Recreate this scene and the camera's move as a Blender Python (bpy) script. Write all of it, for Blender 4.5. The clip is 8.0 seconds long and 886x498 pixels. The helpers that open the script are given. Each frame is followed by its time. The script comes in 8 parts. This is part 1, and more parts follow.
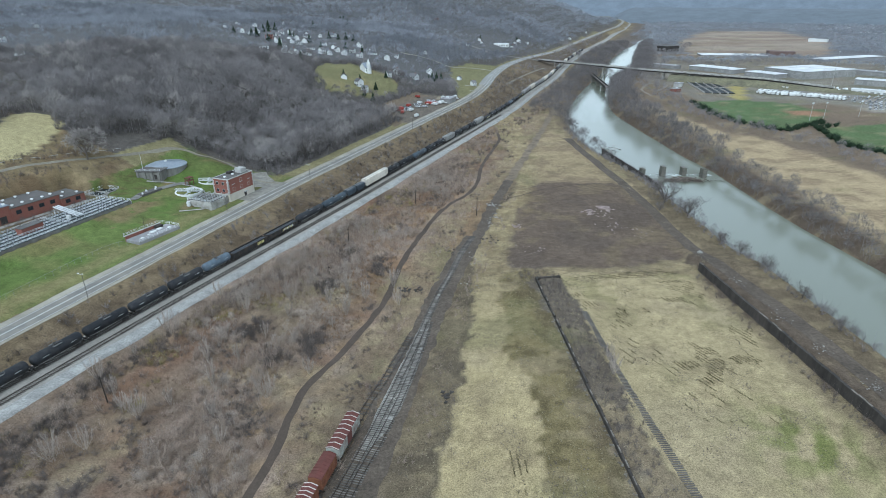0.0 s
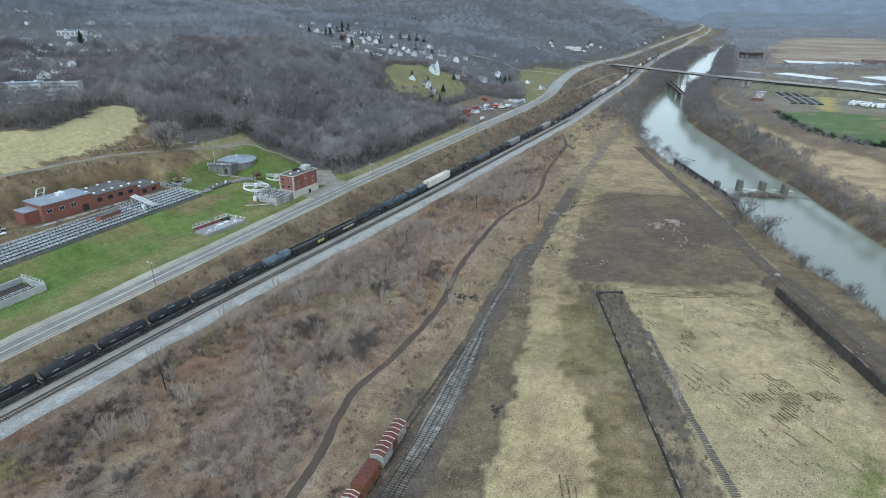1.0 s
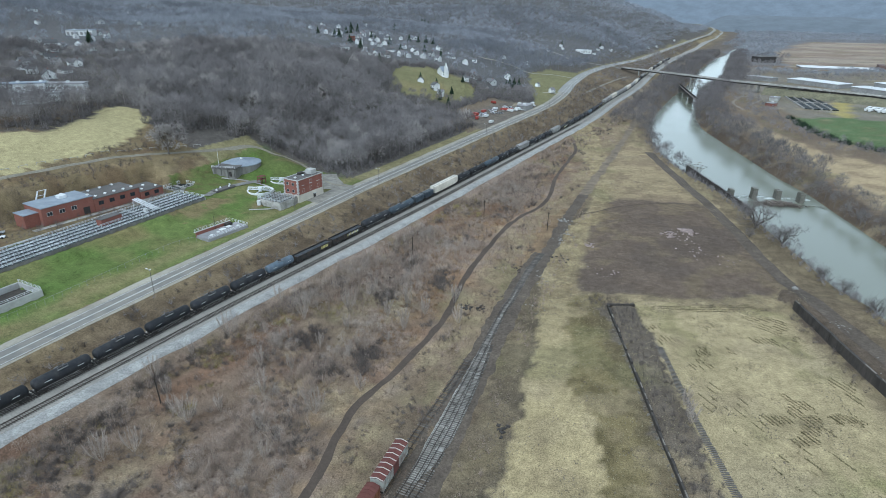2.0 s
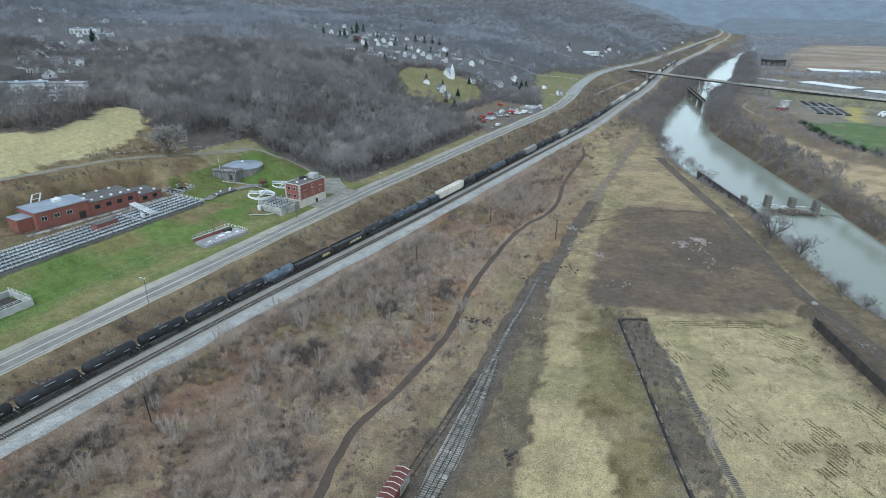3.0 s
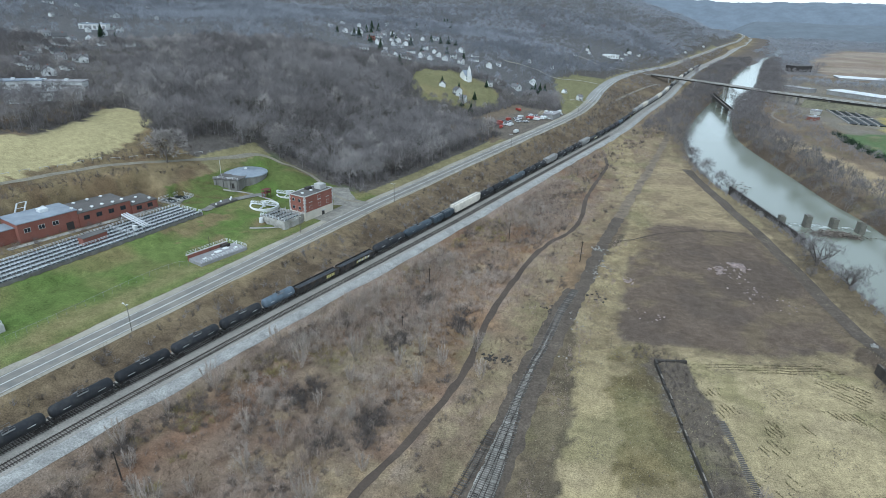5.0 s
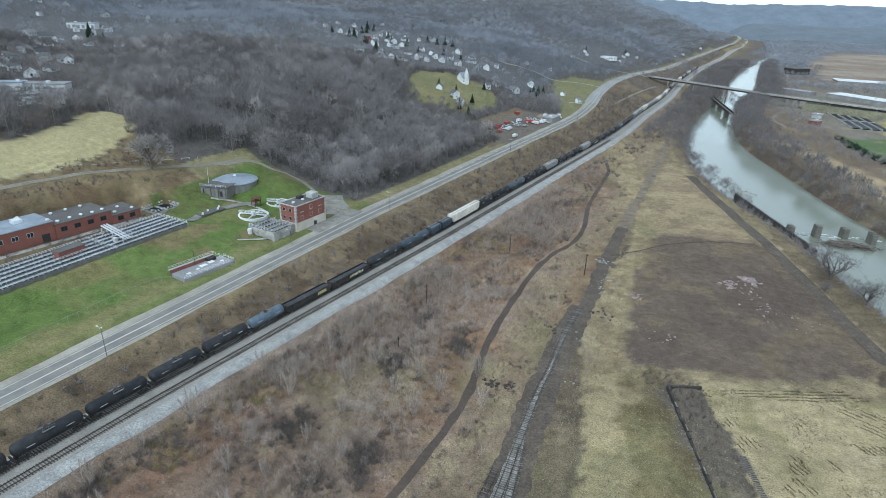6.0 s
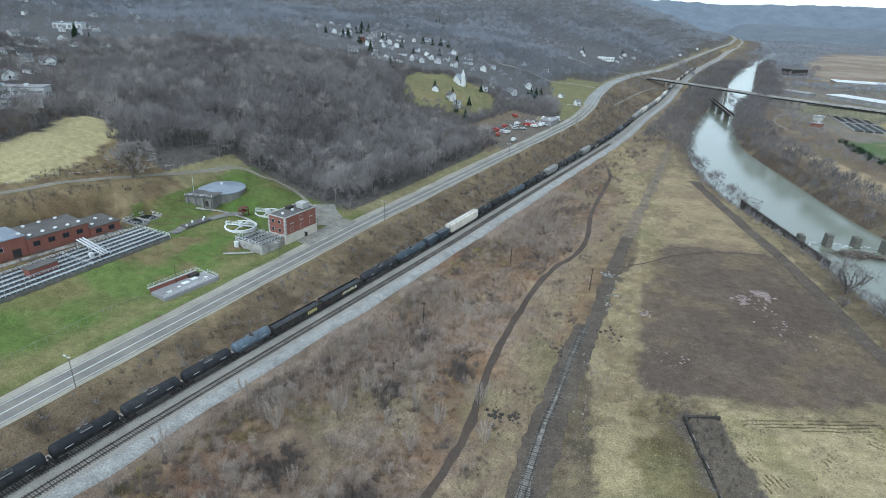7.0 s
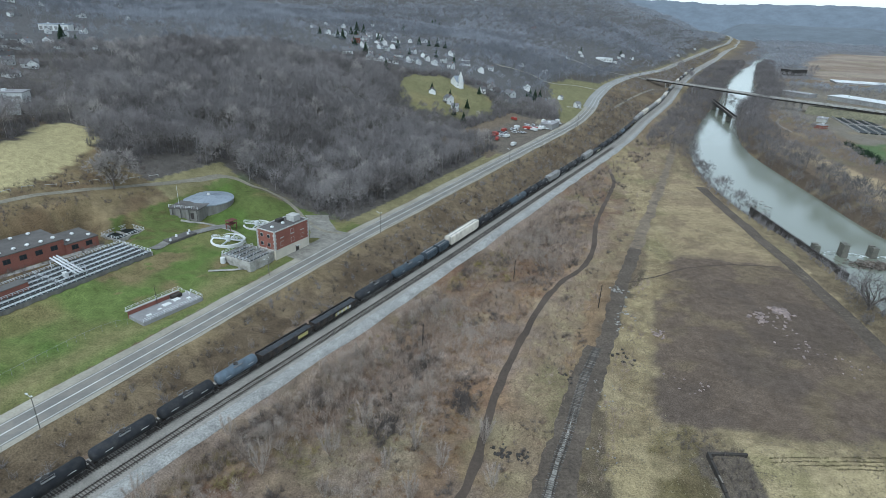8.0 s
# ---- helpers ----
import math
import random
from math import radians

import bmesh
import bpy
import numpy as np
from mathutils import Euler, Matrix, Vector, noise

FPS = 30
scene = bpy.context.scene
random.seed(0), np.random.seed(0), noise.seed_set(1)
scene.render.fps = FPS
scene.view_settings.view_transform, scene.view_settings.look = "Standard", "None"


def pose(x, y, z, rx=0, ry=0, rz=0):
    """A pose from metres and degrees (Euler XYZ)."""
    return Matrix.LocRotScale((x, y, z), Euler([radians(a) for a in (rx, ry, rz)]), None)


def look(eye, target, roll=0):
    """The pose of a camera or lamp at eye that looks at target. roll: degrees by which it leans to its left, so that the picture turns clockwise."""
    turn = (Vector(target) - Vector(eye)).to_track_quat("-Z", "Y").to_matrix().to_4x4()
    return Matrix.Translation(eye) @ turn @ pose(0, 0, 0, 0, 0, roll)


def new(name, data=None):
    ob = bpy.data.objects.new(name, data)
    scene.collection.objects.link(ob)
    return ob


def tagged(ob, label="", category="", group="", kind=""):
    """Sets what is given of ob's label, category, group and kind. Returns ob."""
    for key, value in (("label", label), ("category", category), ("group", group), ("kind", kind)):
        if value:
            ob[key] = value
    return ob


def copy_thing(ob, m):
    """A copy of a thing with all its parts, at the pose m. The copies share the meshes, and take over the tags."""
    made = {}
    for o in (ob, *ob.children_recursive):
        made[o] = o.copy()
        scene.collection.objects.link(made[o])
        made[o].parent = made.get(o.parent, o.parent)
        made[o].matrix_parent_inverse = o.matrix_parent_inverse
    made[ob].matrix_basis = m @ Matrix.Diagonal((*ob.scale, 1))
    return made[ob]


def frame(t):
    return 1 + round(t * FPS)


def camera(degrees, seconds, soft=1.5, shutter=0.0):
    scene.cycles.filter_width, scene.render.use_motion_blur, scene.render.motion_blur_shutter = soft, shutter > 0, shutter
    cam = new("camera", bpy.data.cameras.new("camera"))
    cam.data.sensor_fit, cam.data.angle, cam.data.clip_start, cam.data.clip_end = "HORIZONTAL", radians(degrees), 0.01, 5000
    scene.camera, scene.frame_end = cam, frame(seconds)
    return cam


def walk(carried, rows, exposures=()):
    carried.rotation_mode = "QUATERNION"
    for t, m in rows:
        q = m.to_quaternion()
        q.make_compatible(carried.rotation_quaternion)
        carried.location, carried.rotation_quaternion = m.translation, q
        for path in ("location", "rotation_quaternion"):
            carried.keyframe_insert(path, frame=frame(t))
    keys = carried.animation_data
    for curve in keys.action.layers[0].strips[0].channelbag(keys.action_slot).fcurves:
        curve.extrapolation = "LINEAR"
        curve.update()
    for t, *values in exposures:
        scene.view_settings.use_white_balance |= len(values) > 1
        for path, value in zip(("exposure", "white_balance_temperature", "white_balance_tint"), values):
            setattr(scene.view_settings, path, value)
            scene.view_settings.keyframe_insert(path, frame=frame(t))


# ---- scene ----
cam = camera(75.2, 8.0, soft=0.7)
PATH = [
    (0, (0.327, -2.742, 96.181), (0.316, -0.905, 95.392), 0.0),
    (0.5, (0.503, -0.822, 96.21), (0.373, 1.012, 95.423), 0.3),
    (1, (0.774, 1.424, 96.273), (0.556, 3.251, 95.488), 0.5),
    (1.5, (0.693, 4.364, 96.344), (0.455, 6.189, 95.562), 0.7),
    (3, (-1.305, 15.981, 96.711), (-1.562, 17.804, 95.931), 1.2),
    (3.5, (-2.304, 20.6, 96.771), (-2.576, 22.42, 95.989), 1.4),
    (4, (-3.52, 25.826, 96.82), (-3.807, 27.644, 96.037), 1.6),
    (5.5, (-7.821, 42.845, 96.983), (-8.11, 44.663, 96.201), 2.2),
    (6, (-9.367, 48.888, 97.091), (-9.645, 50.708, 96.31), 2.3),
    (6.5, (-10.951, 55.206, 97.145), (-11.219, 57.027, 96.364), 2.4),
    (7, (-12.459, 61.71, 97.175), (-12.721, 63.533, 96.394), 2.4),
    (7.5, (-14.099, 68.413, 97.206), (-14.355, 70.236, 96.425), 2.3),
    (8, (-15.793, 75.304, 97.214), (-16.043, 77.129, 96.434), 2.3),
]
EXPOSURES = [(0.0, -0.11, 5350, 0), (4.0, -0.1, 5350, 0), (7.5, -0.1, 5380, 0), (8.0, -0.22, 5400, 0)]
walk(cam, [(t, look(eye, aim, roll)) for t, eye, aim, roll in PATH], EXPOSURES)

# ---- overcast daylight ----
world = bpy.data.worlds.new("overcast_sky")
scene.world = world
world.use_nodes = True
wn = world.node_tree.nodes
sky = wn.new("ShaderNodeTexSky")
sky.sky_type = "NISHITA"
sky.sun_disc = False
sky.sun_elevation = radians(48)
sky.sun_rotation = radians(200)
sky.air_density = 1.2
sky.dust_density = 1.0
sky.ozone_density = 1.0
wn["Background"].inputs["Strength"].default_value = 0.23
cloud = wn.new("ShaderNodeHueSaturation")
cloud.inputs["Saturation"].default_value = 0.2
world.node_tree.links.new(sky.outputs[0], cloud.inputs["Color"])
world.node_tree.links.new(cloud.outputs[0], wn["Background"].inputs["Color"])
sun_data = bpy.data.lights.new("sun", "SUN")
sun_data.energy = 1.3
sun_data.angle = radians(25)
sun_data.color = (1.0, 0.97, 0.94)
sun = new("sun", sun_data)
sun.matrix_world = look((0, 0, 300), (60, 160, 0))

# ---- materials ----
def surface(name, colour, rough=0.9, metal=0.0, grain=0.25, scale=1.0, coarse=0.2, coarse_scale=0.08,
            bump=0.0, island=0.0, per_object=0.0, attribute="", second=None, spec=0.3, streak=None):
    """A surface with colour variation at two scales, an optional second colour in stains, and relief."""
    m = bpy.data.materials.new(name)
    m.use_nodes = True
    t = m.node_tree
    n, link = t.nodes, t.links.new
    bsdf = n["Principled BSDF"]
    bsdf.inputs["Roughness"].default_value = rough
    bsdf.inputs["Metallic"].default_value = metal
    bsdf.inputs["Specular IOR Level"].default_value = spec
    place = n.new("ShaderNodeNewGeometry").outputs["Position"]
    if streak:
        mp = n.new("ShaderNodeMapping")
        mp.inputs["Scale"].default_value = streak
        link(place, mp.inputs["Vector"])
        place = mp.outputs[0]

    def noise_at(size, detail=4.0, roughness=0.6):
        x = n.new("ShaderNodeTexNoise")
        x.inputs["Scale"].default_value = size
        x.inputs["Detail"].default_value = detail
        x.inputs["Roughness"].default_value = roughness
        link(place, x.inputs["Vector"])
        return x.outputs["Fac"]

    def maths(op, a, b):
        x = n.new("ShaderNodeMath")
        x.operation = op
        for k, v in enumerate((a, b)):
            if isinstance(v, (int, float)):
                x.inputs[k].default_value = v
            else:
                link(v, x.inputs[k])
        return x.outputs[0]

    def spread(fac, low, high):
        x = n.new("ShaderNodeMapRange")
        x.inputs["From Min"].default_value, x.inputs["From Max"].default_value = 0.28, 0.72
        x.inputs["To Min"].default_value, x.inputs["To Max"].default_value = low, high
        link(fac, x.inputs["Value"])
        return x.outputs[0]

    fine, wide = noise_at(scale, 7.0, 0.72), noise_at(coarse_scale, 4.0)
    factor = maths("MULTIPLY", spread(fine, 1 - grain, 1 + grain), spread(wide, 1 - coarse, 1 + coarse))
    if island:
        geo = n.new("ShaderNodeNewGeometry").outputs["Random Per Island"]
        factor = maths("MULTIPLY", factor, maths("ADD", maths("MULTIPLY", geo, 2 * island), 1 - island))
    if per_object:
        info = n.new("ShaderNodeObjectInfo").outputs["Random"]
        factor = maths("MULTIPLY", factor, maths("ADD", maths("MULTIPLY", info, 2 * per_object), 1 - per_object))
    if attribute:
        base = n.new("ShaderNodeAttribute")
        base.attribute_name = attribute
        base = base.outputs["Color"]
    else:
        base = n.new("ShaderNodeRGB")
        base.outputs[0].default_value = (*colour, 1)
        base = base.outputs[0]
    if second:
        mix = n.new("ShaderNodeMix")
        mix.data_type = "RGBA"
        link(spread(noise_at(second[1], 5.0, 0.65), -0.35, 1.0 if len(second) < 3 else second[2]), mix.inputs["Factor"])
        link(base, mix.inputs[6])
        mix.inputs[7].default_value = (*second[0], 1)
        base = mix.outputs[2]
    mul = n.new("ShaderNodeVectorMath")
    mul.operation = "SCALE"
    link(base, mul.inputs[0])
    link(factor, mul.inputs["Scale"])
    link(mul.outputs[0], bsdf.inputs["Base Color"])
    if bump:
        b = n.new("ShaderNodeBump")
        b.inputs["Distance"].default_value = bump
        b.inputs["Strength"].default_value = 0.8
        link(fine, b.inputs["Height"])
        link(b.outputs[0], bsdf.inputs["Normal"])
    return m


M_GROUND = surface("ground_cover", (0.2, 0.17, 0.12), 0.97, grain=0.6, scale=2.6, coarse=0.22, coarse_scale=0.4,
                   bump=0.14, attribute="cover", spec=0.1)
M_ASPHALT = surface("worn_asphalt", (0.25, 0.228, 0.195), 0.9, grain=0.12, scale=2.5, coarse=0.12, coarse_scale=0.05,
                    second=((0.175, 0.169, 0.157), 0.25))
M_SHOULDER = surface("gravel_shoulder", (0.345, 0.315, 0.255), 0.95, grain=0.25, scale=1.5, coarse=0.2, bump=0.05)
M_LINE = surface("road_paint", (0.62, 0.61, 0.58), 0.7, grain=0.12, scale=3.0)
M_BED = surface("trackbed_stone", (0.31, 0.285, 0.25), 0.95, grain=0.35, scale=2.2, coarse=0.15, coarse_scale=0.15, bump=0.12)
M_BALLAST = surface("ballast", (0.375, 0.362, 0.335), 0.95, grain=0.5, scale=2.2, coarse=0.15, coarse_scale=0.15, bump=0.15,
                    second=((0.25, 0.24, 0.225), 0.35))
M_OLD_BALLAST = surface("old_ballast", (0.35, 0.33, 0.295), 0.95, grain=0.35, scale=2.0, coarse=0.25, bump=0.12,
                        second=((0.22, 0.20, 0.165), 0.3))
# twigs of the far woods: distance haze is mixed into these three tones
M_FAR_TWIG = surface("hazed_far_twigs", (0.29, 0.295, 0.315), 0.95, grain=0.15, scale=0.1, coarse=0.25, coarse_scale=0.006, island=0.12, spec=0.1)
M_HILL_TWIG = surface("hazed_hill_twigs", (0.288, 0.294, 0.32), 0.95, grain=0.2, scale=0.1, coarse=0.25, coarse_scale=0.01, island=0.2, spec=0.1)
M_HILL_DARK = surface("hazed_dark_hill_twigs", (0.205, 0.208, 0.227), 0.95, grain=0.2, scale=0.1, coarse=0.25, coarse_scale=0.01, island=0.2, spec=0.1)
M_FORECOURT = surface("worn_forecourt", (0.27, 0.252, 0.218), 0.95, grain=0.3, scale=1.0, coarse=0.25, coarse_scale=0.15, second=((0.17, 0.155, 0.13), 0.2))
M_OLD_LANE = surface("old_cinder_lane", (0.165, 0.128, 0.095), 0.95, grain=0.4, scale=1.0, coarse=0.25, coarse_scale=0.1, second=((0.215, 0.168, 0.115), 0.2, 1.3))
M_SCRUB_TWIG = surface("brown_scrub_twigs", (0.30, 0.23, 0.185), 0.95, grain=0.2, scale=0.3, coarse=0.25, coarse_scale=0.03, island=0.25, spec=0.1)
M_CINDER = surface("cinder", (0.098, 0.077, 0.06), 0.95, grain=0.5, scale=1.3, coarse=0.25, bump=0.12,
                   second=((0.135, 0.108, 0.08), 0.3))
M_DIRT = surface("dark_dirt_track", (0.09, 0.068, 0.052), 0.95, grain=0.25, scale=1.2, coarse=0.2, bump=0.1)
M_TIE = surface("weathered_tie", (0.13, 0.115, 0.10), 0.95, grain=0.3, scale=2.5, island=0.35)
M_GREY_TIE = surface("silvered_tie", (0.165, 0.148, 0.13), 0.95, grain=0.3, scale=2.5, island=0.35)
M_RAIL = surface("rail_steel", (0.085, 0.07, 0.06), 0.55, 0.6, grain=0.15, scale=2.0)
M_CONCRETE = surface("weathered_concrete", (0.42, 0.40, 0.365), 0.9, grain=0.18, scale=0.8, coarse=0.18, coarse_scale=0.2,
                     bump=0.04, second=((0.20, 0.185, 0.16), 0.3))
# stained, and darkened further: the shade on the yard walls' faces is in this colour
M_DARK_CONCRETE = surface("stained_shaded_concrete", (0.07, 0.06, 0.052), 0.9, grain=0.25, scale=0.6, coarse=0.2, coarse_scale=0.15,
                          bump=0.05, second=((0.045, 0.04, 0.035), 0.25), streak=(1, 1, 0.25))
M_OLD_CONCRETE = surface("old_grey_concrete", (0.23, 0.22, 0.20), 0.9, grain=0.25, scale=0.6, coarse=0.2, coarse_scale=0.2, bump=0.04, second=((0.15, 0.138, 0.12), 0.35), streak=(1, 1, 0.3))
M_GRATING = surface("steel_grating", (0.11, 0.11, 0.108), 0.7, 0.2, grain=0.15)
M_LANE = surface("dull_gravel", (0.265, 0.238, 0.185), 0.95, grain=0.35, scale=1.0, coarse=0.25, coarse_scale=0.1, second=((0.18, 0.158, 0.115), 0.2))
M_LIGHT_CONCRETE = surface("pale_concrete", (0.50, 0.49, 0.46), 0.9, grain=0.12, scale=0.7, coarse=0.12, second=((0.36, 0.345, 0.32), 0.25))
M_BRICK = surface("red_brick", (0.26, 0.112, 0.084), 0.9, grain=0.16, scale=3.0, coarse=0.12, coarse_scale=0.2, bump=0.02,
                  second=((0.21, 0.085, 0.062), 0.4))
M_ROOF_DARK = surface("tar_roof", (0.115, 0.105, 0.098), 0.9, grain=0.15, scale=1.0, second=((0.16, 0.15, 0.14), 0.15))
M_ROOF_GREY = surface("metal_roof", (0.30, 0.33, 0.37), 0.55, 0.1, grain=0.08, scale=0.5, second=((0.24, 0.265, 0.30), 0.2))
M_ROOF_TAN = surface("felt_roof", (0.33, 0.32, 0.32), 0.85, grain=0.1, scale=0.5, second=((0.27, 0.255, 0.25), 0.2))
M_WHITE = surface("white_paint", (0.74, 0.74, 0.72), 0.75, grain=0.06, scale=0.8, second=((0.62, 0.61, 0.58), 0.4))
M_STEEL = surface("galvanised_steel", (0.66, 0.67, 0.67), 0.6, 0.1, grain=0.1, scale=1.0)
M_WINDOW = surface("window_glass", (0.03, 0.035, 0.04), 0.12, grain=0.05, spec=0.6)
M_BLACK_CAR = surface("black_tank_paint", (0.022, 0.023, 0.026), 0.72, grain=0.25, scale=0.8, coarse=0.2, second=((0.06, 0.055, 0.05), 0.5, 0.6), per_object=0.3)
M_BLUE_CAR = surface("blue_grey_tank_paint", (0.135, 0.17, 0.21), 0.6, grain=0.15, scale=0.8, second=((0.09, 0.105, 0.12), 0.5))
M_CREAM_CAR = surface("cream_car_paint", (0.72, 0.665, 0.57), 0.7, grain=0.1, scale=0.7, second=((0.45, 0.40, 0.33), 0.5, 0.7))
M_GREY_CAR = surface("grey_hopper_paint", (0.33, 0.325, 0.31), 0.7, grain=0.15, scale=0.7, second=((0.2, 0.185, 0.17), 0.5))
M_GON = surface("sooty_gondola_paint", (0.035, 0.034, 0.034), 0.8, grain=0.25, scale=0.8, second=((0.085, 0.065, 0.05), 0.6))
M_LOAD = surface("dark_load", (0.06, 0.062, 0.066), 0.9, grain=0.4, scale=1.5, bump=0.1)
M_RUST = surface("rusty_red_car", (0.15, 0.056, 0.046), 0.85, grain=0.25, scale=1.2, second=((0.11, 0.045, 0.035), 0.6))
M_ORANGE = surface("orange_rust_side", (0.26, 0.115, 0.06), 0.85, grain=0.25, scale=1.0, second=((0.16, 0.06, 0.04), 0.6))
M_PALE_SIDE = surface("faded_pale_side", (0.43, 0.44, 0.39), 0.85, grain=0.25, scale=1.0, second=((0.22, 0.13, 0.10), 0.6))
M_UNDER = surface("bogie_iron", (0.05, 0.044, 0.04), 0.8, grain=0.2, scale=2.0)
M_TWIG = surface("bare_twigs", (0.252, 0.23, 0.223), 0.95, grain=0.2, scale=0.15, coarse=0.25, coarse_scale=0.02, island=0.22, spec=0.1)
M_TWIG_GREY = surface("grey_twigs", (0.37, 0.293, 0.235), 0.95, grain=0.2, scale=0.3, coarse=0.2, coarse_scale=0.03, island=0.2, spec=0.1)
M_PALE_CROWN = surface("pale_grey_crowns", (0.37, 0.335, 0.31), 0.95, grain=0.2, scale=0.2, coarse=0.2, coarse_scale=0.03, island=0.15, spec=0.1)
M_TWIG_BROWN = surface("dark_brown_twigs", (0.184, 0.166, 0.16), 0.95, grain=0.2, scale=0.2, coarse=0.25, coarse_scale=0.02, island=0.3, spec=0.1)
M_TWIG_DARK = surface("dark_twigs", (0.13, 0.11, 0.095), 0.95, grain=0.2, scale=0.3, island=0.35, spec=0.1)
M_WEED = surface("dry_weeds", (0.255, 0.192, 0.142), 0.95, grain=0.3, scale=0.12, coarse=0.3, coarse_scale=0.03, island=0.35, spec=0.1,
                 second=((0.21, 0.12, 0.08), 0.05, 0.6))
M_TAN = surface("dry_grass", (0.34, 0.295, 0.19), 0.95, grain=0.25, scale=0.2, island=0.3, spec=0.1)
M_BARK = surface("bark", (0.13, 0.11, 0.095), 0.95, grain=0.3, scale=2.0, bump=0.03)
M_FIR = surface("evergreen_needles", (0.04, 0.062, 0.036), 0.95, grain=0.3, scale=0.5, island=0.35, spec=0.1)
M_POLE = surface("tarred_pole", (0.06, 0.048, 0.04), 0.95, grain=0.25, scale=2.0)
M_STONE = surface("pier_stone", (0.15, 0.14, 0.115), 0.95, grain=0.3, scale=0.7, coarse=0.2, coarse_scale=0.3, bump=0.1, island=0.2)
M_DRIFT = surface("driftwood", (0.17, 0.14, 0.115), 0.95, grain=0.2, island=0.4)
M_SIDING = surface("house_siding", (0.70, 0.70, 0.68), 0.85, grain=0.06, scale=0.4, coarse=0.1, per_object=0.25)
M_SHINGLE = surface("house_shingles", (0.15, 0.145, 0.145), 0.9, grain=0.15, scale=0.5, per_object=0.35)
M_HOUSE_BRICK = surface("house_brick", (0.24, 0.10, 0.075), 0.9, grain=0.12, scale=0.5)
M_RED = surface("red_vehicle_paint", (0.33, 0.06, 0.045), 0.5, grain=0.1)
M_VEHICLE = surface("vehicle_paint", (0.5, 0.5, 0.5), 0.45, grain=0.05, per_object=0.6)
M_TYRE = surface("tyre_rubber", (0.02, 0.02, 0.02), 0.9)
M_PLANT_GRID = surface("tank_liquid", (0.018, 0.021, 0.021), 0.5, grain=0.1, spec=0.12)
M_CAR_RAIL = surface("sooty_car_railing", (0.19, 0.185, 0.18), 0.7, 0.2, grain=0.2, scale=2.0)
M_FENCE = surface("dull_fence_wire", (0.26, 0.265, 0.26), 0.7, 0.2, grain=0.2, scale=2.0)
M_PALE_ROAD = surface("sun_bleached_asphalt", (0.30, 0.29, 0.265), 0.9, grain=0.12, scale=2.5, coarse=0.12, coarse_scale=0.05, second=((0.24, 0.232, 0.215), 0.12))
M_PINK = surface("pink_rubble", (0.30, 0.235, 0.21), 0.95, grain=0.3, scale=1.2, island=0.25)


def water_material():
    m = bpy.data.materials.new("river_water")
    m.use_nodes = True
    n, link = m.node_tree.nodes, m.node_tree.links.new
    b = n["Principled BSDF"]
    b.inputs["Base Color"].default_value = (0.205, 0.215, 0.165, 1)
    b.inputs["Roughness"].default_value = 0.16
    b.inputs["Specular IOR Level"].default_value = 0.5
    w = n.new("ShaderNodeTexNoise")
    w.inputs["Scale"].default_value = 0.6
    w.inputs["Detail"].default_value = 4
    geo = n.new("ShaderNodeNewGeometry")
    link(geo.outputs["Position"], w.inputs["Vector"])
    bump = n.new("ShaderNodeBump")
    bump.inputs["Distance"].default_value = 0.06
    bump.inputs["Strength"].default_value = 0.5
    link(w.outputs["Fac"], bump.inputs["Height"])
    link(bump.outputs[0], b.inputs["Normal"])
    return m


M_WATER = water_material()

# ---- plan of the valley (metres, z up) ----
RAIL = [(-262, -300), (-176, -60), (-139, 43), (-113, 113), (-99, 150), (-84.5, 186), (-67.8, 226), (-44.2, 283), (-29.2, 321),
        (-3, 388), (28, 466), (62, 555), (96, 660), (140, 788), (180, 925), (222, 1062), (283, 1245), (352, 1425), (470, 1760), (582, 2080), (696, 2400), (925, 3200), (1190, 4900)]
ROAD = [(-290, -300), (-196, -50), (-153, 75), (-131, 144), (-124.7, 163.5), (-117.3, 185.5), (-108.2, 212.5), (-97, 246.5),
        (-82, 290), (-62, 343), (-36, 413), (-4, 498), (24, 580), (43, 665), (58, 752), (86, 870), (130, 988), (190, 1105), (250, 1262), (314, 1433),
        (523, 1993), (666, 2384), (890, 3200), (1150, 4900)]
BANK_L = [(137, -300), (135, -150), (134, 0), (133.4, 90), (133, 145), (132.7, 166), (131, 191), (128.8, 232), (127.3, 273), (124, 332), (117, 369), (109.5, 415),
          (108.6, 480), (117.8, 559), (135.6, 626), (180, 758), (246, 935), (318, 1160), (400, 1380), (515, 1646), (700, 2100), (800, 2400), (1010, 3200), (1270, 4900)]
BANK_R = [(196, -300), (190, -150), (186, 0), (183, 90), (181, 150), (177, 206), (174.6, 226), (171.4, 264), (171, 324), (171, 364), (167, 402), (165, 458), (163, 529),
          (164, 574), (177, 644), (219, 785), (294, 950), (357, 1149), (484, 1520), (560, 1700), (722, 2100), (830, 2400), (1040, 3200), (1300, 4900)]

DIRT = [(-52, 20), (-46, 60), (-41.7, 88), (-39.3, 102), (-39, 114), (-37, 127), (-29, 147), (-21.5, 172), (-19.5, 188), (-16.8, 210),
        (-11, 237), (-5, 260), (3, 281), (12, 297), (18.5, 320), (23, 355), (34, 402), (40.5, 433), (41, 462)]
CINDER = [(-33, 20), (-24.5, 58), (-16, 95), (-8, 140), (2, 190), (12, 228), (17.5, 250), (24.5, 280), (37, 324), (55, 385), (86, 495), (124, 635), (168, 780)]


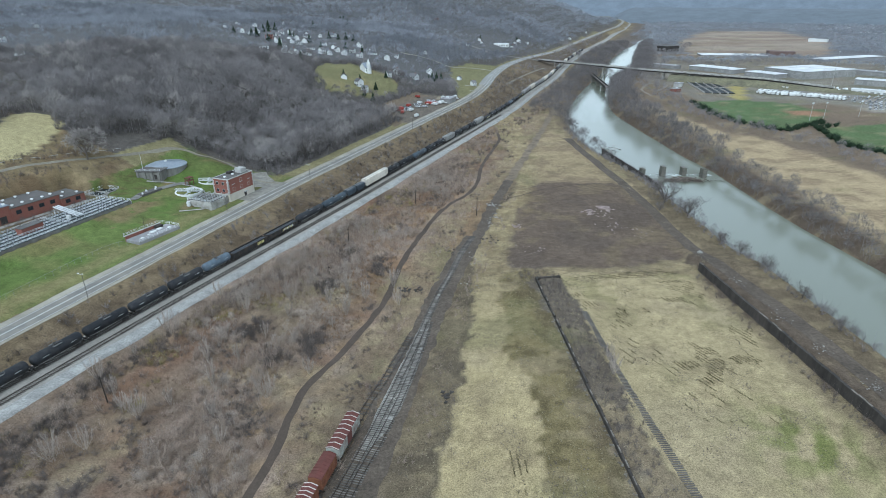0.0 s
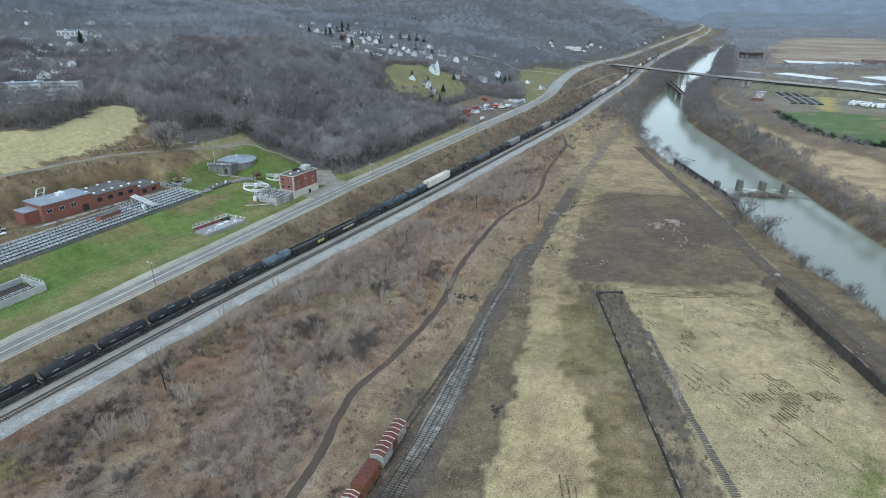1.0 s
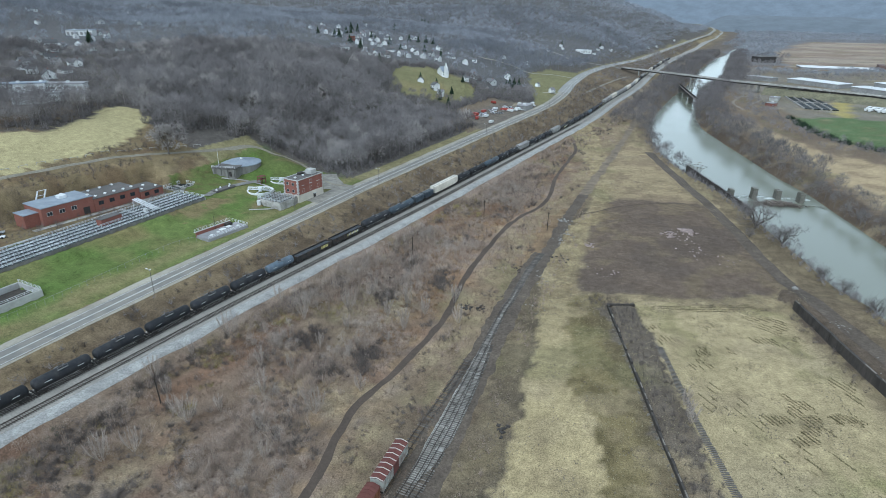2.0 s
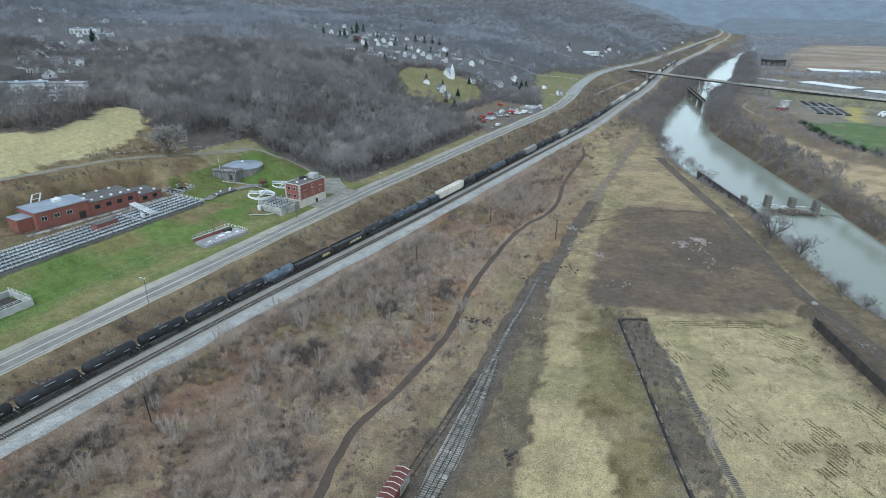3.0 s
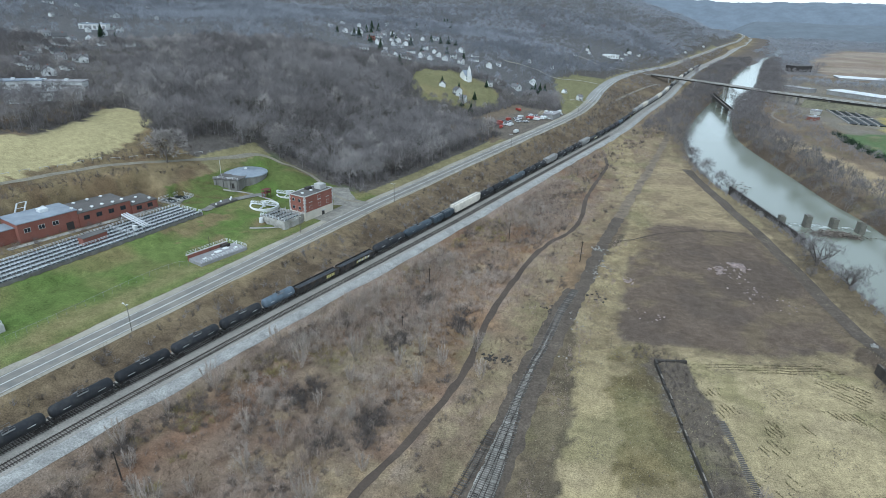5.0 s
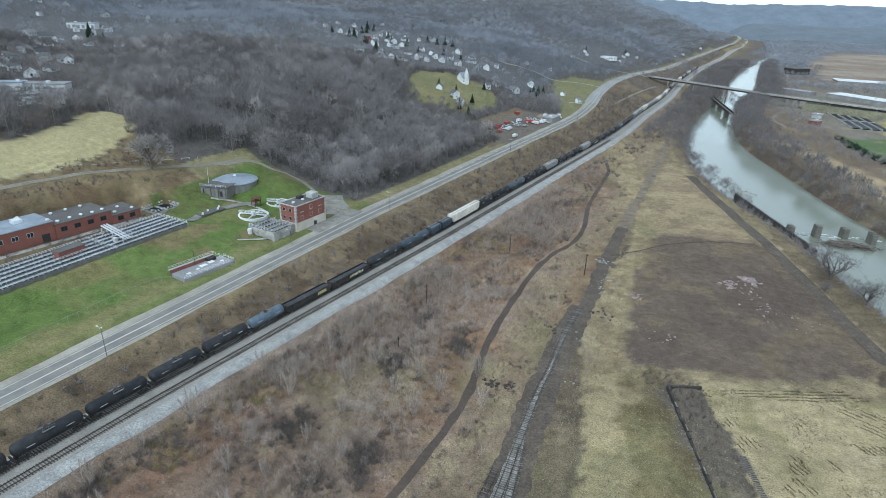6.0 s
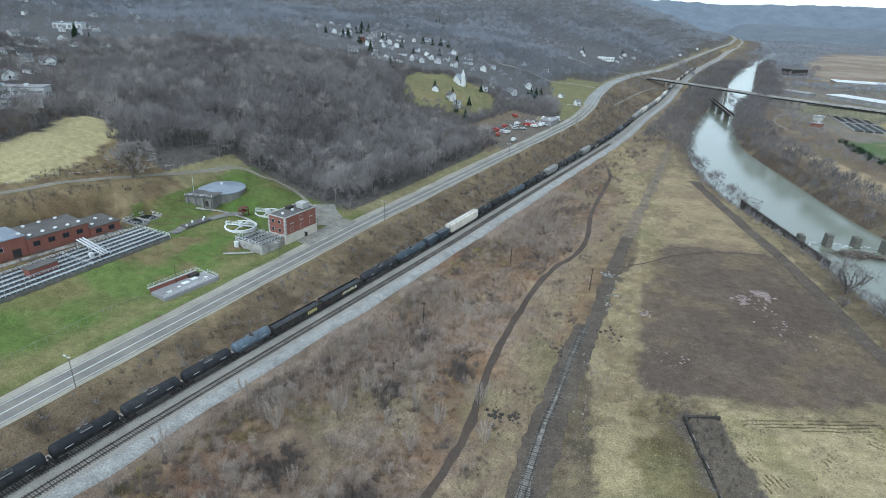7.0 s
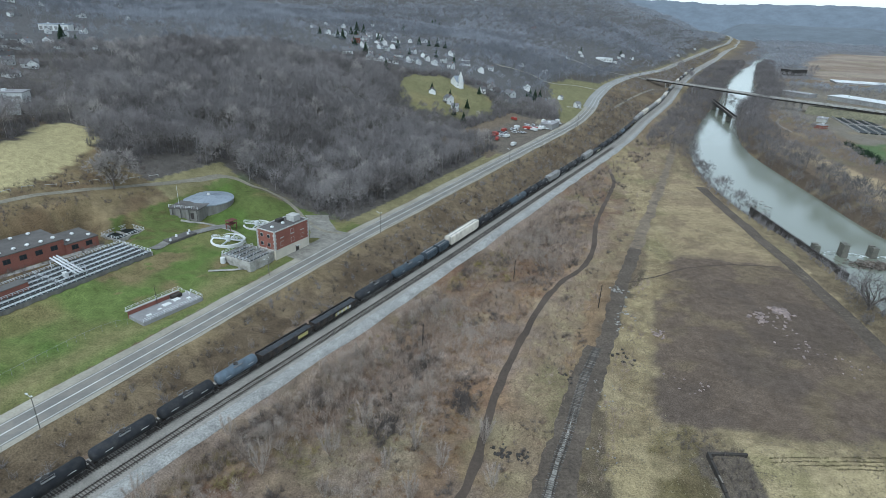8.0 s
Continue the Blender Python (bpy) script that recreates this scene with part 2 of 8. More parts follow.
def smooth_line(pts, step):
    """A polyline resampled at about that step along a Catmull-Rom curve."""
    p = np.array(pts, float)
    p = np.vstack([2 * p[0] - p[1], p, 2 * p[-1] - p[-2]])
    out = []
    for a, b, c, d in zip(p, p[1:], p[2:], p[3:]):
        n = max(1, int(np.ceil(np.linalg.norm(c - b) / step)))
        t = (np.arange(n) / n)[:, None]
        out.append(0.5 * (2 * b + (c - a) * t + (2 * a - 5 * b + 4 * c - d) * t ** 2 + (3 * b - a - 3 * c + d) * t ** 3))
    return np.vstack(out + [p[-2:-1]])


def beside(pts, x, y):
    """Signed distance left of a polyline, vectorised, and the y of the nearest place on it."""
    p = np.asarray(pts, float)
    x, y = np.asarray(x, float), np.asarray(y, float)
    best = np.full(x.shape, 1e18)
    sign, near = np.zeros(x.shape), np.zeros(x.shape)
    for a, b in zip(p, p[1:]):
        d = b - a
        t = np.clip(((x - a[0]) * d[0] + (y - a[1]) * d[1]) / (d @ d), 0, 1)
        px, py = a[0] + t * d[0], a[1] + t * d[1]
        q = (x - px) ** 2 + (y - py) ** 2
        m = q < best
        best = np.where(m, q, best)
        sign = np.where(m, np.sign(d[0] * (y - a[1]) - d[1] * (x - a[0])), sign)
        near = np.where(m, py, near)
    return np.sqrt(best) * sign, near


def ease(x, a, b):
    t = np.clip((x - a) / (b - a), 0, 1)
    return t * t * (3 - 2 * t)


def ripple(x, y, size, seed=0):
    """Cheap smooth noise from a few crossed waves, about -1 to 1."""
    r = np.random.RandomState(seed + 11)
    total = 0
    for k in range(6):
        a, ph, f = r.rand() * 6.283, r.rand() * 6.283, (0.6 + 1.1 * r.rand()) * 6.283 / size
        total = total + np.sin((x * np.cos(a) + y * np.sin(a)) * f + ph + 1.3 * np.sin((x * np.sin(a) - y * np.cos(a)) * f * 0.7 + k))
    return total / 3.2


def patchy(x, y, size, seed=0, octaves=3):
    """Irregular blotches about that size, roughly -1 to 1."""
    table = np.random.RandomState(900 + seed).rand(128, 128)
    total, amp, norm = 0.0, 1.0, 0.0
    for k in range(octaves):
        gx, gy = x / size * 2 ** k + 31.7 * k, y / size * 2 ** k + 17.3 * k
        i, j = np.floor(gx).astype(int), np.floor(gy).astype(int)
        a, b = gx - i, gy - j
        a, b = a * a * (3 - 2 * a), b * b * (3 - 2 * b)
        p, q, s, t = table[j % 128, i % 128], table[j % 128, (i + 1) % 128], table[(j + 1) % 128, i % 128], table[(j + 1) % 128, (i + 1) % 128]
        total = total + amp * ((p * (1 - a) + q * a) * (1 - b) + (s * (1 - a) + t * a) * b)
        norm += amp
        amp *= 0.6
    return np.clip((total / norm - 0.5) * 3.4, -1, 1)


def plan_line(pts):
    """A smoothed line, fine where it passes near and coarse far away."""
    line = smooth_line(pts, 12)
    keep = (line[:, 1] > -40) & (line[:, 1] < 1100) | (np.arange(len(line)) % 6 == 0)
    keep[-1] = True
    return line[keep]


RAIL_S, ROAD_S = plan_line(RAIL), plan_line(ROAD)
BANK_LS, BANK_RS = plan_line(BANK_L), plan_line(BANK_R)
HILL_U = [-1e4, 6, 20, 56, 66, 82, 122, 200, 380, 600, 1000, 1600, 3000]
HILL_Z = [0, 0, 1.2, 5.0, 7.5, 16, 29, 40, 54, 68, 98, 128, 150]


PADS = [(-142.7, 244.5, 252.8, -2, 104, -24, 1.5, 12.3, 6), (-185, 198.5, 67.3, -26, 57, -6, 15, 13.3, 5),
        (-142.7, 244.5, 252.8, 0.5, 103.5, -16.0, -0.5, 9.5, 0.9), (-160.5, 251.0, 72.8, 0.2, 10.8, 0.2, 7.8, 11.0, 0.6),
        (-121.5, 207.5, 66, -1, 21, -3, 8, 7.2, 4), (-150.5, 154.5, 252, 0.7, 14.3, -11.3, -0.2, 6.5, 0.6),
        (-117.5, 251.5, 71, 0.2, 11.3, -10, 3, 6.5, 0.6), (-139, 303, 40, -7, 7, -6, 6, 15.6, 13)]


def wall_right_x(y):
    return 98.4 + (200 - y) * 0.0923


def height(x, y):
    """Height of the ground."""
    x, y = np.asarray(x, float), np.asarray(y, float)
    u, ry = beside(ROAD_S, x, y)
    v, _ = beside(RAIL_S, x, y)
    left, _ = beside(BANK_LS, x, y)
    right, _ = beside(BANK_RS, x, y)
    road_z = np.interp(ry, [-300, 150, 290, 470, 950, 1500, 3000], [5.5, 6.5, 8, 10, 11, 12, 14])
    floor = 0.25 * ripple(x, y, 60) + 0.12 * ripple(x, y, 17, 3)
    # raised ground behind the river wall, and the old embankment
    floor = floor + 3.2 * ease(x, wall_right_x(y) + 0.6, wall_right_x(y) + 1.9) * (1 - ease(y, 198, 226)) * ease(y, -400, -300)
    lw = 33.9 + (192 - y) * 0.0702
    floor = floor + 1.3 * ease(x, lw + 0.5, lw + 1.9) * (1 - ease(x, lw + 8, lw + 11)) * (1 - ease(y, 190, 197))
    # railway bed, bank and road
    bed = 2.7 * ease(v, -9.8, -4.4)
    gap = np.maximum(-u - 6.5, 0)
    climb = np.clip((v - 10) / np.maximum(v - 10 + gap, 0.1), 0, 1)
    climb = climb * climb * (3 - 2 * climb)
    upper = 2.7 + (road_z - 2.7) * climb + 0.5 * ripple(x, y, 14, 5) * climb * (1 - climb) * 3
    z = np.where(v > 10, upper, floor * (1 - ease(v, -10, -4.4)) + bed)
    hill = np.interp(u, HILL_U, HILL_Z) * (1 + 0.12 * ripple(x, y, 420, 8) * ease(u, 120, 400))
    hill = hill * (1 - 0.55 * ease(ry, 520, 1500)) + 70 * ease(ry, 900, 1900) * ease(u, 150, 900)
    spur = np.interp(u, [0, 12, 40, 150, 340, 700, 3000], [0, 1, 10, 66, 116, 142, 150])
    hill = hill + (spur - hill) * ease(ry, 1000, 1700)
    hill = hill * (1 - 0.92 * ease(ry - 0.3 * u, 1900, 2700)) + 110 * ease(ry, 2600, 4200) * ease(u, 100, 1500)
    z = np.where(u > -6.5, road_z + hill + 0.8 * ripple(x, y, 45, 7) * ease(u, 60, 130), z)
    # river
    inside = np.minimum(-left, right)
    z = np.where(inside > -9, z * (1 - ease(inside, -9, 1.5)) - 6.5 * ease(inside, -9, 1.5), z)
    # levelled ground under the works
    for ox, oy, turn, x0, x1, y0, y1, level, margin in PADS:
        c, q = math.cos(radians(turn)), math.sin(radians(turn))
        lx, ly = (x - ox) * c + (y - oy) * q, -(x - ox) * q + (y - oy) * c
        gap = np.hypot(np.maximum(np.maximum(x0 - lx, lx - x1), 0), np.maximum(np.maximum(y0 - ly, ly - y1), 0))
        w = 1 - ease(gap, 0.0, margin)
        z = z * (1 - w) + level * w
    # far side of the valley
    far = np.maximum(x - 700 - 0.36 * y, 0)
    z = z + 40 * ease(far, 0, 900)
    return z


# ---- helpers for meshes ----
def mesh_of(name, verts, faces, material=None, smooth=False):
    me = bpy.data.meshes.new(name)
    me.from_pydata([tuple(map(float, v)) for v in verts], [], [tuple(map(int, f)) for f in faces])
    if material:
        me.materials.append(material)
    if smooth:
        me.polygons.foreach_set("use_smooth", [True] * len(me.polygons))
    return me


def tri_mesh(name, verts, tris, material):
    """A large mesh of triangles from arrays."""
    me = bpy.data.meshes.new(name)
    verts, tris = np.asarray(verts, np.float32), np.asarray(tris, np.int32)
    me.vertices.add(len(verts))
    me.vertices.foreach_set("co", verts.ravel())
    me.loops.add(tris.size)
    me.loops.foreach_set("vertex_index", tris.ravel())
    me.polygons.add(len(tris))
    me.polygons.foreach_set("loop_start", np.arange(0, tris.size, 3, dtype=np.int32))
    me.update(calc_edges=True)
    me.materials.append(material)
    return me


def part(name, bm, material, parent=None, label=""):
    """One mesh object from a bmesh, under a thing or a part."""
    me = bpy.data.meshes.new(name)
    bm.to_mesh(me)
    bm.free()
    me.materials.append(material)
    ob = new(name, me)
    ob.parent = parent
    if label:
        ob["label"] = label
    return ob


def box(bm, x0, x1, y0, y1, z0, z1, bevel=0.0):
    """Adds a box, with bevelled edges where asked, to a bmesh."""
    r = bmesh.ops.create_cube(bm, size=1)
    vs = r["verts"]
    bmesh.ops.scale(bm, vec=(x1 - x0, y1 - y0, z1 - z0), verts=vs)
    bmesh.ops.translate(bm, vec=((x0 + x1) / 2, (y0 + y1) / 2, (z0 + z1) / 2), verts=vs)
    if bevel:
        es = list({e for v in vs for e in v.link_edges})
        bmesh.ops.bevel(bm, geom=es, offset=bevel, segments=1, affect="EDGES")
    return bm


def rod(bm, a, b, r0, r1=None, sides=8):
    """Adds a tapered round bar from a to b."""
    a, b = Vector(a), Vector(b)
    r = bmesh.ops.create_cone(bm, cap_ends=True, segments=sides, radius1=r0, radius2=r0 if r1 is None else r1, depth=(b - a).length)
    turn = (b - a).to_track_quat("Z", "Y").to_matrix().to_4x4()
    bmesh.ops.transform(bm, matrix=Matrix.Translation((a + b) / 2) @ turn, verts=r["verts"])
    return bm


def bars(name, rows, material, parent=None, label="", sides=4):
    """One mesh of straight bars, rows of (a, b, radius)."""
    V, F, n = [], [], 0
    for a, b, r in rows:
        a, b = np.array(a, float), np.array(b, float)
        d = (b - a) / np.linalg.norm(b - a)
        s = np.cross(d, (0.31, 0.87, 0.19) if abs(d[1]) < 0.9 else (1, 0, 0))
        s /= np.linalg.norm(s)
        q = np.cross(d, s)
        k = np.arange(sides) * 2 * math.pi / sides
        ring = (np.cos(k)[:, None] * s + np.sin(k)[:, None] * q) * r
        V.append(np.concatenate([a + ring, b + ring]))
        F += [(n + i, n + (i + 1) % sides, n + sides + (i + 1) % sides, n + sides + i) for i in range(sides)]
        F += [tuple(n + sides + i for i in range(sides)), tuple(n + i for i in range(sides))[::-1]]
        n += 2 * sides
    ob = new(name, mesh_of(name, np.concatenate(V), F, material))
    ob.parent = parent
    if label:
        ob["label"] = label
    return ob


def boxes(*rows, bevel=0.0):
    bm = bmesh.new()
    for r in rows:
        box(bm, *r, bevel=bevel)
    return bm


def thing(name, m, label, category, group="", kind=""):
    ob = new(name)
    ob.matrix_basis = m
    return tagged(ob, label, category, group, kind)


GRID = {}


def ground_z(x, y):
    """Height of the built ground at one place."""
    gx, gy, gz = GRID["x"], GRID["y"], GRID["z"]
    i = min(max(int(np.searchsorted(gx, x)) - 1, 0), len(gx) - 2)
    j = min(max(int(np.searchsorted(gy, y)) - 1, 0), len(gy) - 2)
    a, b = (x - gx[i]) / (gx[i + 1] - gx[i]), (y - gy[j]) / (gy[j + 1] - gy[j])
    return float((gz[j, i] * (1 - a) + gz[j, i + 1] * a) * (1 - b) + (gz[j + 1, i] * (1 - a) + gz[j + 1, i + 1] * a) * b)


def within_polygon(pts, x, y):
    p = np.asarray(pts, float)
    inside = np.zeros(np.shape(x), bool)
    for (x0, y0), (x1, y1) in zip(p, np.roll(p, -1, 0)):
        cross = ((y0 > y) != (y1 > y)) & (x < (x1 - x0) * (y - y0) / (y1 - y0 + 1e-12) + x0)
        inside ^= cross
    return inside


# ---- ground cover: plan of what grows or lies where ----
UPPER_FIELD = [(-320, 190), (-250, 245), (-233, 255), (-230, 268), (-229, 286), (-232, 309), (-221, 317), (-214, 312), (-202, 296),
               (-197, 275), (-202, 250), (-208, 225), (-214, 205), (-245, 130), (-300, 120)]
DARK_FIELD = [(28, 202), (59, 203), (79, 206), (104, 214), (103, 260), (100, 312), (92, 336), (72, 340), (55, 324), (48, 309), (40, 283), (29, 242), (26, 212)]
BALL_FIELD = [(261, 609), (305, 627), (348, 607), (364, 556), (320, 500), (274, 469), (258, 493), (250, 543)]
BALL_FIELD_2 = [(310, 475), (381, 498), (430, 440), (330, 380), (305, 392), (294, 413)]
TAN_STRIP = [(186, 150), (190, 226), (193, 280), (197, 345), (195, 402), (195, 478), (194, 560), (192, 590), (209, 592), (214, 529),
             (222, 465), (242, 433), (253, 380), (262, 325), (275, 230), (270, 150)]
BROWN_FLAT = [(588, 1565), (908, 2168), (1192, 2217), (1000, 1600), (760, 1200), (700, 1145), (582, 1209), (480, 1190)]
CHURCH_GREEN = [(-113, 498), (-121, 560), (-117, 582), (-94, 604), (-72, 606), (-47, 590), (-46, 563), (-70, 517), (-98, 494)]
JUNCTION_GREEN = [(6, 798), (34, 874), (74, 862), (54, 740), (48, 700), (34, 623), (24, 579), (12, 580), (4, 651)]
TAN_POINT = [(52, 320), (66, 322), (96, 318), (97, 367), (92, 440), (84, 470), (72, 440), (60, 390)]
GREY_LOTS = [(300, 640), (325, 800), (420, 880), (600, 960), (640, 800), (560, 600), (420, 545), (375, 640)]
OLD_TRACE = [(-92, 136), (-80, 158), (-72, 172), (-60, 196.5), (-44, 231), (-30, 262), (-22, 282)]
FOREST = np.array((0.102, 0.098, 0.098))


def soft_polygon(pts, x, y, r):
    """A polygon's inside with a soft edge about r wide, 0 to 1."""
    total = 0
    for k in range(10):
        a, q = k * 2.4, r * math.sqrt((k + 0.5) / 10)
        total = total + within_polygon(pts, x + q * math.cos(a), y + q * math.sin(a))
    return total / 10


def cover(x, y):
    """Base colour of the ground at each place, with haze put into the far country."""
    wx = x + 2.2 * patchy(x, y, 16, 21, 3) + 1.7 * patchy(x, y, 4.6, 25, 2)
    wy = y + 2.2 * patchy(x, y, 16, 23, 3) + 1.7 * patchy(x, y, 4.6, 26, 2)
    u, ry = beside(ROAD_S, x, y)
    v, _ = beside(RAIL_S, wx, wy)
    left, _ = beside(BANK_LS, wx, wy)
    right, _ = beside(BANK_RS, wx, wy)
    c = np.empty(x.shape + (3,))

    def put(mask, colour, amount=1.0):
        a = (np.asarray(mask, float) * amount)[..., None]
        c[...] = c * (1 - a) + np.array(colour) * a

    c[...] = (0.185, 0.148, 0.122)
    # scrub land: rusty, grey and tan drifts
    put(ease(ripple(x, y, 55, 31), 0.25, 0.9), (0.185, 0.12, 0.085), 0.6)
    put(ease(patchy(x, y, 46, 32, 4), -0.15, 0.35), (0.265, 0.22, 0.195), 0.9)
    put(ease(patchy(x, y, 26, 33, 4), 0.25, 0.7), (0.24, 0.2, 0.145), 0.5)
    put(ease(patchy(x, y, 14, 34, 4), 0.2, 0.7), (0.115, 0.092, 0.078), 0.65)
    put(ease(patchy(x, y, 9, 59, 3), 0.2, 0.7), (0.235, 0.205, 0.185), 0.5)
    put(ease(patchy(x, y, 31, 65, 4), 0.25, 0.6), (0.14, 0.09, 0.068), 0.65)
    put(np.exp(-((v + 21) / 7) ** 2) * ease(patchy(x, y, 20, 80, 4), -0.3, 0.3) * (wy < 330), (0.19, 0.115, 0.078), 0.65)
    put(np.exp(-((v + 12) / 3) ** 2) * ease(patchy(x, y, 10, 81, 3), 0.0, 0.5), (0.17, 0.15, 0.075), 0.6)
    near_dirt, _ = beside(DIRT, wx, wy)
    put(np.exp(-((near_dirt - 7) / 9) ** 2) * ease(wy, 150, 195) * (1 - ease(wy, 290, 330)) * ease(ripple(x, y, 21, 66), -0.5, 0.5), (0.255, 0.165, 0.10), 0.5)
    put(np.exp(-((near_dirt - 5) / 10) ** 2) * ease(ripple(x, y, 12, 67), 0.0, 0.8), (0.26, 0.195, 0.125), 0.6)
    trace, _ = beside(OLD_TRACE, wx, wy)
    put(np.exp(-(trace / 1.5) ** 2) * (wy < 270), (0.275, 0.21, 0.15), 0.8)
    put(np.exp(-((trace + 3) / 1.6) ** 2) * (wy < 270), (0.12, 0.078, 0.056), 0.7)
    # ground east of the dirt track
    trackside = np.interp(wy, [60, 90, 115, 150, 190, 240, 280, 320, 400], [-44, -38, -34, -24, -17, -7, 4, 22, 40])
    cinder_x = np.interp(wy, [60, 100, 147, 190, 228, 278, 324, 385, 495, 635, 789], [-24, -16, -7, 1, 11, 23, 36, 54, 85, 123, 168])
    put(ease(wx, trackside - 2, trackside + 6), (0.22, 0.18, 0.125), 0.7)
    put(ease(ripple(x, y, 16, 35), 0.0, 0.8) * ease(wx, trackside - 3, trackside + 4), (0.28, 0.25, 0.165), 0.6)
    put((wx > trackside + 12) & (wy > 215) & (wy < 300) & (wx < cinder_x), (0.235, 0.165, 0.105), 0.6)
    east = wx > cinder_x + 4
    put(east, (0.215, 0.185, 0.125))
    put(east * ease(ripple(x, y, 8, 36), 0.0, 0.8), (0.15, 0.128, 0.095), 0.7)
    put(east * ease(ripple(x, y, 11, 37), 0.1, 0.9), (0.29, 0.25, 0.165), 0.7)
    band, _ = beside(CINDER, wx, wy)
    put(np.exp(-((band + 1) / 4.6) ** 2) * (ripple(x, y, 7, 55) * 0.2 + 0.8) * (1 - 0.6 * ease(wy, 300, 360)), (0.102, 0.082, 0.066), 0.9)
    put(np.exp(-((band + 9) / 3.5) ** 2) * ease(patchy(x, y, 9, 56), -0.2, 0.6), (0.24, 0.205, 0.14), 0.7)
    dirt, _ = beside(DIRT, wx, wy)
    put(np.exp(-((dirt + 3.2) / 1.8) ** 2) * ease(ripple(x, y, 22, 57), -0.5, 0.5), (0.28, 0.235, 0.16), 0.7)
    put(((band < -4) & (band > -22) & (wy < 230)) * ease(patchy(x, y, 16, 58, 4), -0.1, 0.5), (0.165, 0.145, 0.09), 0.6)
    strip_l = np.interp(wy, [0, 88, 107, 125, 144, 180, 230, 300, 330], [-3, 0, 2, 3.6, 6.3, 10.2, 15, 36, 44])
    strip_r = np.interp(wy, [0, 88, 125, 150, 175, 190, 230, 300, 330], [23, 22.7, 23, 20.5, 20, 23, 31, 50, 62])
    put(ease(wx, strip_l - 0.7, strip_l + 0.7) * (1 - ease(wx, strip_r - 0.9, strip_r + 0.9)), (0.365, 0.318, 0.198), 0.9 - 0.4 * ease(wy, 135, 195))
    put(((band > 3) & (band < 15) & (wy < 175)) * ease(patchy(x, y, 12, 83, 4), -0.5, 0.3) * (1 - ease(wy, 120, 170)), (0.12, 0.1, 0.08), 0.75)
    yard = (band < -2.5) & (wx < strip_l - 0.3) & (wy < 300)
    put(yard, (0.135, 0.115, 0.088), 0.85)
    put(yard * ease(patchy(x, y, 7, 71, 4), 0.1, 0.5), (0.085, 0.075, 0.06), 0.7)
    put(yard * ease(patchy(x, y, 12, 72, 4), 0.1, 0.5), (0.215, 0.185, 0.125), 0.6)
    put(yard * np.exp(-((wx - strip_l + 1.4) / 1.1) ** 2), (0.09, 0.08, 0.066), 0.6)
    put(((wx > strip_l) & (wx < strip_r)) * ease(ripple(x, y, 23, 38), 0.1, 0.9), (0.30, 0.26, 0.175), 0.5)
    lw = 33.9 + (192 - wy) * 0.0702
    olive = (wx > strip_r) & (wx < lw) & (wy < 200)
    put(olive, (0.185, 0.16, 0.092))
    put(olive * ease(patchy(x, y, 6, 39, 4), -0.1, 0.4), (0.105, 0.092, 0.052), 0.75)
    put(olive * ease(patchy(x, y, 9, 51, 4), 0.1, 0.5), (0.26, 0.225, 0.15), 0.7)
    put(olive & (wx > lw - 5), (0.115, 0.10, 0.068), 0.65)
    put((wx > lw) & (wx < lw + 9.5) & (wy < 194), (0.13, 0.115, 0.1))
    put((wx > lw) & (wx < lw + 9.5) & (wy < 118) & (ripple(x, y, 8, 52) > -0.3), (0.25, 0.21, 0.145), 0.6)
    field = (wx > lw + 9.5) & (wx < wall_right_x(y)) & (wy < 197)
    put(field, (0.345, 0.302, 0.196))
    put(field * ease(patchy(x, y, 34, 40, 3), 0.0, 0.6), (0.3, 0.265, 0.185), 0.6)
    put(field * ease(patchy(x, y, 11, 41, 4), 0.15, 0.5) * ease(wy, 150, 165), (0.2, 0.19, 0.105), 0.6)
    put(field * np.exp(-(((wx - 75) / 7) ** 2 + ((wy - 136) / 4) ** 2)), (0.17, 0.15, 0.10), 0.7)
    put(field * np.exp(-(((wx - 57) / 5) ** 2 + ((wy - 165) / 7) ** 2)), (0.20, 0.185, 0.11), 0.6)
    green = np.exp(-(((wx - 88) / 14) ** 2 + ((wy - 104) / 13) ** 2)) * ease(ripple(x, y, 9, 42), -0.7, 0.3)
    put(field * green, (0.15, 0.17, 0.065), 1.0)
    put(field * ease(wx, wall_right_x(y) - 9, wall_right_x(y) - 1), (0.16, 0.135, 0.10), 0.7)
    dark = soft_polygon(DARK_FIELD, wx, wy, 1.8)
    put(dark, (0.13, 0.106, 0.09))
    put(dark * ease(patchy(x, y, 10, 43, 4), 0.1, 0.6), (0.165, 0.137, 0.1), 0.7)
    put(dark * ease(patchy(x, y, 21, 44, 4), 0.0, 0.4), (0.105, 0.088, 0.079), 0.8)
    tan_strip = (wx > strip_l) & (wx < strip_r) & (wy > 185)
    put(tan_strip * ease(patchy(x, y, 6, 18, 3), -0.1, 0.4), (0.185, 0.15, 0.10), 0.65)
    put(soft_polygon(TAN_POINT, wx, wy, 3), (0.30, 0.252, 0.17), 0.9)
    put(soft_polygon(TAN_POINT, wx, wy, 3) * ease(patchy(x, y, 14, 82, 4), -0.05, 0.35), (0.2, 0.162, 0.12), 0.75)
    put((wx > wall_right_x(y) + 0.4) & (wy < 212), (0.105, 0.088, 0.074))
    # river banks
    verge = (left > -2) & (wx > 106.5) & (wy < 420) & (wx > wall_right_x(y) + 8)
    put(verge, (0.135, 0.113, 0.083), 0.9)
    put(verge * ease(patchy(x, y, 7, 78, 3), 0.1, 0.5), (0.205, 0.175, 0.12), 0.6)
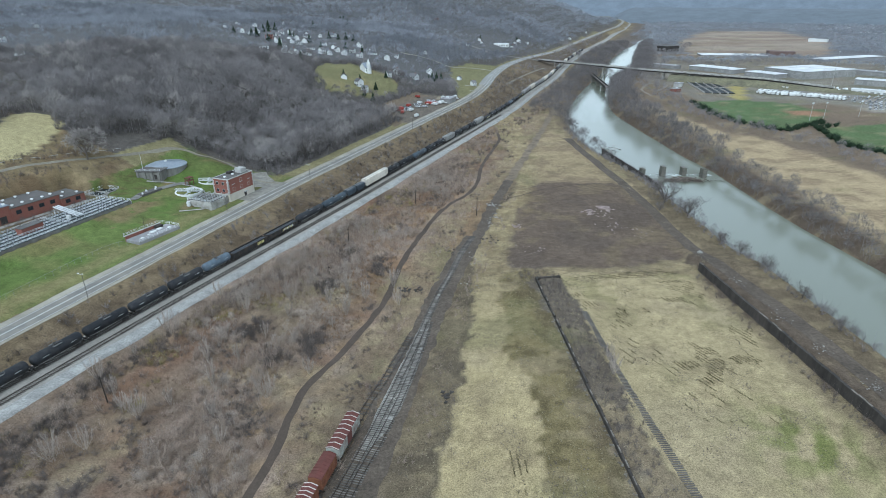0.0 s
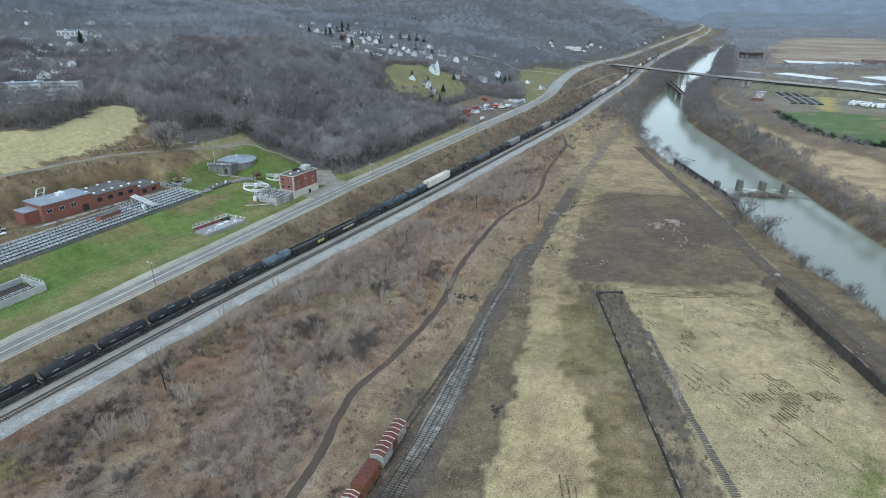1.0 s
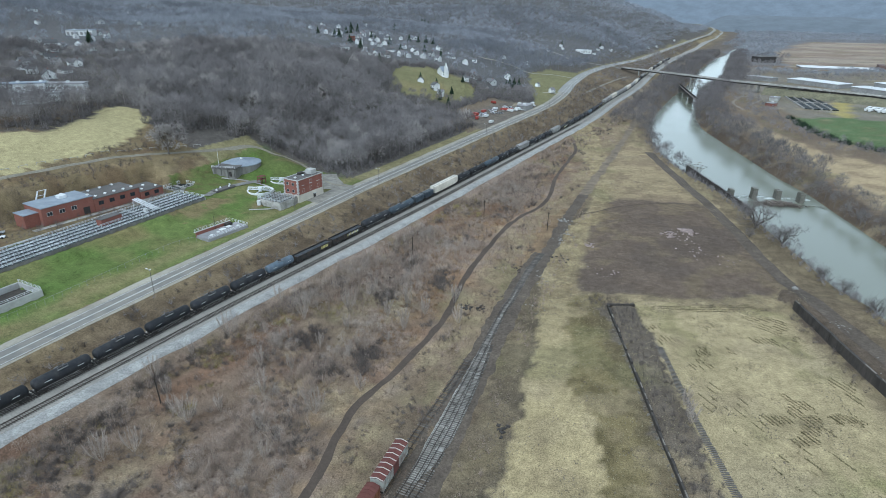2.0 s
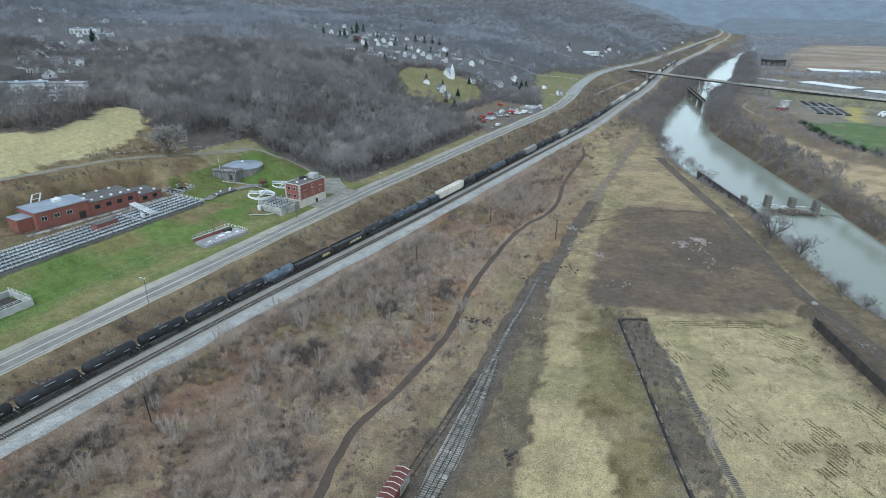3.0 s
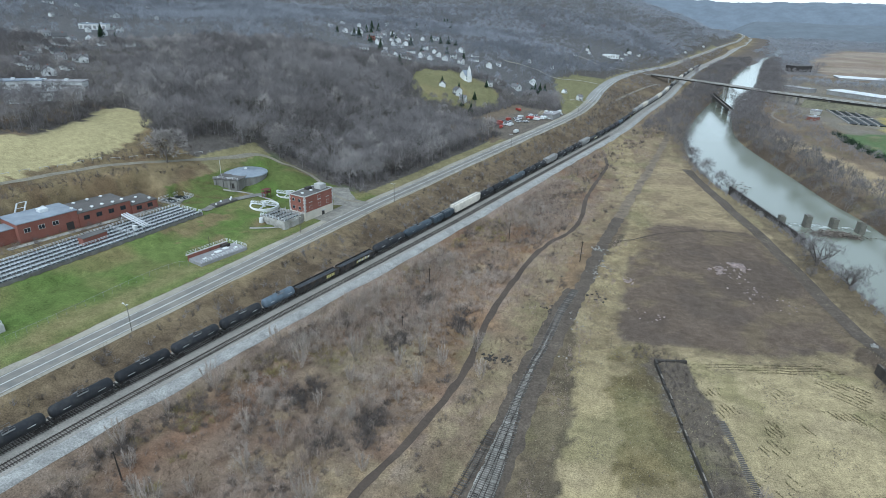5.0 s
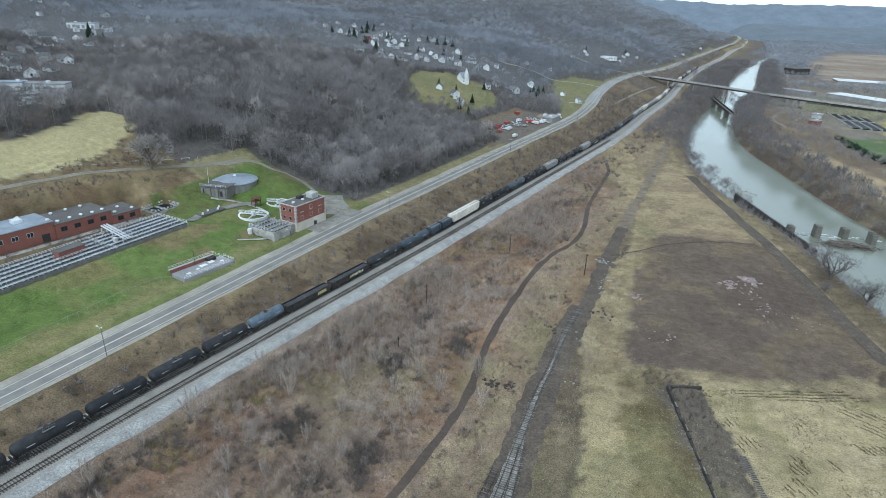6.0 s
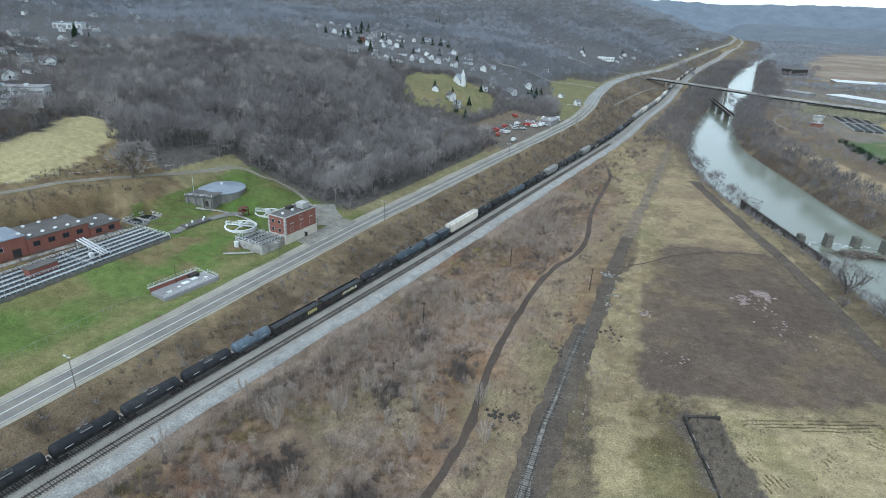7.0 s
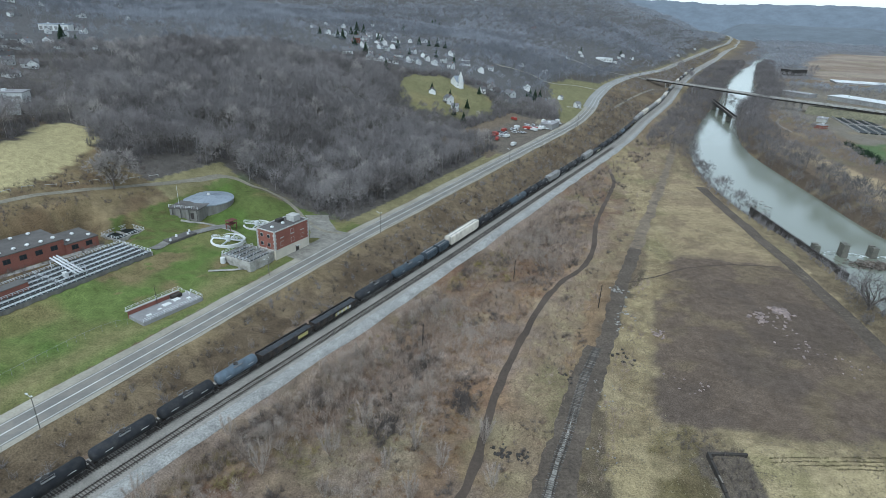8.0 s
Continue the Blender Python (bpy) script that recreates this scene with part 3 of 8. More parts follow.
    put((left > 1.5) & (left < 14) & (wy > 400), (0.16, 0.13, 0.10), 0.8)
    east_bank = (right < 0)
    put(east_bank, (0.165, 0.135, 0.11))
    put(east_bank & (right > -16), (0.10, 0.083, 0.070))
    put(soft_polygon(TAN_STRIP, wx, wy, 3), (0.36, 0.30, 0.205))
    put(within_polygon(TAN_STRIP, wx, wy) & (ripple(x, y, 40, 45) > 0.35), (0.23, 0.185, 0.135), 0.7)
    put(east_bank & (wx > 268) & (wy > 600) & (wy < 1150), (0.185, 0.18, 0.168), 0.8)
    put(soft_polygon(GREY_LOTS, wx, wy, 8), (0.215, 0.208, 0.192))
    put(soft_polygon(GREY_LOTS, wx, wy, 8) * ease(patchy(x, y, 40, 75, 4), 0.0, 0.3), (0.145, 0.15, 0.115), 0.8)
    put((np.abs(beside(BANK_RS, x, y)[0] + 290) < 130) * (wy > 880) * (wy < 1150) * ease(patchy(x, y, 60, 76, 4), -0.1, 0.3), (0.22, 0.205, 0.175), 0.7)
    put(within_polygon([(358, 690), (430, 735), (500, 690), (425, 610)], x, y), (0.20, 0.205, 0.215))
    put(within_polygon([(405, 560), (450, 640), (500, 610), (430, 545)], x, y), (0.29, 0.285, 0.28))
    put(within_polygon([(361, 762), (376, 752), (323, 630), (308, 631)], wx, wy), (0.33, 0.295, 0.13))
    put(within_polygon(BALL_FIELD, x, y) | within_polygon(BALL_FIELD_2, x, y), (0.10, 0.15, 0.075))
    put(np.hypot((x - 340) / 20, (y - 548) / 15) < 1, (0.27, 0.17, 0.12))
    put(within_polygon(BROWN_FLAT, wx, wy), (0.235, 0.195, 0.17))
    put(within_polygon(BROWN_FLAT, wx, wy) * ease(patchy(x * 0.35 - y * 0.1, y, 70, 46, 3), 0.1, 0.4), (0.33, 0.305, 0.275), 0.55)
    put(within_polygon(BROWN_FLAT, wx, wy) * ease(patchy(x * 0.35, y, 90, 77, 3), 0.2, 0.5), (0.165, 0.135, 0.118), 0.6)
    # the bank between railway and road
    bank = (v > 9) & (u < -5)
    put(bank, (0.135, 0.11, 0.082))
    put(bank * ease(patchy(x, y, 11, 47, 4), 0.0, 0.5), (0.09, 0.072, 0.054), 0.8)
    put(bank * ease(patchy(x, y, 8, 48, 4), 0.2, 0.6), (0.2, 0.165, 0.115), 0.6)
    put(bank * ease(u, -15, -8) * (1 - ease(ry, 560, 700)) * (0.55 + 0.45 * patchy(x, y, 12, 20)), (0.235, 0.195, 0.125), 0.7)
    # hillside
    hill = u > 5
    put(hill, (0.20, 0.19, 0.115))
    put(hill & (u < 62) & (ry < 262), (0.12, 0.165, 0.058))
    put((hill & (u < 62) & (ry < 262)) * ease(ripple(x, y, 30, 48), 0.1, 0.9), (0.16, 0.15, 0.08), 0.6)
    brush = hill & (u > 55 + 6 * ripple(x, y, 18, 49)) & (ry < 262)
    put(brush, (0.185, 0.155, 0.10))
    put(brush * ease(ripple(x, y, 12, 50), -0.1, 0.7), (0.135, 0.112, 0.08), 0.8)
    mid = hill & (ry >= 236) & (ry < 300) & (u < 72)
    put(mid, (0.105, 0.138, 0.050))
    put(hill & (ry > 210) & (ry < 250) & (u > 20) & (u < 42) & (ripple(x, y, 15, 53) > -0.2), (0.185, 0.15, 0.095), 0.8)
    put(hill & (((ry >= 262) & (u > 84)) | (u > 118)), FOREST)
    put(hill & (ry >= 296) & (u > 12), FOREST)
    put(hill & (ry >= 430) & (ry < 560) & (u > 9) & (u < 52), (0.16, 0.135, 0.11))
    put(soft_polygon([(-46, 500), (-34, 531), (-4, 590), (20, 562), (-3, 486), (-27, 446), (-43, 456)], wx, wy, 3), (0.14, 0.128, 0.118))
    put(within_polygon([(-10, 556), (-3, 584), (8, 574), (1, 543)], x, y), (0.27, 0.25, 0.205))
    put(within_polygon(CHURCH_GREEN, wx, wy) | within_polygon(JUNCTION_GREEN, wx, wy), (0.175, 0.175, 0.1))
    put(within_polygon(CHURCH_GREEN, wx, wy) * ease(patchy(x, y, 24, 19), -0.1, 0.5), (0.23, 0.205, 0.115), 0.7)
    # worn, thin and rank patches in every meadow, lawn and scrub
    flat = ((v < -8) & (right > -300)) * (1 - dark) * (1 - verge) * (1 - 0.7 * yard)
    put(flat * ease(patchy(x, y, 9, 1, 4), 0.25, 0.9), (0.145, 0.118, 0.085), 0.38)
    put(flat * ease(patchy(x, y, 13, 2, 4), 0.35, 0.9), (0.31, 0.27, 0.19), 0.45)
    put(flat * ease(patchy(x, y, 22, 3, 4), 0.4, 0.9), (0.17, 0.165, 0.095), 0.5)
    lawn = hill & (u < 75) & (ry < 300)
    put(lawn * ease(patchy(x, y, 34, 14, 3), 0.0, 0.6), (0.175, 0.175, 0.085), 0.6)
    put(lawn * np.exp(-((u - 12) / 4.5) ** 2), (0.2, 0.185, 0.105), 0.7)
    put(lawn * ease(patchy(x, y, 22, 4, 3), 0.35, 0.9), (0.2, 0.17, 0.095), 0.5)
    put(lawn * ease(patchy(x, y, 26, 5, 3), 0.2, 0.8), (0.09, 0.15, 0.042), 0.7)
    put(brush * ease(patchy(x, y, 11, 15, 4), -0.1, 0.5), (0.12, 0.088, 0.06), 0.7)
    put(brush * ease(patchy(x, y, 15, 16, 4), 0.3, 0.8), (0.23, 0.175, 0.11), 0.5)
    c[...] = c * (1 + 0.12 * patchy(x, y, 5, 6, 3))[..., None]
    put(within_polygon(UPPER_FIELD, wx, wy), (0.36, 0.335, 0.205))
    put(within_polygon(UPPER_FIELD, wx, wy) * ease(patchy(x, y, 30, 17), 0.2, 0.8), (0.30, 0.28, 0.17), 0.5)
    # far country is woodland, its ground tinted blue-grey to stand for haze
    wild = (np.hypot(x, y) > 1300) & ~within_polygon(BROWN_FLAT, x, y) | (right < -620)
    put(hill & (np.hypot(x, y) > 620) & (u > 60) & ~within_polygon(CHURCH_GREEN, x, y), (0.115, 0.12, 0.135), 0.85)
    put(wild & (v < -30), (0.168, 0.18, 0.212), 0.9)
    put((v < -12) & (left > 2) & (wy > 640), (0.12, 0.10, 0.085), 0.8)
    put(bank & (ry > 900), (0.115, 0.098, 0.082), 0.8)
    return np.clip(c * (1.09, 1.0, 0.875), 0.01, 0.9)


def graded(lo, hi, a, b, step, growth):
    """Grid lines: even between a and b, growing outwards to lo and hi."""
    mid = list(np.arange(a, b + step * 0.5, step))
    up, s = [], step
    while mid[-1] + sum(up) < hi:
        s *= growth
        up.append(s)
    down, s = [], step
    while mid[0] - sum(down) > lo:
        s *= growth
        down.append(s)
    return np.array([mid[0] - k for k in np.cumsum(down)[::-1]] + mid + [mid[-1] + k for k in np.cumsum(up)])


def build_ground():
    gx = graded(-4400, 4400, -185, 125, 1.4, 1.045)
    gy = graded(-900, 4600, 72, 330, 1.4, 1.03)
    X, Y = np.meshgrid(gx, gy)
    Z = height(X, Y)
    GRID.update(x=gx, y=gy, z=Z)
    nx, ny = len(gx), len(gy)
    i, j = np.meshgrid(np.arange(nx - 1), np.arange(ny - 1))
    a = (j * nx + i).ravel()
    quads = np.stack([a, a + 1, a + nx + 1, a + nx], 1)
    me = bpy.data.meshes.new("ground")
    me.vertices.add(nx * ny)
    me.vertices.foreach_set("co", np.stack([X, Y, Z], -1).astype(np.float32).ravel())
    me.loops.add(quads.size)
    me.loops.foreach_set("vertex_index", quads.astype(np.int32).ravel())
    me.polygons.add(len(quads))
    me.polygons.foreach_set("loop_start", np.arange(0, quads.size, 4, dtype=np.int32))
    me.update(calc_edges=True)
    me.polygons.foreach_set("use_smooth", np.ones(len(quads), bool))
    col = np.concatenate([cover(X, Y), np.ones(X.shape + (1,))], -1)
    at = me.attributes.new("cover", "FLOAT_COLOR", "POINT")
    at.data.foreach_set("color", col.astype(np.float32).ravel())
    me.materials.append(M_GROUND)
    ob = new("ground", me)
    return tagged(ob, "winter valley floor of dry grass, brown scrub, lawn and leaf litter", "ground", kind="structure")


build_ground()


def ribbon(name, pts, offsets, dz, material, label, category, step=4.0, kind="structure", ragged=0.0, level=None, seed=1):
    """A strip laid on the ground along a line, between offsets to its left."""
    line = smooth_line(pts, step)
    d = np.gradient(line, axis=0)
    d /= np.linalg.norm(d, axis=1)[:, None]
    nl = np.stack([-d[:, 1], d[:, 0]], 1)
    r = np.random.RandomState(seed)
    vs, n = [], len(offsets)
    for k, o in enumerate(offsets):
        w = np.zeros(len(line))
        if ragged and k in (0, n - 1):
            w = ragged * 3.0 * np.convolve(r.rand(len(line)) - 0.5, [0.1, 0.2, 0.4, 0.2, 0.1], "same")
        q = line + nl * (o + w)[:, None]
        z = height(q[:, 0], q[:, 1]) if level is None else np.interp(line[:, 1], *level)
        lift = dz + np.hypot(q[:, 0], q[:, 1]) * 2e-4
        vs.append(np.column_stack([q, z + lift]))
    V = np.concatenate(vs)
    m = len(line)
    F = [(k * m + i, (k + 1) * m + i, (k + 1) * m + i + 1, k * m + i + 1) for k in range(n - 1) for i in range(m - 1)]
    F = [f[::-1] for f in F]
    ob = new(name, mesh_of(name, V, F, material))
    return tagged(ob, label, category, kind=kind)


# ---- river ----
def build_river():
    l, r = smooth_line(BANK_L, 8), smooth_line(BANK_R, 8)
    k = np.linspace(0, 1, 220)
    def along(p):
        s = np.r_[0, np.cumsum(np.linalg.norm(np.diff(p, axis=0), axis=1))]
        return np.stack([np.interp(p[:, 1].min() + k * (p[:, 1].max() - p[:, 1].min()), p[:, 1], p[:, 0]),
                         p[:, 1].min() + k * (p[:, 1].max() - p[:, 1].min())], 1)
    a, b = along(l), along(r)
    V, F, n = [], [], 8
    for q in range(n + 1):
        w = -0.12 + 1.24 * q / n
        for p0, p1 in zip(a, b):
            V.append((*(p0 + (p1 - p0) * w), -5.0))
    m = len(a)
    F = [(q * m + i, (q + 1) * m + i, (q + 1) * m + i + 1, q * m + i + 1) for q in range(n) for i in range(m - 1)]
    tagged(new("water", mesh_of("water", V, F, M_WATER, True)), "calm grey-green river water between brushy banks", "river", kind="structure")


build_river()

# ---- highway ----
ribbon("road", ROAD, (-5.7, -3.8, -1.9, 0, 2.0), 0.05, M_ASPHALT, "worn grey asphalt highway with white lines along the rail line", "road")
ribbon("road_shoulder", ROAD, (1.9, 3.2, 4.9), 0.03, M_SHOULDER, "pale gravel shoulder along the asphalt highway", "road shoulder", ragged=0.5)
ribbon("road_shoulder", ROAD, (-6.9, -5.6), 0.03, M_SHOULDER, "pale gravel shoulder along the asphalt highway", "road shoulder", ragged=0.4, seed=2)
ribbon("junction_road", [p for p in ROAD if 590 < p[1] < 1110], (-6.8, -3, 0, 3, 6.8), 0.075, M_PALE_ROAD, "wide pale asphalt where the highway nears the junction", "road")
for o in (-5.2, -1.9, 1.4):
    w = 0.17 if o == -1.9 else 0.1
    ribbon("road_line", ROAD, (o - w, o + w), 0.10, M_LINE, "faded white painted line on the asphalt", "road marking")

# ---- railway bed and tracks ----
ribbon("trackbed", RAIL, (-2.6, 0, 3, 6, 8.4, 8.9), 0.075, M_BED, "brown-grey stone track bed under the rails", "track bed", ragged=0.3)
ribbon("ballast", RAIL, (-6.3, -6, -5.2, -4.4, -3.6, -2.4), 0.07, M_BALLAST, "pale crushed-stone ballast bed of the main line", "ballast", ragged=0.3)


def offset_line(pts, off, step=6.0):
    line = smooth_line(pts, step)
    d = np.gradient(line, axis=0)
    d /= np.linalg.norm(d, axis=1)[:, None]
    return line + np.stack([-d[:, 1], d[:, 0]], 1) * off


def build_track(name, line, y0, y1, tie_mat, spacing, label, tie_end=1e9, broken=0.0, seed=4, lift=0.0):
    """Ties and two rails along a line between two values of y."""
    r = np.random.RandomState(seed)
    line = line[(line[:, 1] >= y0) & (line[:, 1] <= y1)]
    top = thing(name, Matrix(), label, "railway track", kind="structure")
    s = np.r_[0, np.cumsum(np.linalg.norm(np.diff(line, axis=0), axis=1))]
    at = np.arange(0, s[-1], spacing)
    px, py = np.interp(at, s, line[:, 0]), np.interp(at, s, line[:, 1])
    keep = (py < tie_end) & (r.rand(len(at)) > broken)
    px, py = px[keep], py[keep]
    d = np.stack([np.gradient(px), np.gradient(py)], 1)
    d /= np.linalg.norm(d, axis=1)[:, None]
    z = height(px, py) + 0.04 + lift
    hx, hy = 1.32, 0.12
    V, T = [], []
    cube = np.array([(a, b, c) for a in (-1, 1) for b in (-1, 1) for c in (0, 1)], float)
    quads = [(0, 1, 3), (0, 3, 2), (4, 6, 7), (4, 7, 5), (0, 4, 5), (0, 5, 1), (2, 3, 7), (2, 7, 6), (1, 5, 7), (1, 7, 3)]
    jit = r.normal(0, 1, (len(px), 2))
    for k in range(len(px)):
        f = d[k] + jit[k, 0] * 0.02 * np.array([-d[k, 1], d[k, 0]])
        n = np.array([-f[1], f[0]])
        p = np.empty((8, 3))
        p[:, :2] = (px[k], py[k]) + cube[:, :1] * n * (hx + 0.05 * jit[k, 1]) + cube[:, 1:2] * f * hy
        p[:, 2] = z[k] + cube[:, 2] * 0.17
        V.append(p)
        T.append(np.array(quads) + 8 * k)
    ties = new("ties", tri_mesh("ties", np.concatenate(V), np.concatenate(T), tie_mat))
    ties.parent = top
    tagged(ties, "rows of timber ties across the bed", kind="stuff")
    for side in (-0.76, 0.76):
        dl = np.gradient(line, axis=0)
        dl /= np.linalg.norm(dl, axis=1)[:, None]
        nn = np.stack([-dl[:, 1], dl[:, 0]], 1)
        zc = height(line[:, 0], line[:, 1]) + lift
        prof = [(-0.07, 0.2), (-0.045, 0.36), (0.045, 0.36), (0.07, 0.2)]
        V = np.concatenate([np.column_stack([line + nn * (side + o), zc + h]) for o, h in prof])
        m = len(line)
        F = [(k * m + i, k * m + i + 1, (k + 1) * m + i + 1, (k + 1) * m + i) for k in range(3) for i in range(m - 1)]
        ob = new("rail", mesh_of("rail", V, F, M_RAIL))
        ob.parent = top
    return top


MAIN_EMPTY = offset_line(RAIL, 0.0)
MAIN_TRAIN = offset_line(RAIL, 5.4)
build_track("main_track", MAIN_EMPTY, 60, 1500, M_TIE, 0.62, "empty main-line track with dark ties on pale ballast", tie_end=520, lift=0.08)
build_track("main_track", MAIN_TRAIN, 60, 1500, M_TIE, 0.62, "main-line track under the standing freight train", tie_end=420, lift=0.08)

# ---- dirt track, cinder road and old yard tracks ----
ribbon("dirt_track", DIRT, (-1.1, -0.45, 0.45, 1.1), 0.06, M_DIRT, "dark bare-earth track winding through the scrub", "dirt track", step=1.4, ragged=0.28)
ribbon("cinder_lane", [p for p in CINDER if p[1] > 320], (-2.4, -0.8, 0.8, 2.4), 0.05, M_OLD_LANE, "dark cinder lane running on toward the bridge", "lane", step=2.0, ragged=1.1)
ribbon("cinder_road", [p for p in CINDER if p[1] < 330], (-3.2, -1.5, 0.5, 2.2), 0.04, M_CINDER, "dark cinder road along the old yard tracks", "cinder road", step=1.1, ragged=0.6)
YARD_A = [(-30.5, 60), (-23.5, 86), (-18.7, 103), (-13.5, 125), (-8.9, 147), (-4.4, 170), (-1.6, 183), (1.4, 194), (6.8, 217), (12.5, 236)]
YARD_B = [(-24, 72), (-19.3, 92), (-15, 107), (-10.6, 126), (-7.0, 147), (-4.8, 163)]
BOX_TRACK = [(-38, 50), (-30.5, 76), (-25.2, 97), (-21.3, 113), (-15.5, 133), (-9.5, 157), (-4, 182), (-1, 196)]
ribbon("cinder_road", [p for p in YARD_A if p[1] > 80], (-3.0, 0, 3.6), 0.035, M_CINDER, "dark cinder bed under the disused yard tracks", "cinder road", step=1.1, ragged=0.7, seed=6)


def yard_ballast():
    """A lens of pale stone that narrows to the single track."""
    line = smooth_line(YARD_A, 1.0)
    line = line[(line[:, 1] > 101) & (line[:, 1] < 204)]
    d = np.gradient(line, axis=0)
    d /= np.linalg.norm(d, axis=1)[:, None]
    nl = np.stack([-d[:, 1], d[:, 0]], 1)
    at = [101, 108, 116, 135, 150, 165, 182, 204]
    r = np.random.RandomState(15)
    right = np.interp(line[:, 1], at, [-0.6, -2.8, -3.9, -3.6, -2.2, -0.9, -0.45, -0.1]) + 0.25 * (r.rand(len(line)) - 0.5)
    left = np.interp(line[:, 1], at, [0.6, 1.3, 1.6, 1.6, 1.4, 0.9, 0.45, 0.1]) + 0.25 * (r.rand(len(line)) - 0.5)
    V = []
    for f in (0, 0.33, 0.67, 1):
        q = line + nl * (right + (left - right) * f)[:, None]
        V.append(np.column_stack([q, height(q[:, 0], q[:, 1]) + 0.10]))
    m = len(line)
    F = [(k * m + i, k * m + i + 1, (k + 1) * m + i + 1, (k + 1) * m + i) for k in range(3) for i in range(m - 1)]
    tagged(new("old_ballast", mesh_of("old_ballast", np.concatenate(V), F, M_OLD_BALLAST)), "pale old ballast under the disused yard tracks", "ballast", kind="structure")


yard_ballast()
build_track("yard_track", smooth_line(YARD_A, 3), 84, 240, M_GREY_TIE, 0.66, "disused yard track with silvered ties", broken=0.05, seed=7, lift=0.05)
build_track("yard_track", smooth_line(YARD_B, 3), 60, 162, M_GREY_TIE, 0.66, "disused yard track with silvered ties", broken=0.12, seed=8, lift=0.05)
build_track("yard_track", smooth_line(BOX_TRACK, 3), 55, 152, M_TIE, 0.66, "overgrown siding under rusting freight cars", broken=0.3, seed=9, lift=0.03)

# ---- road behind the river wall ----
LEVEE = [(124, 20), (120, 60), (117, 92), (114.5, 120), (111, 158), (106.5, 190), (104.5, 212), (103.5, 272), (101.7, 316), (97.5, 367), (92.5, 436)]
ribbon("levee_road", LEVEE, (-2.9, -1.0, 1.0, 2.7), 0.06, M_CINDER, "dark cinder road along the river bank", "dirt road", step=3.0, ragged=0.4)
GRAVEL_UP = [(-236, 150), (-211, 213), (-202, 233), (-192, 255), (-177.6, 276), (-164.5, 295), (-150, 318), (-126, 316), (-100, 292), (-88, 290)]
ribbon("gravel_lane", GRAVEL_UP, (-1.0, 0, 1.0), 0.08, M_LANE, "dull gravel lane climbing behind the treatment works", "lane", step=3.0, ragged=0.3)


# ---- bare winter trees, shrubs and weeds ----
def blades(p0, p1, width, r):
    """Thin tapering slivers from p0 to p1, one triangle each."""
    d = p1 - p0
    side = np.cross(d, r.normal(0, 1, d.shape))
    side /= np.linalg.norm(side, axis=1)[:, None] + 1e-9
    w = (np.asarray(width) * 0.5).reshape(-1, 1)
    V = np.stack([p0 - side * w, p0 + side * w, p1], 1).reshape(-1, 3)
    return V, np.arange(len(V)).reshape(-1, 3)


def join(pieces):
    V, T, n = [], [], 0
    for v, t in pieces:
        V.append(v)
        T.append(t + n)
        n += len(v)
    return np.concatenate(V), np.concatenate(T)


def wood_tree(seed, twigs=190, limbs=6, thick=0.125):
    """A unit bare tree: height 1, crown about 0.6 wide."""
    r = np.random.RandomState(seed)
    k = np.arange(3) * 2.094
    base = np.stack([0.008 * np.cos(k), 0.008 * np.sin(k), np.zeros(3)], 1)
    top = np.stack([0.005 * np.cos(k), 0.005 * np.sin(k), np.full(3, 0.62)], 1)
    V = [np.concatenate([base, top])]
    T = [np.array([(0, 1, 4), (0, 4, 3), (1, 2, 5), (1, 5, 4), (2, 0, 3), (2, 3, 5)])]
    a = r.rand(limbs) * 6.283
    s = np.stack([np.zeros(limbs), np.zeros(limbs), 0.25 + 0.3 * r.rand(limbs)], 1)
    out = 0.16 + 0.14 * r.rand(limbs)
    e = np.stack([out * np.cos(a), out * np.sin(a), np.minimum(s[:, 2] + 0.22 + 0.2 * r.rand(limbs), 0.93)], 1)
    lv, lt = blades(s, e, np.full(limbs, 0.009), r)
    # short twigs criss-cross over a lumpy dome
    a = r.rand(twigs) * 6.283
    c = r.rand(twigs) ** 0.75
    lump = 1 + 0.16 * np.sin(3 * a + seed) + 0.12 * np.sin(5 * a + 2 * seed)
    rad = 0.37 * np.sqrt(1 - c ** 2) * lump
    out = np.stack([rad * np.cos(a), rad * np.sin(a), 0.48 * c], 1)
    mid = out * (0.72 + 0.28 * r.rand(twigs))[:, None] + (0, 0, 0.48)
    way = 1.5 * out + r.normal(0, 0.34, (twigs, 3)) + (0, 0, 0.12)
    way *= (0.09 + 0.07 * r.rand(twigs))[:, None] / (np.linalg.norm(way, axis=1)[:, None] + 1e-6)
    tv, tt = blades(mid - way, mid + way, thick * (0.05 + 0.07 * r.rand(twigs)), r)
    return join([(V[0], T[0]), (lv, lt), (tv, tt)])


def shrub_form(seed, stems=22, lean=0.5, width=0.05):
    r = np.random.RandomState(seed)
    p0 = np.column_stack([r.normal(0, 0.10, (stems, 2)), np.zeros(stems)])
    d = np.column_stack([r.normal(0, lean, (stems, 2)), np.ones(stems)])
    d /= np.linalg.norm(d, axis=1)[:, None]
    h = stems // 2
    p0[h:] = p0[:stems - h] + d[:stems - h] * 0.45
    d[h:] += r.normal(0, 0.5, (stems - h, 3))
    d[:, 2] = np.abs(d[:, 2])
    p1 = p0 + d * (0.5 + 0.4 * r.rand(stems))[:, None]
    return blades(p0, p1, width * (0.6 + 0.8 * r.rand(stems)), r)


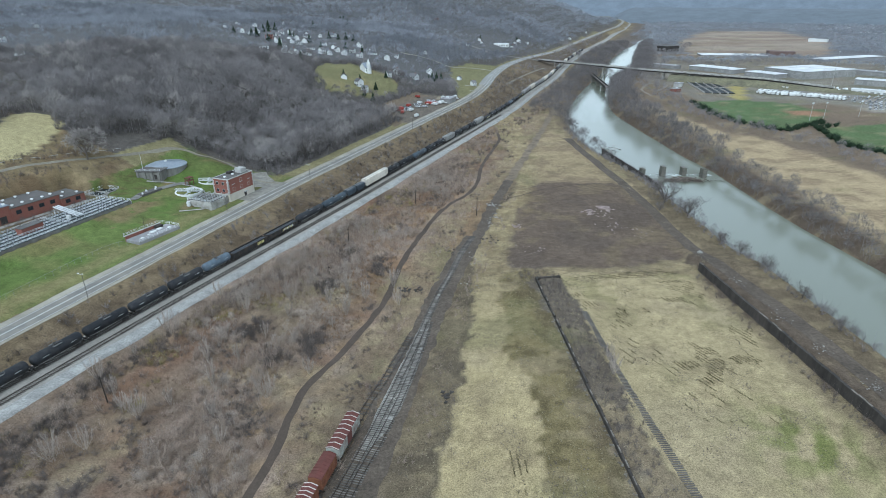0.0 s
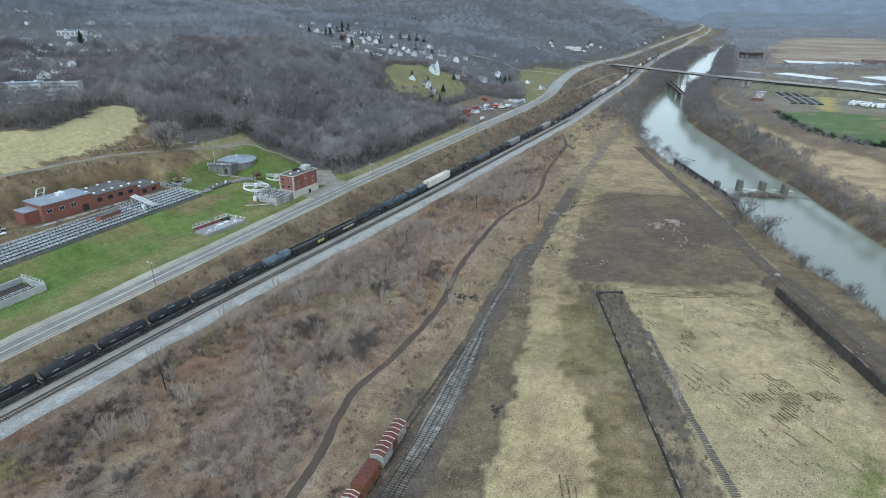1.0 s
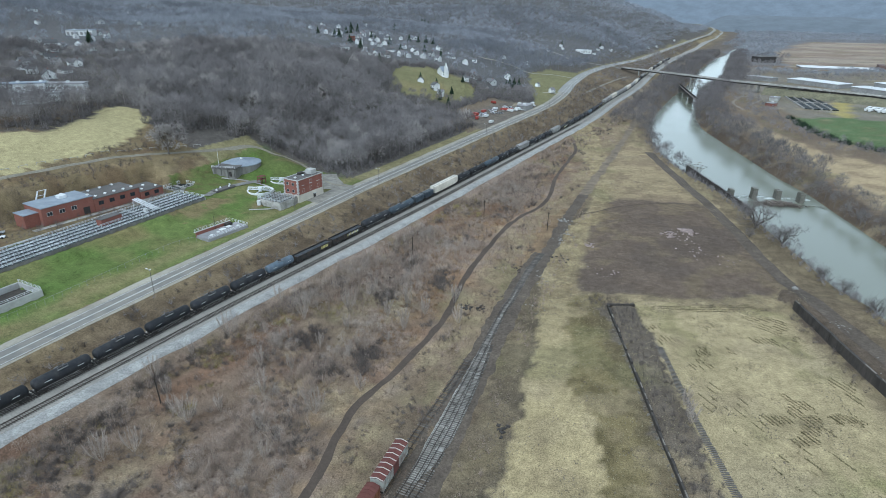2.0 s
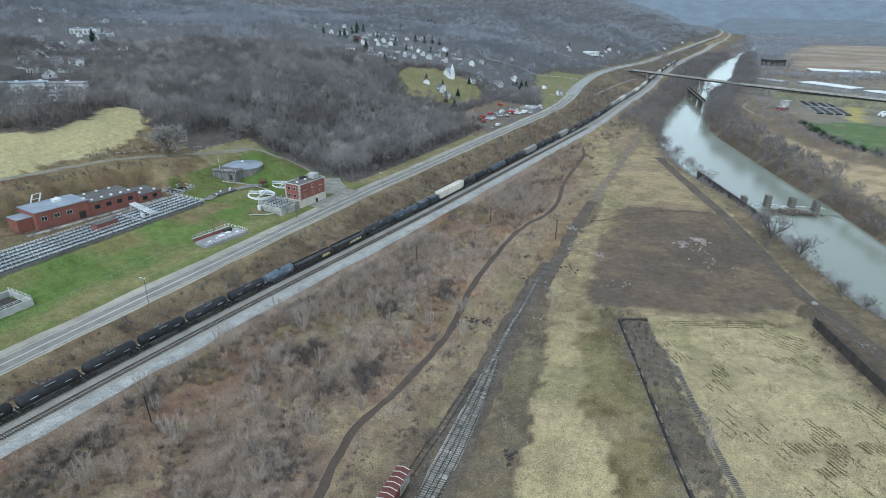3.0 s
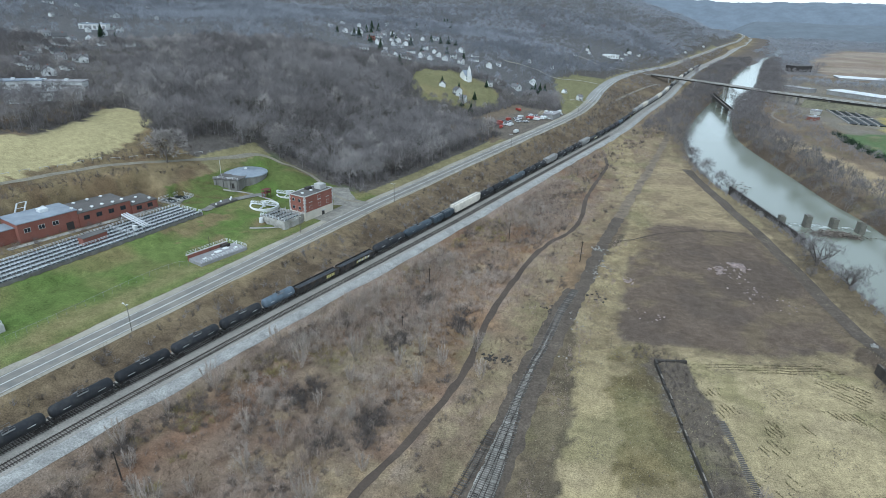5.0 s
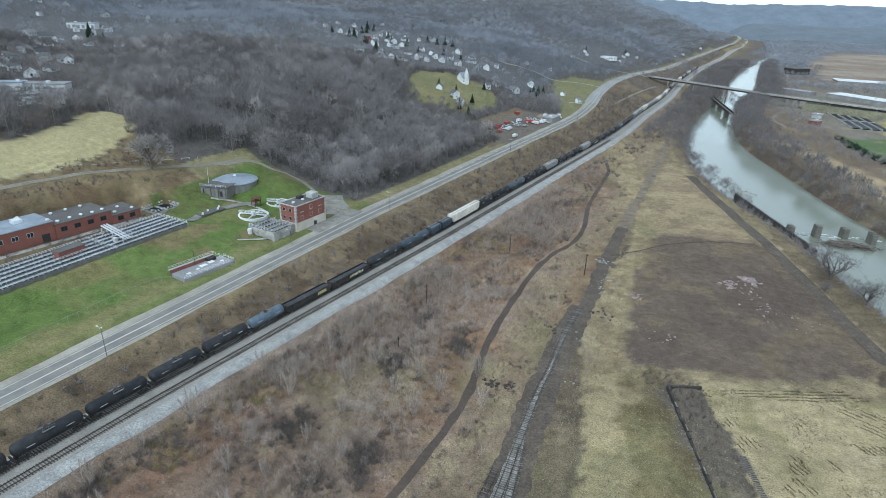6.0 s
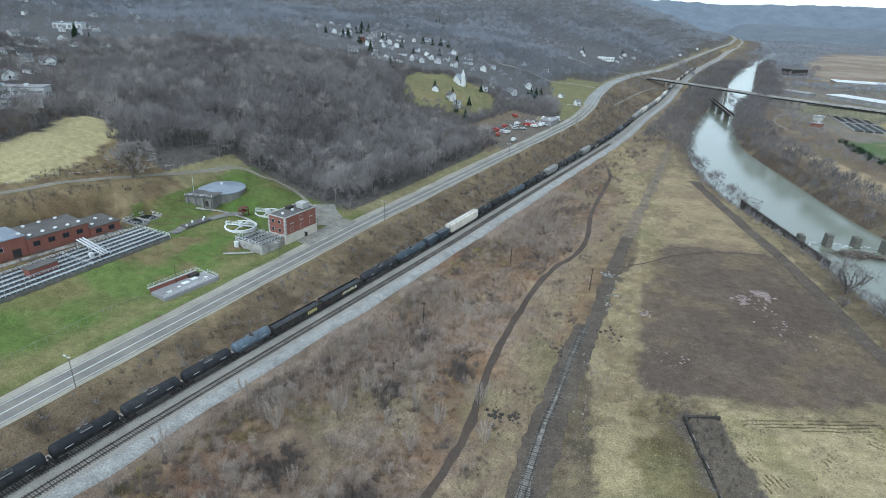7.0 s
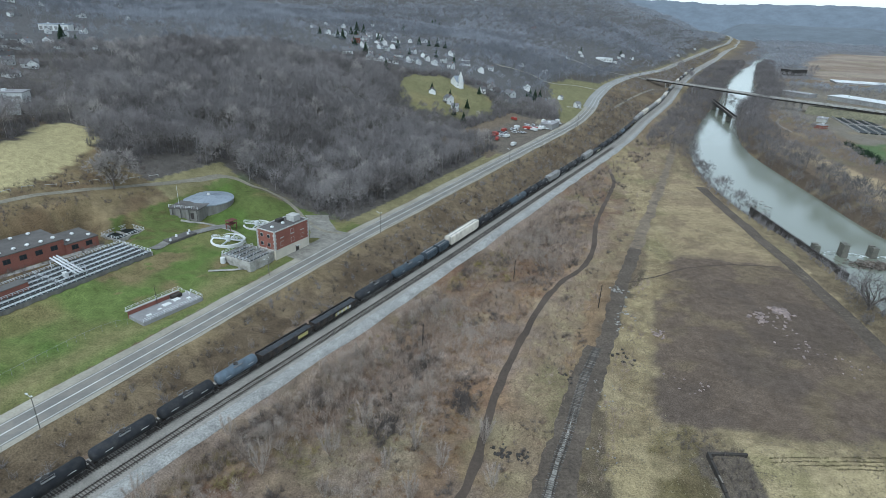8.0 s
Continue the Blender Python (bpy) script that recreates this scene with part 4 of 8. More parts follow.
def scatter(name, forms, xy, tall, wide, material, label, category, seed=5, sink=0.1):
    """Plants set out over the ground as one joined mesh."""
    r = np.random.RandomState(seed)
    z = height(xy[:, 0], xy[:, 1]) - sink
    pick = r.randint(0, len(forms), len(xy))
    turn = r.rand(len(xy)) * 6.283
    V, T, n = [], [], 0
    for k, (v, t) in enumerate(forms):
        w = np.where(pick == k)[0]
        if not len(w):
            continue
        c, s = np.cos(turn[w])[:, None], np.sin(turn[w])[:, None]
        x = (v[None, :, 0] * c - v[None, :, 1] * s) * wide[w][:, None] + xy[w, 0][:, None]
        y = (v[None, :, 0] * s + v[None, :, 1] * c) * wide[w][:, None] + xy[w, 1][:, None]
        zz = v[None, :, 2] * tall[w][:, None] + z[w][:, None]
        V.append(np.stack([x, y, zz], -1).reshape(-1, 3))
        T.append((t[None] + (np.arange(len(w)) * len(v))[:, None, None]).reshape(-1, 3) + n)
        n += len(w) * len(v)
    ob = new(name, tri_mesh(name, np.concatenate(V), np.concatenate(T), material))
    return tagged(ob, label, category, kind="stuff")


def jittered(x0, x1, y0, y1, step, seed):
    r = np.random.RandomState(seed)
    gx, gy = np.meshgrid(np.arange(x0, x1, step), np.arange(y0, y1, step))
    p = np.stack([gx.ravel(), gy.ravel()], 1)
    return p + (r.rand(*p.shape) - 0.5) * step * 1.1, r


CLEARINGS = [(-487, 610, 40), (-425, 515, 42), (-345, 415, 30), (-283, 316, 26), (-262, 300, 16), (-550, 640, 30), (-215, 730, 24), (-160, 620, 26),
             (-190, 690, 22), (-255, 800, 20), (-130, 655, 24), (-80, 535, 22), (-60, 610, 18), (80, 1110, 40), (150, 1190, 40), (-150, 665, 18),
             (-175, 600, 16), (-280, 1120, 34), (280, 1400, 40), (36, 1030, 18), (-590, 870, 20), (-78, 592, 20)]


def woods(x, y):
    """Where the hillside forest stands."""
    u, ry = beside(ROAD_S, x, y)
    w = (u > 86 + 4 * ripple(x, y, 20, 61)) | ((ry > 298) & (u > 14 + 2.5 * ripple(x, y, 14, 62)))
    w &= (u > 96) | (ry > 285) & (u > 82) | (ry > 298)
    for pts in (UPPER_FIELD, CHURCH_GREEN, JUNCTION_GREEN):
        w &= ~within_polygon(pts, x, y)
    w &= ~((ry > 452) & (ry < 562) & (u < 50))
    lane, _ = beside(GRAVEL_UP, x, y)
    w &= np.abs(lane) > 5
    for cx, cy, cr in CLEARINGS:
        w &= np.hypot(x - cx, y - cy) > cr * (0.56 + 0.34 * ripple(x, y, 25, 63))
    w &= ~within_polygon([(-330, 100), (-205, 262), (-203, 298), (-188, 296), (-168, 292), (-160, 278), (-120, 200), (-200, 50)], x, y)
    return w & (u > 12)


TOWN = [(-190, 700, 125), (-75, 575, 75), (-440, 560, 115), (90, 1110, 130), (-300, 330, 60), (-220, 900, 130), (-20, 680, 60), (-330, 420, 60), (-170, 610, 60), (-60, 500, 50)]


def in_town(x, y):
    """Nearness to houses, 0 to 1, where trees stand thin."""
    t = np.zeros(np.shape(x))
    for cx, cy, cr in TOWN:
        t = np.maximum(t, 1 - ease(np.hypot(x - cx, y - cy), cr * 0.7, cr * 1.25))
    return t


def wedge(x, y, lo=-52, hi=47):
    a = np.degrees(np.arctan2(x + 15, y + 5))
    return (a > lo) & (a < hi)


def plant_forest():
    forms = [wood_tree(s) for s in range(10)]
    p, r = jittered(-900, 60, 90, 760, 5.5, 70)
    d = np.hypot(p[:, 0], p[:, 1])
    p = p[(d < 620) & woods(p[:, 0], p[:, 1]) & wedge(p[:, 0], p[:, 1])]
    p = p[r.rand(len(p)) < 0.96 - 0.5 * in_town(p[:, 0], p[:, 1])]
    tall = (10.5 + 5.5 * r.rand(len(p)) + 2.5 * ripple(p[:, 0], p[:, 1], 90, 71)) * (1 - 0.4 * in_town(p[:, 0], p[:, 1]))
    grey = r.rand(len(p)) < 0.07 + 0.07 * ripple(p[:, 0], p[:, 1], 80, 72)
    dark = ~grey & (patchy(p[:, 0], p[:, 1], 34, 7) + 0.5 * (r.rand(len(p)) - 0.5) > 0.15)
    scatter("forest", forms, p[dark], tall[dark], tall[dark] * 0.95, M_TWIG_BROWN, "dark brown leafless hardwoods of the hillside forest", "forest", 79)
    grey_brown = ~grey & ~dark
    scatter("forest", forms, p[grey_brown], tall[grey_brown], tall[grey_brown] * 0.92, M_TWIG, "leafless grey-brown hardwood forest on the hillside", "forest", 73)
    scatter("forest", forms, p[grey], tall[grey] * 1.05, tall[grey] * 0.95, M_PALE_CROWN, "paler leafless trees among the hillside forest", "forest", 74)
    coarse = [wood_tree(s, 88, 3, 0.165) for s in range(20, 26)]
    p, r = jittered(-1500, 420, 300, 1750, 10.5, 75)
    d = np.hypot(p[:, 0], p[:, 1])
    p = p[(d >= 620) & (d < 1500) & woods(p[:, 0], p[:, 1]) & wedge(p[:, 0], p[:, 1], -52, 20)]
    p = p[r.rand(len(p)) < 0.95 - 0.48 * in_town(p[:, 0], p[:, 1])]
    tall = (11 + 5 * r.rand(len(p))) * (1 - 0.45 * in_town(p[:, 0], p[:, 1]))
    dark = patchy(p[:, 0], p[:, 1], 60, 8) + 0.6 * (r.rand(len(p)) - 0.5) > 0.0
    scatter("forest", coarse, p[dark], tall[dark], tall[dark] * 1.15, M_HILL_DARK, "darker leafless woods on the far hillside, tinted blue-grey for haze", "forest", 86)
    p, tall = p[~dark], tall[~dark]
    scatter("forest", coarse, p, tall, tall * 1.15, M_HILL_TWIG, "leafless hardwood forest on the far hillside, tinted blue-grey for haze", "forest", 76)
    p, r = jittered(-1500, 1700, 900, 3100, 27, 77)
    d = np.hypot(p[:, 0], p[:, 1])
    u, ry = beside(ROAD_S, p[:, 0], p[:, 1])
    right, _ = beside(BANK_RS, p[:, 0], p[:, 1])
    keep = (d > 1450) & (d < 3100) & wedge(p[:, 0], p[:, 1]) & ((u > 25) | (right < -25) | ((p[:, 1] > 1700) & (u < -90))) & ~within_polygon(BROWN_FLAT, p[:, 0], p[:, 1])
    p = p[keep]
    tall = 14 + 8 * r.rand(len(p))
    scatter("forest", [wood_tree(s, 64, 2, 0.24) for s in range(30, 34)], p, tall * 0.85, tall * 1.9, M_FAR_TWIG, "distant leafless woods on the valley sides, haze painted into their colour", "forest", 78)
    # trees along the river and the valley floor
    light = [wood_tree(s, 95, 5, 0.17) for s in range(80, 88)]
    p, r = jittered(60, 620, 100, 1500, 5.6, 80)
    left, _ = beside(BANK_LS, p[:, 0], p[:, 1])
    right, _ = beside(BANK_RS, p[:, 0], p[:, 1])
    v, _ = beside(RAIL_S, p[:, 0], p[:, 1])
    fields = within_polygon(TAN_STRIP, p[:, 0], p[:, 1])
    east = (right < 1) & (right > -21 - 7 * ease(p[:, 1], 400, 520) - 6 * ripple(p[:, 0], p[:, 1], 60, 81)) & ~fields
    west = (left > -1) & (left < 9 + 12 * ease(p[:, 1], 420, 600)) & (p[:, 1] > 385) & (v < -22) | (left > -1) & (v < -16) & (p[:, 1] > 540) & (patchy(p[:, 0], p[:, 1], 30, 9) > -0.55)
    keep = (east | west) & wedge(p[:, 0], p[:, 1]) & (r.rand(len(p)) < 0.72)
    p = p[keep]
    tall = (5 + 5 * r.rand(len(p))) * np.where(beside(BANK_RS, p[:, 0], p[:, 1])[0] < 2, 1.35 + 0.4 * ease(p[:, 1], 330, 450), 1.45)
    scatter("riverside_trees", light, p, tall, tall * 0.9, M_TWIG_BROWN, "leafless brown trees and brush along the river", "trees", 82, 0.4)
    # thicket between the railway and the highway beyond the junction
    p, r = jittered(40, 600, 600, 1800, 6.5, 87)
    v, _ = beside(RAIL_S, p[:, 0], p[:, 1])
    u, ry = beside(ROAD_S, p[:, 0], p[:, 1])
    p = p[(v > 15) & (u < -10) & (patchy(p[:, 0], p[:, 1], 40, 10) > -0.35) & (r.rand(len(p)) < ease(ry, 620, 1000))]
    tall = 3 + 4 * r.rand(len(p))
    scatter("bank_trees", light, p, tall, tall * 1.1, M_TWIG, "leafless brown thicket between railway and highway", "trees", 88, 0.3)
    # brush between the tan field and the sports grounds, and woods beyond the bridge
    p, r = jittered(190, 620, 240, 1500, 8.5, 83)
    right, _ = beside(BANK_RS, p[:, 0], p[:, 1])
    x, y = p[:, 0], p[:, 1]
    belt = (x > np.interp(y, [240, 325, 380, 433, 465, 530, 592, 700], [285, 264, 256, 246, 226, 217, 212, 235])) & \
           (x < np.interp(y, [240, 325, 400, 470, 543, 609, 700], [330, 290, 288, 256, 244, 250, 262]))
    beyond = (right < -10) & (y > 720) & (x < np.interp(y, [700, 850, 1000, 1500], [262, 300, 370, 610])) & (r.rand(len(p)) < 0.8)
    north = (right < -12) & (y > 880) & (y < 1110) & (x > 380) & (x < 700) & (ripple(x, y, 120, 84) > -0.1) & (np.abs(y - 1010) < 60)
    p = p[(belt | beyond | north) & wedge(x, y) & ~within_polygon(BALL_FIELD, x, y)]
    tall = 5 + 5 * r.rand(len(p))
    scatter("riverside_trees", light, p, tall, tall * 1.0, M_TWIG, "leafless brush and trees beside the sports fields", "trees", 85, 0.3)


plant_forest()


M_OLIVE = surface("olive_dry_brush", (0.30, 0.245, 0.115), 0.95, grain=0.25, scale=0.3, island=0.3, spec=0.1)
M_IVY = surface("dull_green_growth", (0.085, 0.092, 0.058), 0.95, grain=0.3, scale=0.4, island=0.3, spec=0.1)
M_RUSTY = surface("rusty_dry_weeds", (0.27, 0.172, 0.10), 0.95, grain=0.3, scale=0.3, island=0.35, spec=0.1)
M_BRUSH = surface("brown_brush", (0.165, 0.138, 0.122), 0.95, grain=0.2, scale=0.3, island=0.3, spec=0.1)
M_PALE_TWIG = surface("pale_sapling_twigs", (0.40, 0.34, 0.29), 0.95, grain=0.15, scale=0.3, island=0.18, spec=0.1)


def clumps(x0, x1, y0, y1, count, mask, lo, hi, size, seed):
    """Plan points in clumps: centres where mask holds, each with lo to hi plants within about that size."""
    r = np.random.RandomState(seed)
    c = np.column_stack([x0 + (x1 - x0) * r.rand(count * 6), y0 + (y1 - y0) * r.rand(count * 6) ** 1.3])
    c = c[mask(c[:, 0], c[:, 1])][:count]
    out = []
    for q in c:
        n = r.randint(lo, hi)
        s = size * (0.5 + r.rand())
        out.append(q + r.normal(0, 1, (n, 2)) * (s, s * 1.4))
    p = np.concatenate(out)
    return p[mask(p[:, 0], p[:, 1])], r


def thicket_land(x, y):
    return scrub_land(x, y) & (patchy(x, y, 46, 32, 4) > 0.0)


def scrub_land(x, y):
    v, _ = beside(RAIL_S, x, y)
    track, _ = beside(DIRT, x, y)
    return (v < -9) & (track > 2.5) & wedge(x, y) & (y < 470)


def ballast_edge(x, y):
    v, _ = beside(RAIL_S, x, y)
    return (v < -6.6) & (v > -11) & wedge(x, y)


def rusty_land(x, y):
    track, _ = beside(DIRT, x, y)
    return (track > 2) & (track < 22) & wedge(x, y) & (y < 320)


def track_side(x, y):
    v, _ = beside(RAIL_S, x, y)
    return (v < -8.5) & (v > -30) & wedge(x, y) & (y < 700)


def yard_side(x, y):
    track, _ = beside(DIRT, x, y)
    cinder, _ = beside(CINDER, x, y)
    return (track < -2.5) & (cinder > 5) & wedge(x, y) & (y < 460)


def plant_clumps():
    dense = [shrub_form(s, 60, 0.75, 0.035) for s in range(70, 76)]
    up = [wood_tree(s, 120, 10, 0.075) for s in range(110, 116)]
    p, r = clumps(-125, 40, 80, 460, 130, scrub_land, 5, 16, 2.6, 201)
    tall = 0.9 + 1.1 * r.rand(len(p))
    scatter("brush_clumps", dense, p, tall, tall * 1.1, M_BRUSH, "dark brown brush in clumps over the scrubland", "brush", 202)
    p, r = clumps(-125, 0, 80, 330, 60, thicket_land, 6, 22, 3.4, 203)
    tall = 2.4 + 2.6 * r.rand(len(p))
    scatter("sapling_clumps", up, p, tall, tall * 0.9, M_PALE_TWIG, "thickets of pale leafless saplings in the scrub", "saplings", 204)
    p, r = clumps(-120, 190, 90, 700, 210, track_side, 5, 13, 3.0, 205)
    tall = 1.6 + 2.6 * r.rand(len(p)) ** 1.5
    scatter("trackside_brush", up, p, tall, tall, M_TWIG_GREY, "grey leafless brush along the ballast", "brush", 206)
    p, r = clumps(-120, 190, 90, 700, 170, track_side, 5, 14, 2.6, 207)
    tall = 0.9 + 1.4 * r.rand(len(p))
    scatter("trackside_brush", dense, p, tall, tall, M_BRUSH, "dark brown brush along the ballast", "brush", 208)
    p, r = clumps(-120, 20, 85, 320, 34, track_side, 4, 12, 2.4, 211)
    tall = 0.8 + 1.2 * r.rand(len(p))
    scatter("trackside_brush", dense, p, tall, tall * 1.2, M_OLIVE, "olive-yellow dry brush along the ballast", "brush", 212)
    p, r = clumps(-120, 20, 85, 320, 26, ballast_edge, 4, 12, 1.2, 215)
    tall = 0.4 + 0.7 * r.rand(len(p))
    scatter("trackside_brush", dense, p, tall, tall * 1.5, M_IVY, "dull green low growth along the ballast edge", "brush", 216)
    p, r = clumps(-60, 20, 150, 320, 60, rusty_land, 5, 14, 4.5, 213)
    tall = 0.4 + 0.7 * r.rand(len(p))
    scatter("rusty_weeds", dense, p, tall, tall * 1.5, M_RUSTY, "rust-orange dry weeds beside the dirt track", "weeds", 214)
    p, r = clumps(-60, 60, 80, 460, 70, yard_side, 3, 9, 1.2, 209)
    tall = 0.6 + 0.9 * r.rand(len(p))
    scatter("brush_clumps", dense, p, tall, tall * 1.1, M_BRUSH, "dark brown brush between dirt track and yard", "brush", 210)


plant_clumps()


def plant_thickets():
    """Rounded masses of dark and greyish brush, each several metres across."""
    dense = [shrub_form(s, 70, 0.7, 0.035) for s in range(120, 126)]
    spots = [(-79, 236), (-93, 146), (-44, 186), (-42, 145), (-96, 128), (-107, 119), (-93, 178), (-76, 180), (-72, 200),
             (-41, 149), (-100, 132), (-51, 138), (-98, 109), (-61, 155), (-64, 193), (-88, 160), (-26, 200), (-70, 222), (-40, 214)]
    r = np.random.RandomState(221)
    p = np.concatenate([np.array(c) + r.normal(0, 1, (r.randint(26, 60), 2)) * (2.2, 3.0) * (0.7 + 0.7 * r.rand()) for c in spots])
    p = p[scrub_land(p[:, 0], p[:, 1])]
    tall = 1.2 + 1.6 * r.rand(len(p))
    scatter("brush_masses", dense, p, tall, tall * 0.9, M_BRUSH, "rounded dark masses of leafless brush in the scrub", "brush", 222)
    p, r = clumps(-125, 20, 85, 330, 30, thicket_land, 10, 30, 3.6, 223)
    tall = 1.4 + 1.6 * r.rand(len(p))
    scatter("brush_masses", dense, p, tall, tall * 0.8, M_TWIG_GREY, "pale grey masses of leafless brush in the scrub", "brush", 224)


plant_thickets()


def field_streaks():
    """Rows of rank stubble left by the mower, and wheel ruts, in patches: centre, half length, half width, direction, row gap, share kept."""
    r = np.random.RandomState(231)
    tuft = [shrub_form(s, 9, 0.7, 0.13) for s in range(130, 134)]
    patches = [(76, 138, 8, 8, 118, 1.1, 0.5), (86, 139, 4, 5, 118, 1.0, 0.45), (51, 172, 9, 4, 112, 1.3, 0.35), (57, 163, 6, 6, 115, 1.2, 0.35),
               (66, 164, 6, 4, 115, 1.0, 0.4), (81, 174, 8, 4, 118, 1.2, 0.35), (62, 186, 6, 4, 112, 1.6, 0.25), (70, 196.5, 27, 2.2, 11, 1.3, 0.5),
               (88, 186, 9, 5, 140, 1.6, 0.3), (17, 94, 12, 1.6, 92, 1.5, 0.6), (14, 124, 5, 0.5, 98, 1.0, 0.5), (96, 152, 7, 4, 115, 1.5, 0.3), (72, 118, 12, 9, 118, 2.4, 0.18), (60, 140, 10, 7, 118, 2.2, 0.16)]
    out = []
    for cx, cy, half, wide, turn, gap, share in patches:
        d = np.array((math.cos(radians(turn)), math.sin(radians(turn))))
        n = np.array((-d[1], d[0]))
        for w in np.arange(-wide, wide, gap):
            a = np.arange(-half, half, 0.16) + r.rand() * 2
            q = np.array((cx, cy)) + a[:, None] * d + (w + 0.08 * r.normal(0, 1, len(a)))[:, None] * n
            fade = np.exp(-(a / half) ** 2 - (w / wide) ** 2)
            run = np.clip(patchy(q[:, 0], q[:, 1], 3.6, 73, 2) * 1.4 + 0.5, 0, 1)
            out.append(q[(run > 1.02 - share * fade * 1.5) & (r.rand(len(a)) < 0.85)])
    q = np.concatenate(out)
    tall = 0.22 + 0.22 * r.rand(len(q))
    scatter("stubble_rows", tuft, q, tall, 0.3 + 0.25 * r.rand(len(q)), M_STUBBLE, "dark olive stubble in rows across the mown field", "stubble", 232, 0.02)


M_STUBBLE = surface("dark_olive_stubble", (0.115, 0.1, 0.055), 0.95, grain=0.3, scale=0.5, island=0.3, spec=0.1)
field_streaks()


def yard_weeds():
    """Grey weeds and saplings in the strip east of the yard tracks."""
    p, r = jittered(-20, 40, 84, 300, 1.5, 241)
    band, _ = beside(CINDER, p[:, 0], p[:, 1])
    q = p[(band < -4.5) & (band > -10.5) & (patchy(p[:, 0], p[:, 1], 7, 74, 3) + 0.8 * (r.rand(len(p)) - 0.5) > 0.15)]
    tall = 0.5 + 1.3 * r.rand(len(q)) ** 2
    scatter("yard_weeds", [shrub_form(s, 40, 0.55, 0.035) for s in range(140, 145)], q, tall, tall * 0.9, M_TWIG_GREY, "grey dead weeds beside the old yard tracks", "weeds", 242)


yard_weeds()


def plant_scrub():
    forms = [shrub_form(s, 44, 0.5, 0.03) for s in range(8)]
    tufts = [shrub_form(s, 6, 0.6, 0.14) for s in range(40, 46)]
    p, r = jittered(-150, 120, 70, 520, 1.7, 90)
    x, y = p[:, 0], p[:, 1]
    v, _ = beside(RAIL_S, x, y)
    track, _ = beside(DIRT, x, y)
    cinder, _ = beside(CINDER, x, y)
    scrub = (v < -9.5) & (cinder > 6) & (np.abs(track) > 3) & wedge(x, y)
    thick = 0.07 + 0.68 * ease(patchy(x, y, 46, 32, 4), -0.15, 0.35) + 0.35 * ease(v, -30, -12) * (y > 120) + 0.15 * ease(ripple(x, y, 17, 92), 0.2, 0.9)
    thick *= np.where(track > 0, 1.0, 0.35)
    keep = scrub & (r.rand(len(p)) < thick * 0.9)
    q = p[keep]
    tall = 1.0 + 2.0 * r.rand(len(q)) ** 2 + 1.2 * ease(patchy(q[:, 0], q[:, 1], 46, 32, 4), 0.1, 0.6)
    g = r.rand(len(q)) < 0.3 + 0.5 * ease(patchy(q[:, 0], q[:, 1], 46, 32, 4), -0.1, 0.3)
    scatter("scrub_shrubs", forms, q[g], tall[g], tall[g] * 0.8, M_TWIG_GREY, "grey leafless shrubs thick over the scrubland", "shrubs", 93)
    scatter("scrub_shrubs", forms, q[~g], tall[~g], tall[~g] * 0.8, M_SCRUB_TWIG, "brown leafless shrubs over the scrubland", "shrubs", 94)
    # saplings standing above the shrubs
    keep = scrub & (r.rand(len(p)) < 0.008 + 0.02 * ease(v, -28, -14) + 0.012 * ease(ripple(x, y, 38, 32), 0.1, 0.8)) & (track > 0)
    q = p[keep]
    tall = 3.5 + 3.0 * r.rand(len(q))
    scatter("saplings", [wood_tree(s, 90, 9, 0.10) for s in range(50, 55)], q, tall, tall * 0.95, M_TWIG_GREY, "thin grey leafless saplings in the scrub", "saplings", 95)
    # dry weeds
    p, r = jittered(-150, 110, 75, 360, 0.95, 96)
    x, y = p[:, 0], p[:, 1]
    v, _ = beside(RAIL_S, x, y)
    track, _ = beside(DIRT, x, y)
    cinder, _ = beside(CINDER, x, y)
    scrub = (v < -9) & (cinder > 5.2) & (np.abs(track) > 1.9) & wedge(x, y)
    q = p[scrub & (r.rand(len(p)) < 0.55)]
    tall = 0.35 + 0.55 * r.rand(len(q))
    scatter("weeds", tufts, q, tall, tall * 1.3, M_WEED, "dry rusty-brown weeds over the scrubland", "weeds", 97, 0.02)
    # tufts in the meadows
    lw = 33.9 + (192 - y) * 0.0702
    mead = (cinder < -5.5) & (x < np.where(y < 200, wall_right_x(y) - 0.6, 104)) & ~within_polygon(DARK_FIELD, x, y) & wedge(x, y)
    mown = ((x > lw + 10) & (y < 196)) | ((x > 2) & (x < 22) & (y < 170))
    q = p[mead & (r.rand(len(p)) < np.where(mown, 0.12, 0.42))]
    tall = 0.2 + 0.35 * r.rand(len(q))
    rank = p[mead & (patchy(x, y, 8, 11, 4) + 0.6 * (r.rand(len(p)) - 0.5) > 0.3)]
    scatter("weeds", tufts, rank, 0.2 + 0.4 * r.rand(len(rank)), 0.4 + 0.5 * r.rand(len(rank)), M_BRUSH, "brown dead weeds in patches over the meadow", "weeds", 107, 0.02)
    scatter("grass_tufts", tufts, q, tall, tall * 1.5, M_TAN, "tufts of pale dry grass in the meadow", "grass", 98, 0.02)
    q = p[within_polygon(DARK_FIELD, x, y) & (r.rand(len(p)) < 0.25)]
    tall = 0.2 + 0.3 * r.rand(len(q))
    scatter("weeds", tufts, q, tall, tall * 1.5, M_TWIG_DARK, "dark dead weeds over the burnt-looking field", "weeds", 99, 0.02)
    # understory along the edge of the forest
    pe, re_ = jittered(-330, 60, 255, 640, 3.2, 108)
    u, ry = beside(ROAD_S, pe[:, 0], pe[:, 1])
    inner = woods(pe[:, 0], pe[:, 1])
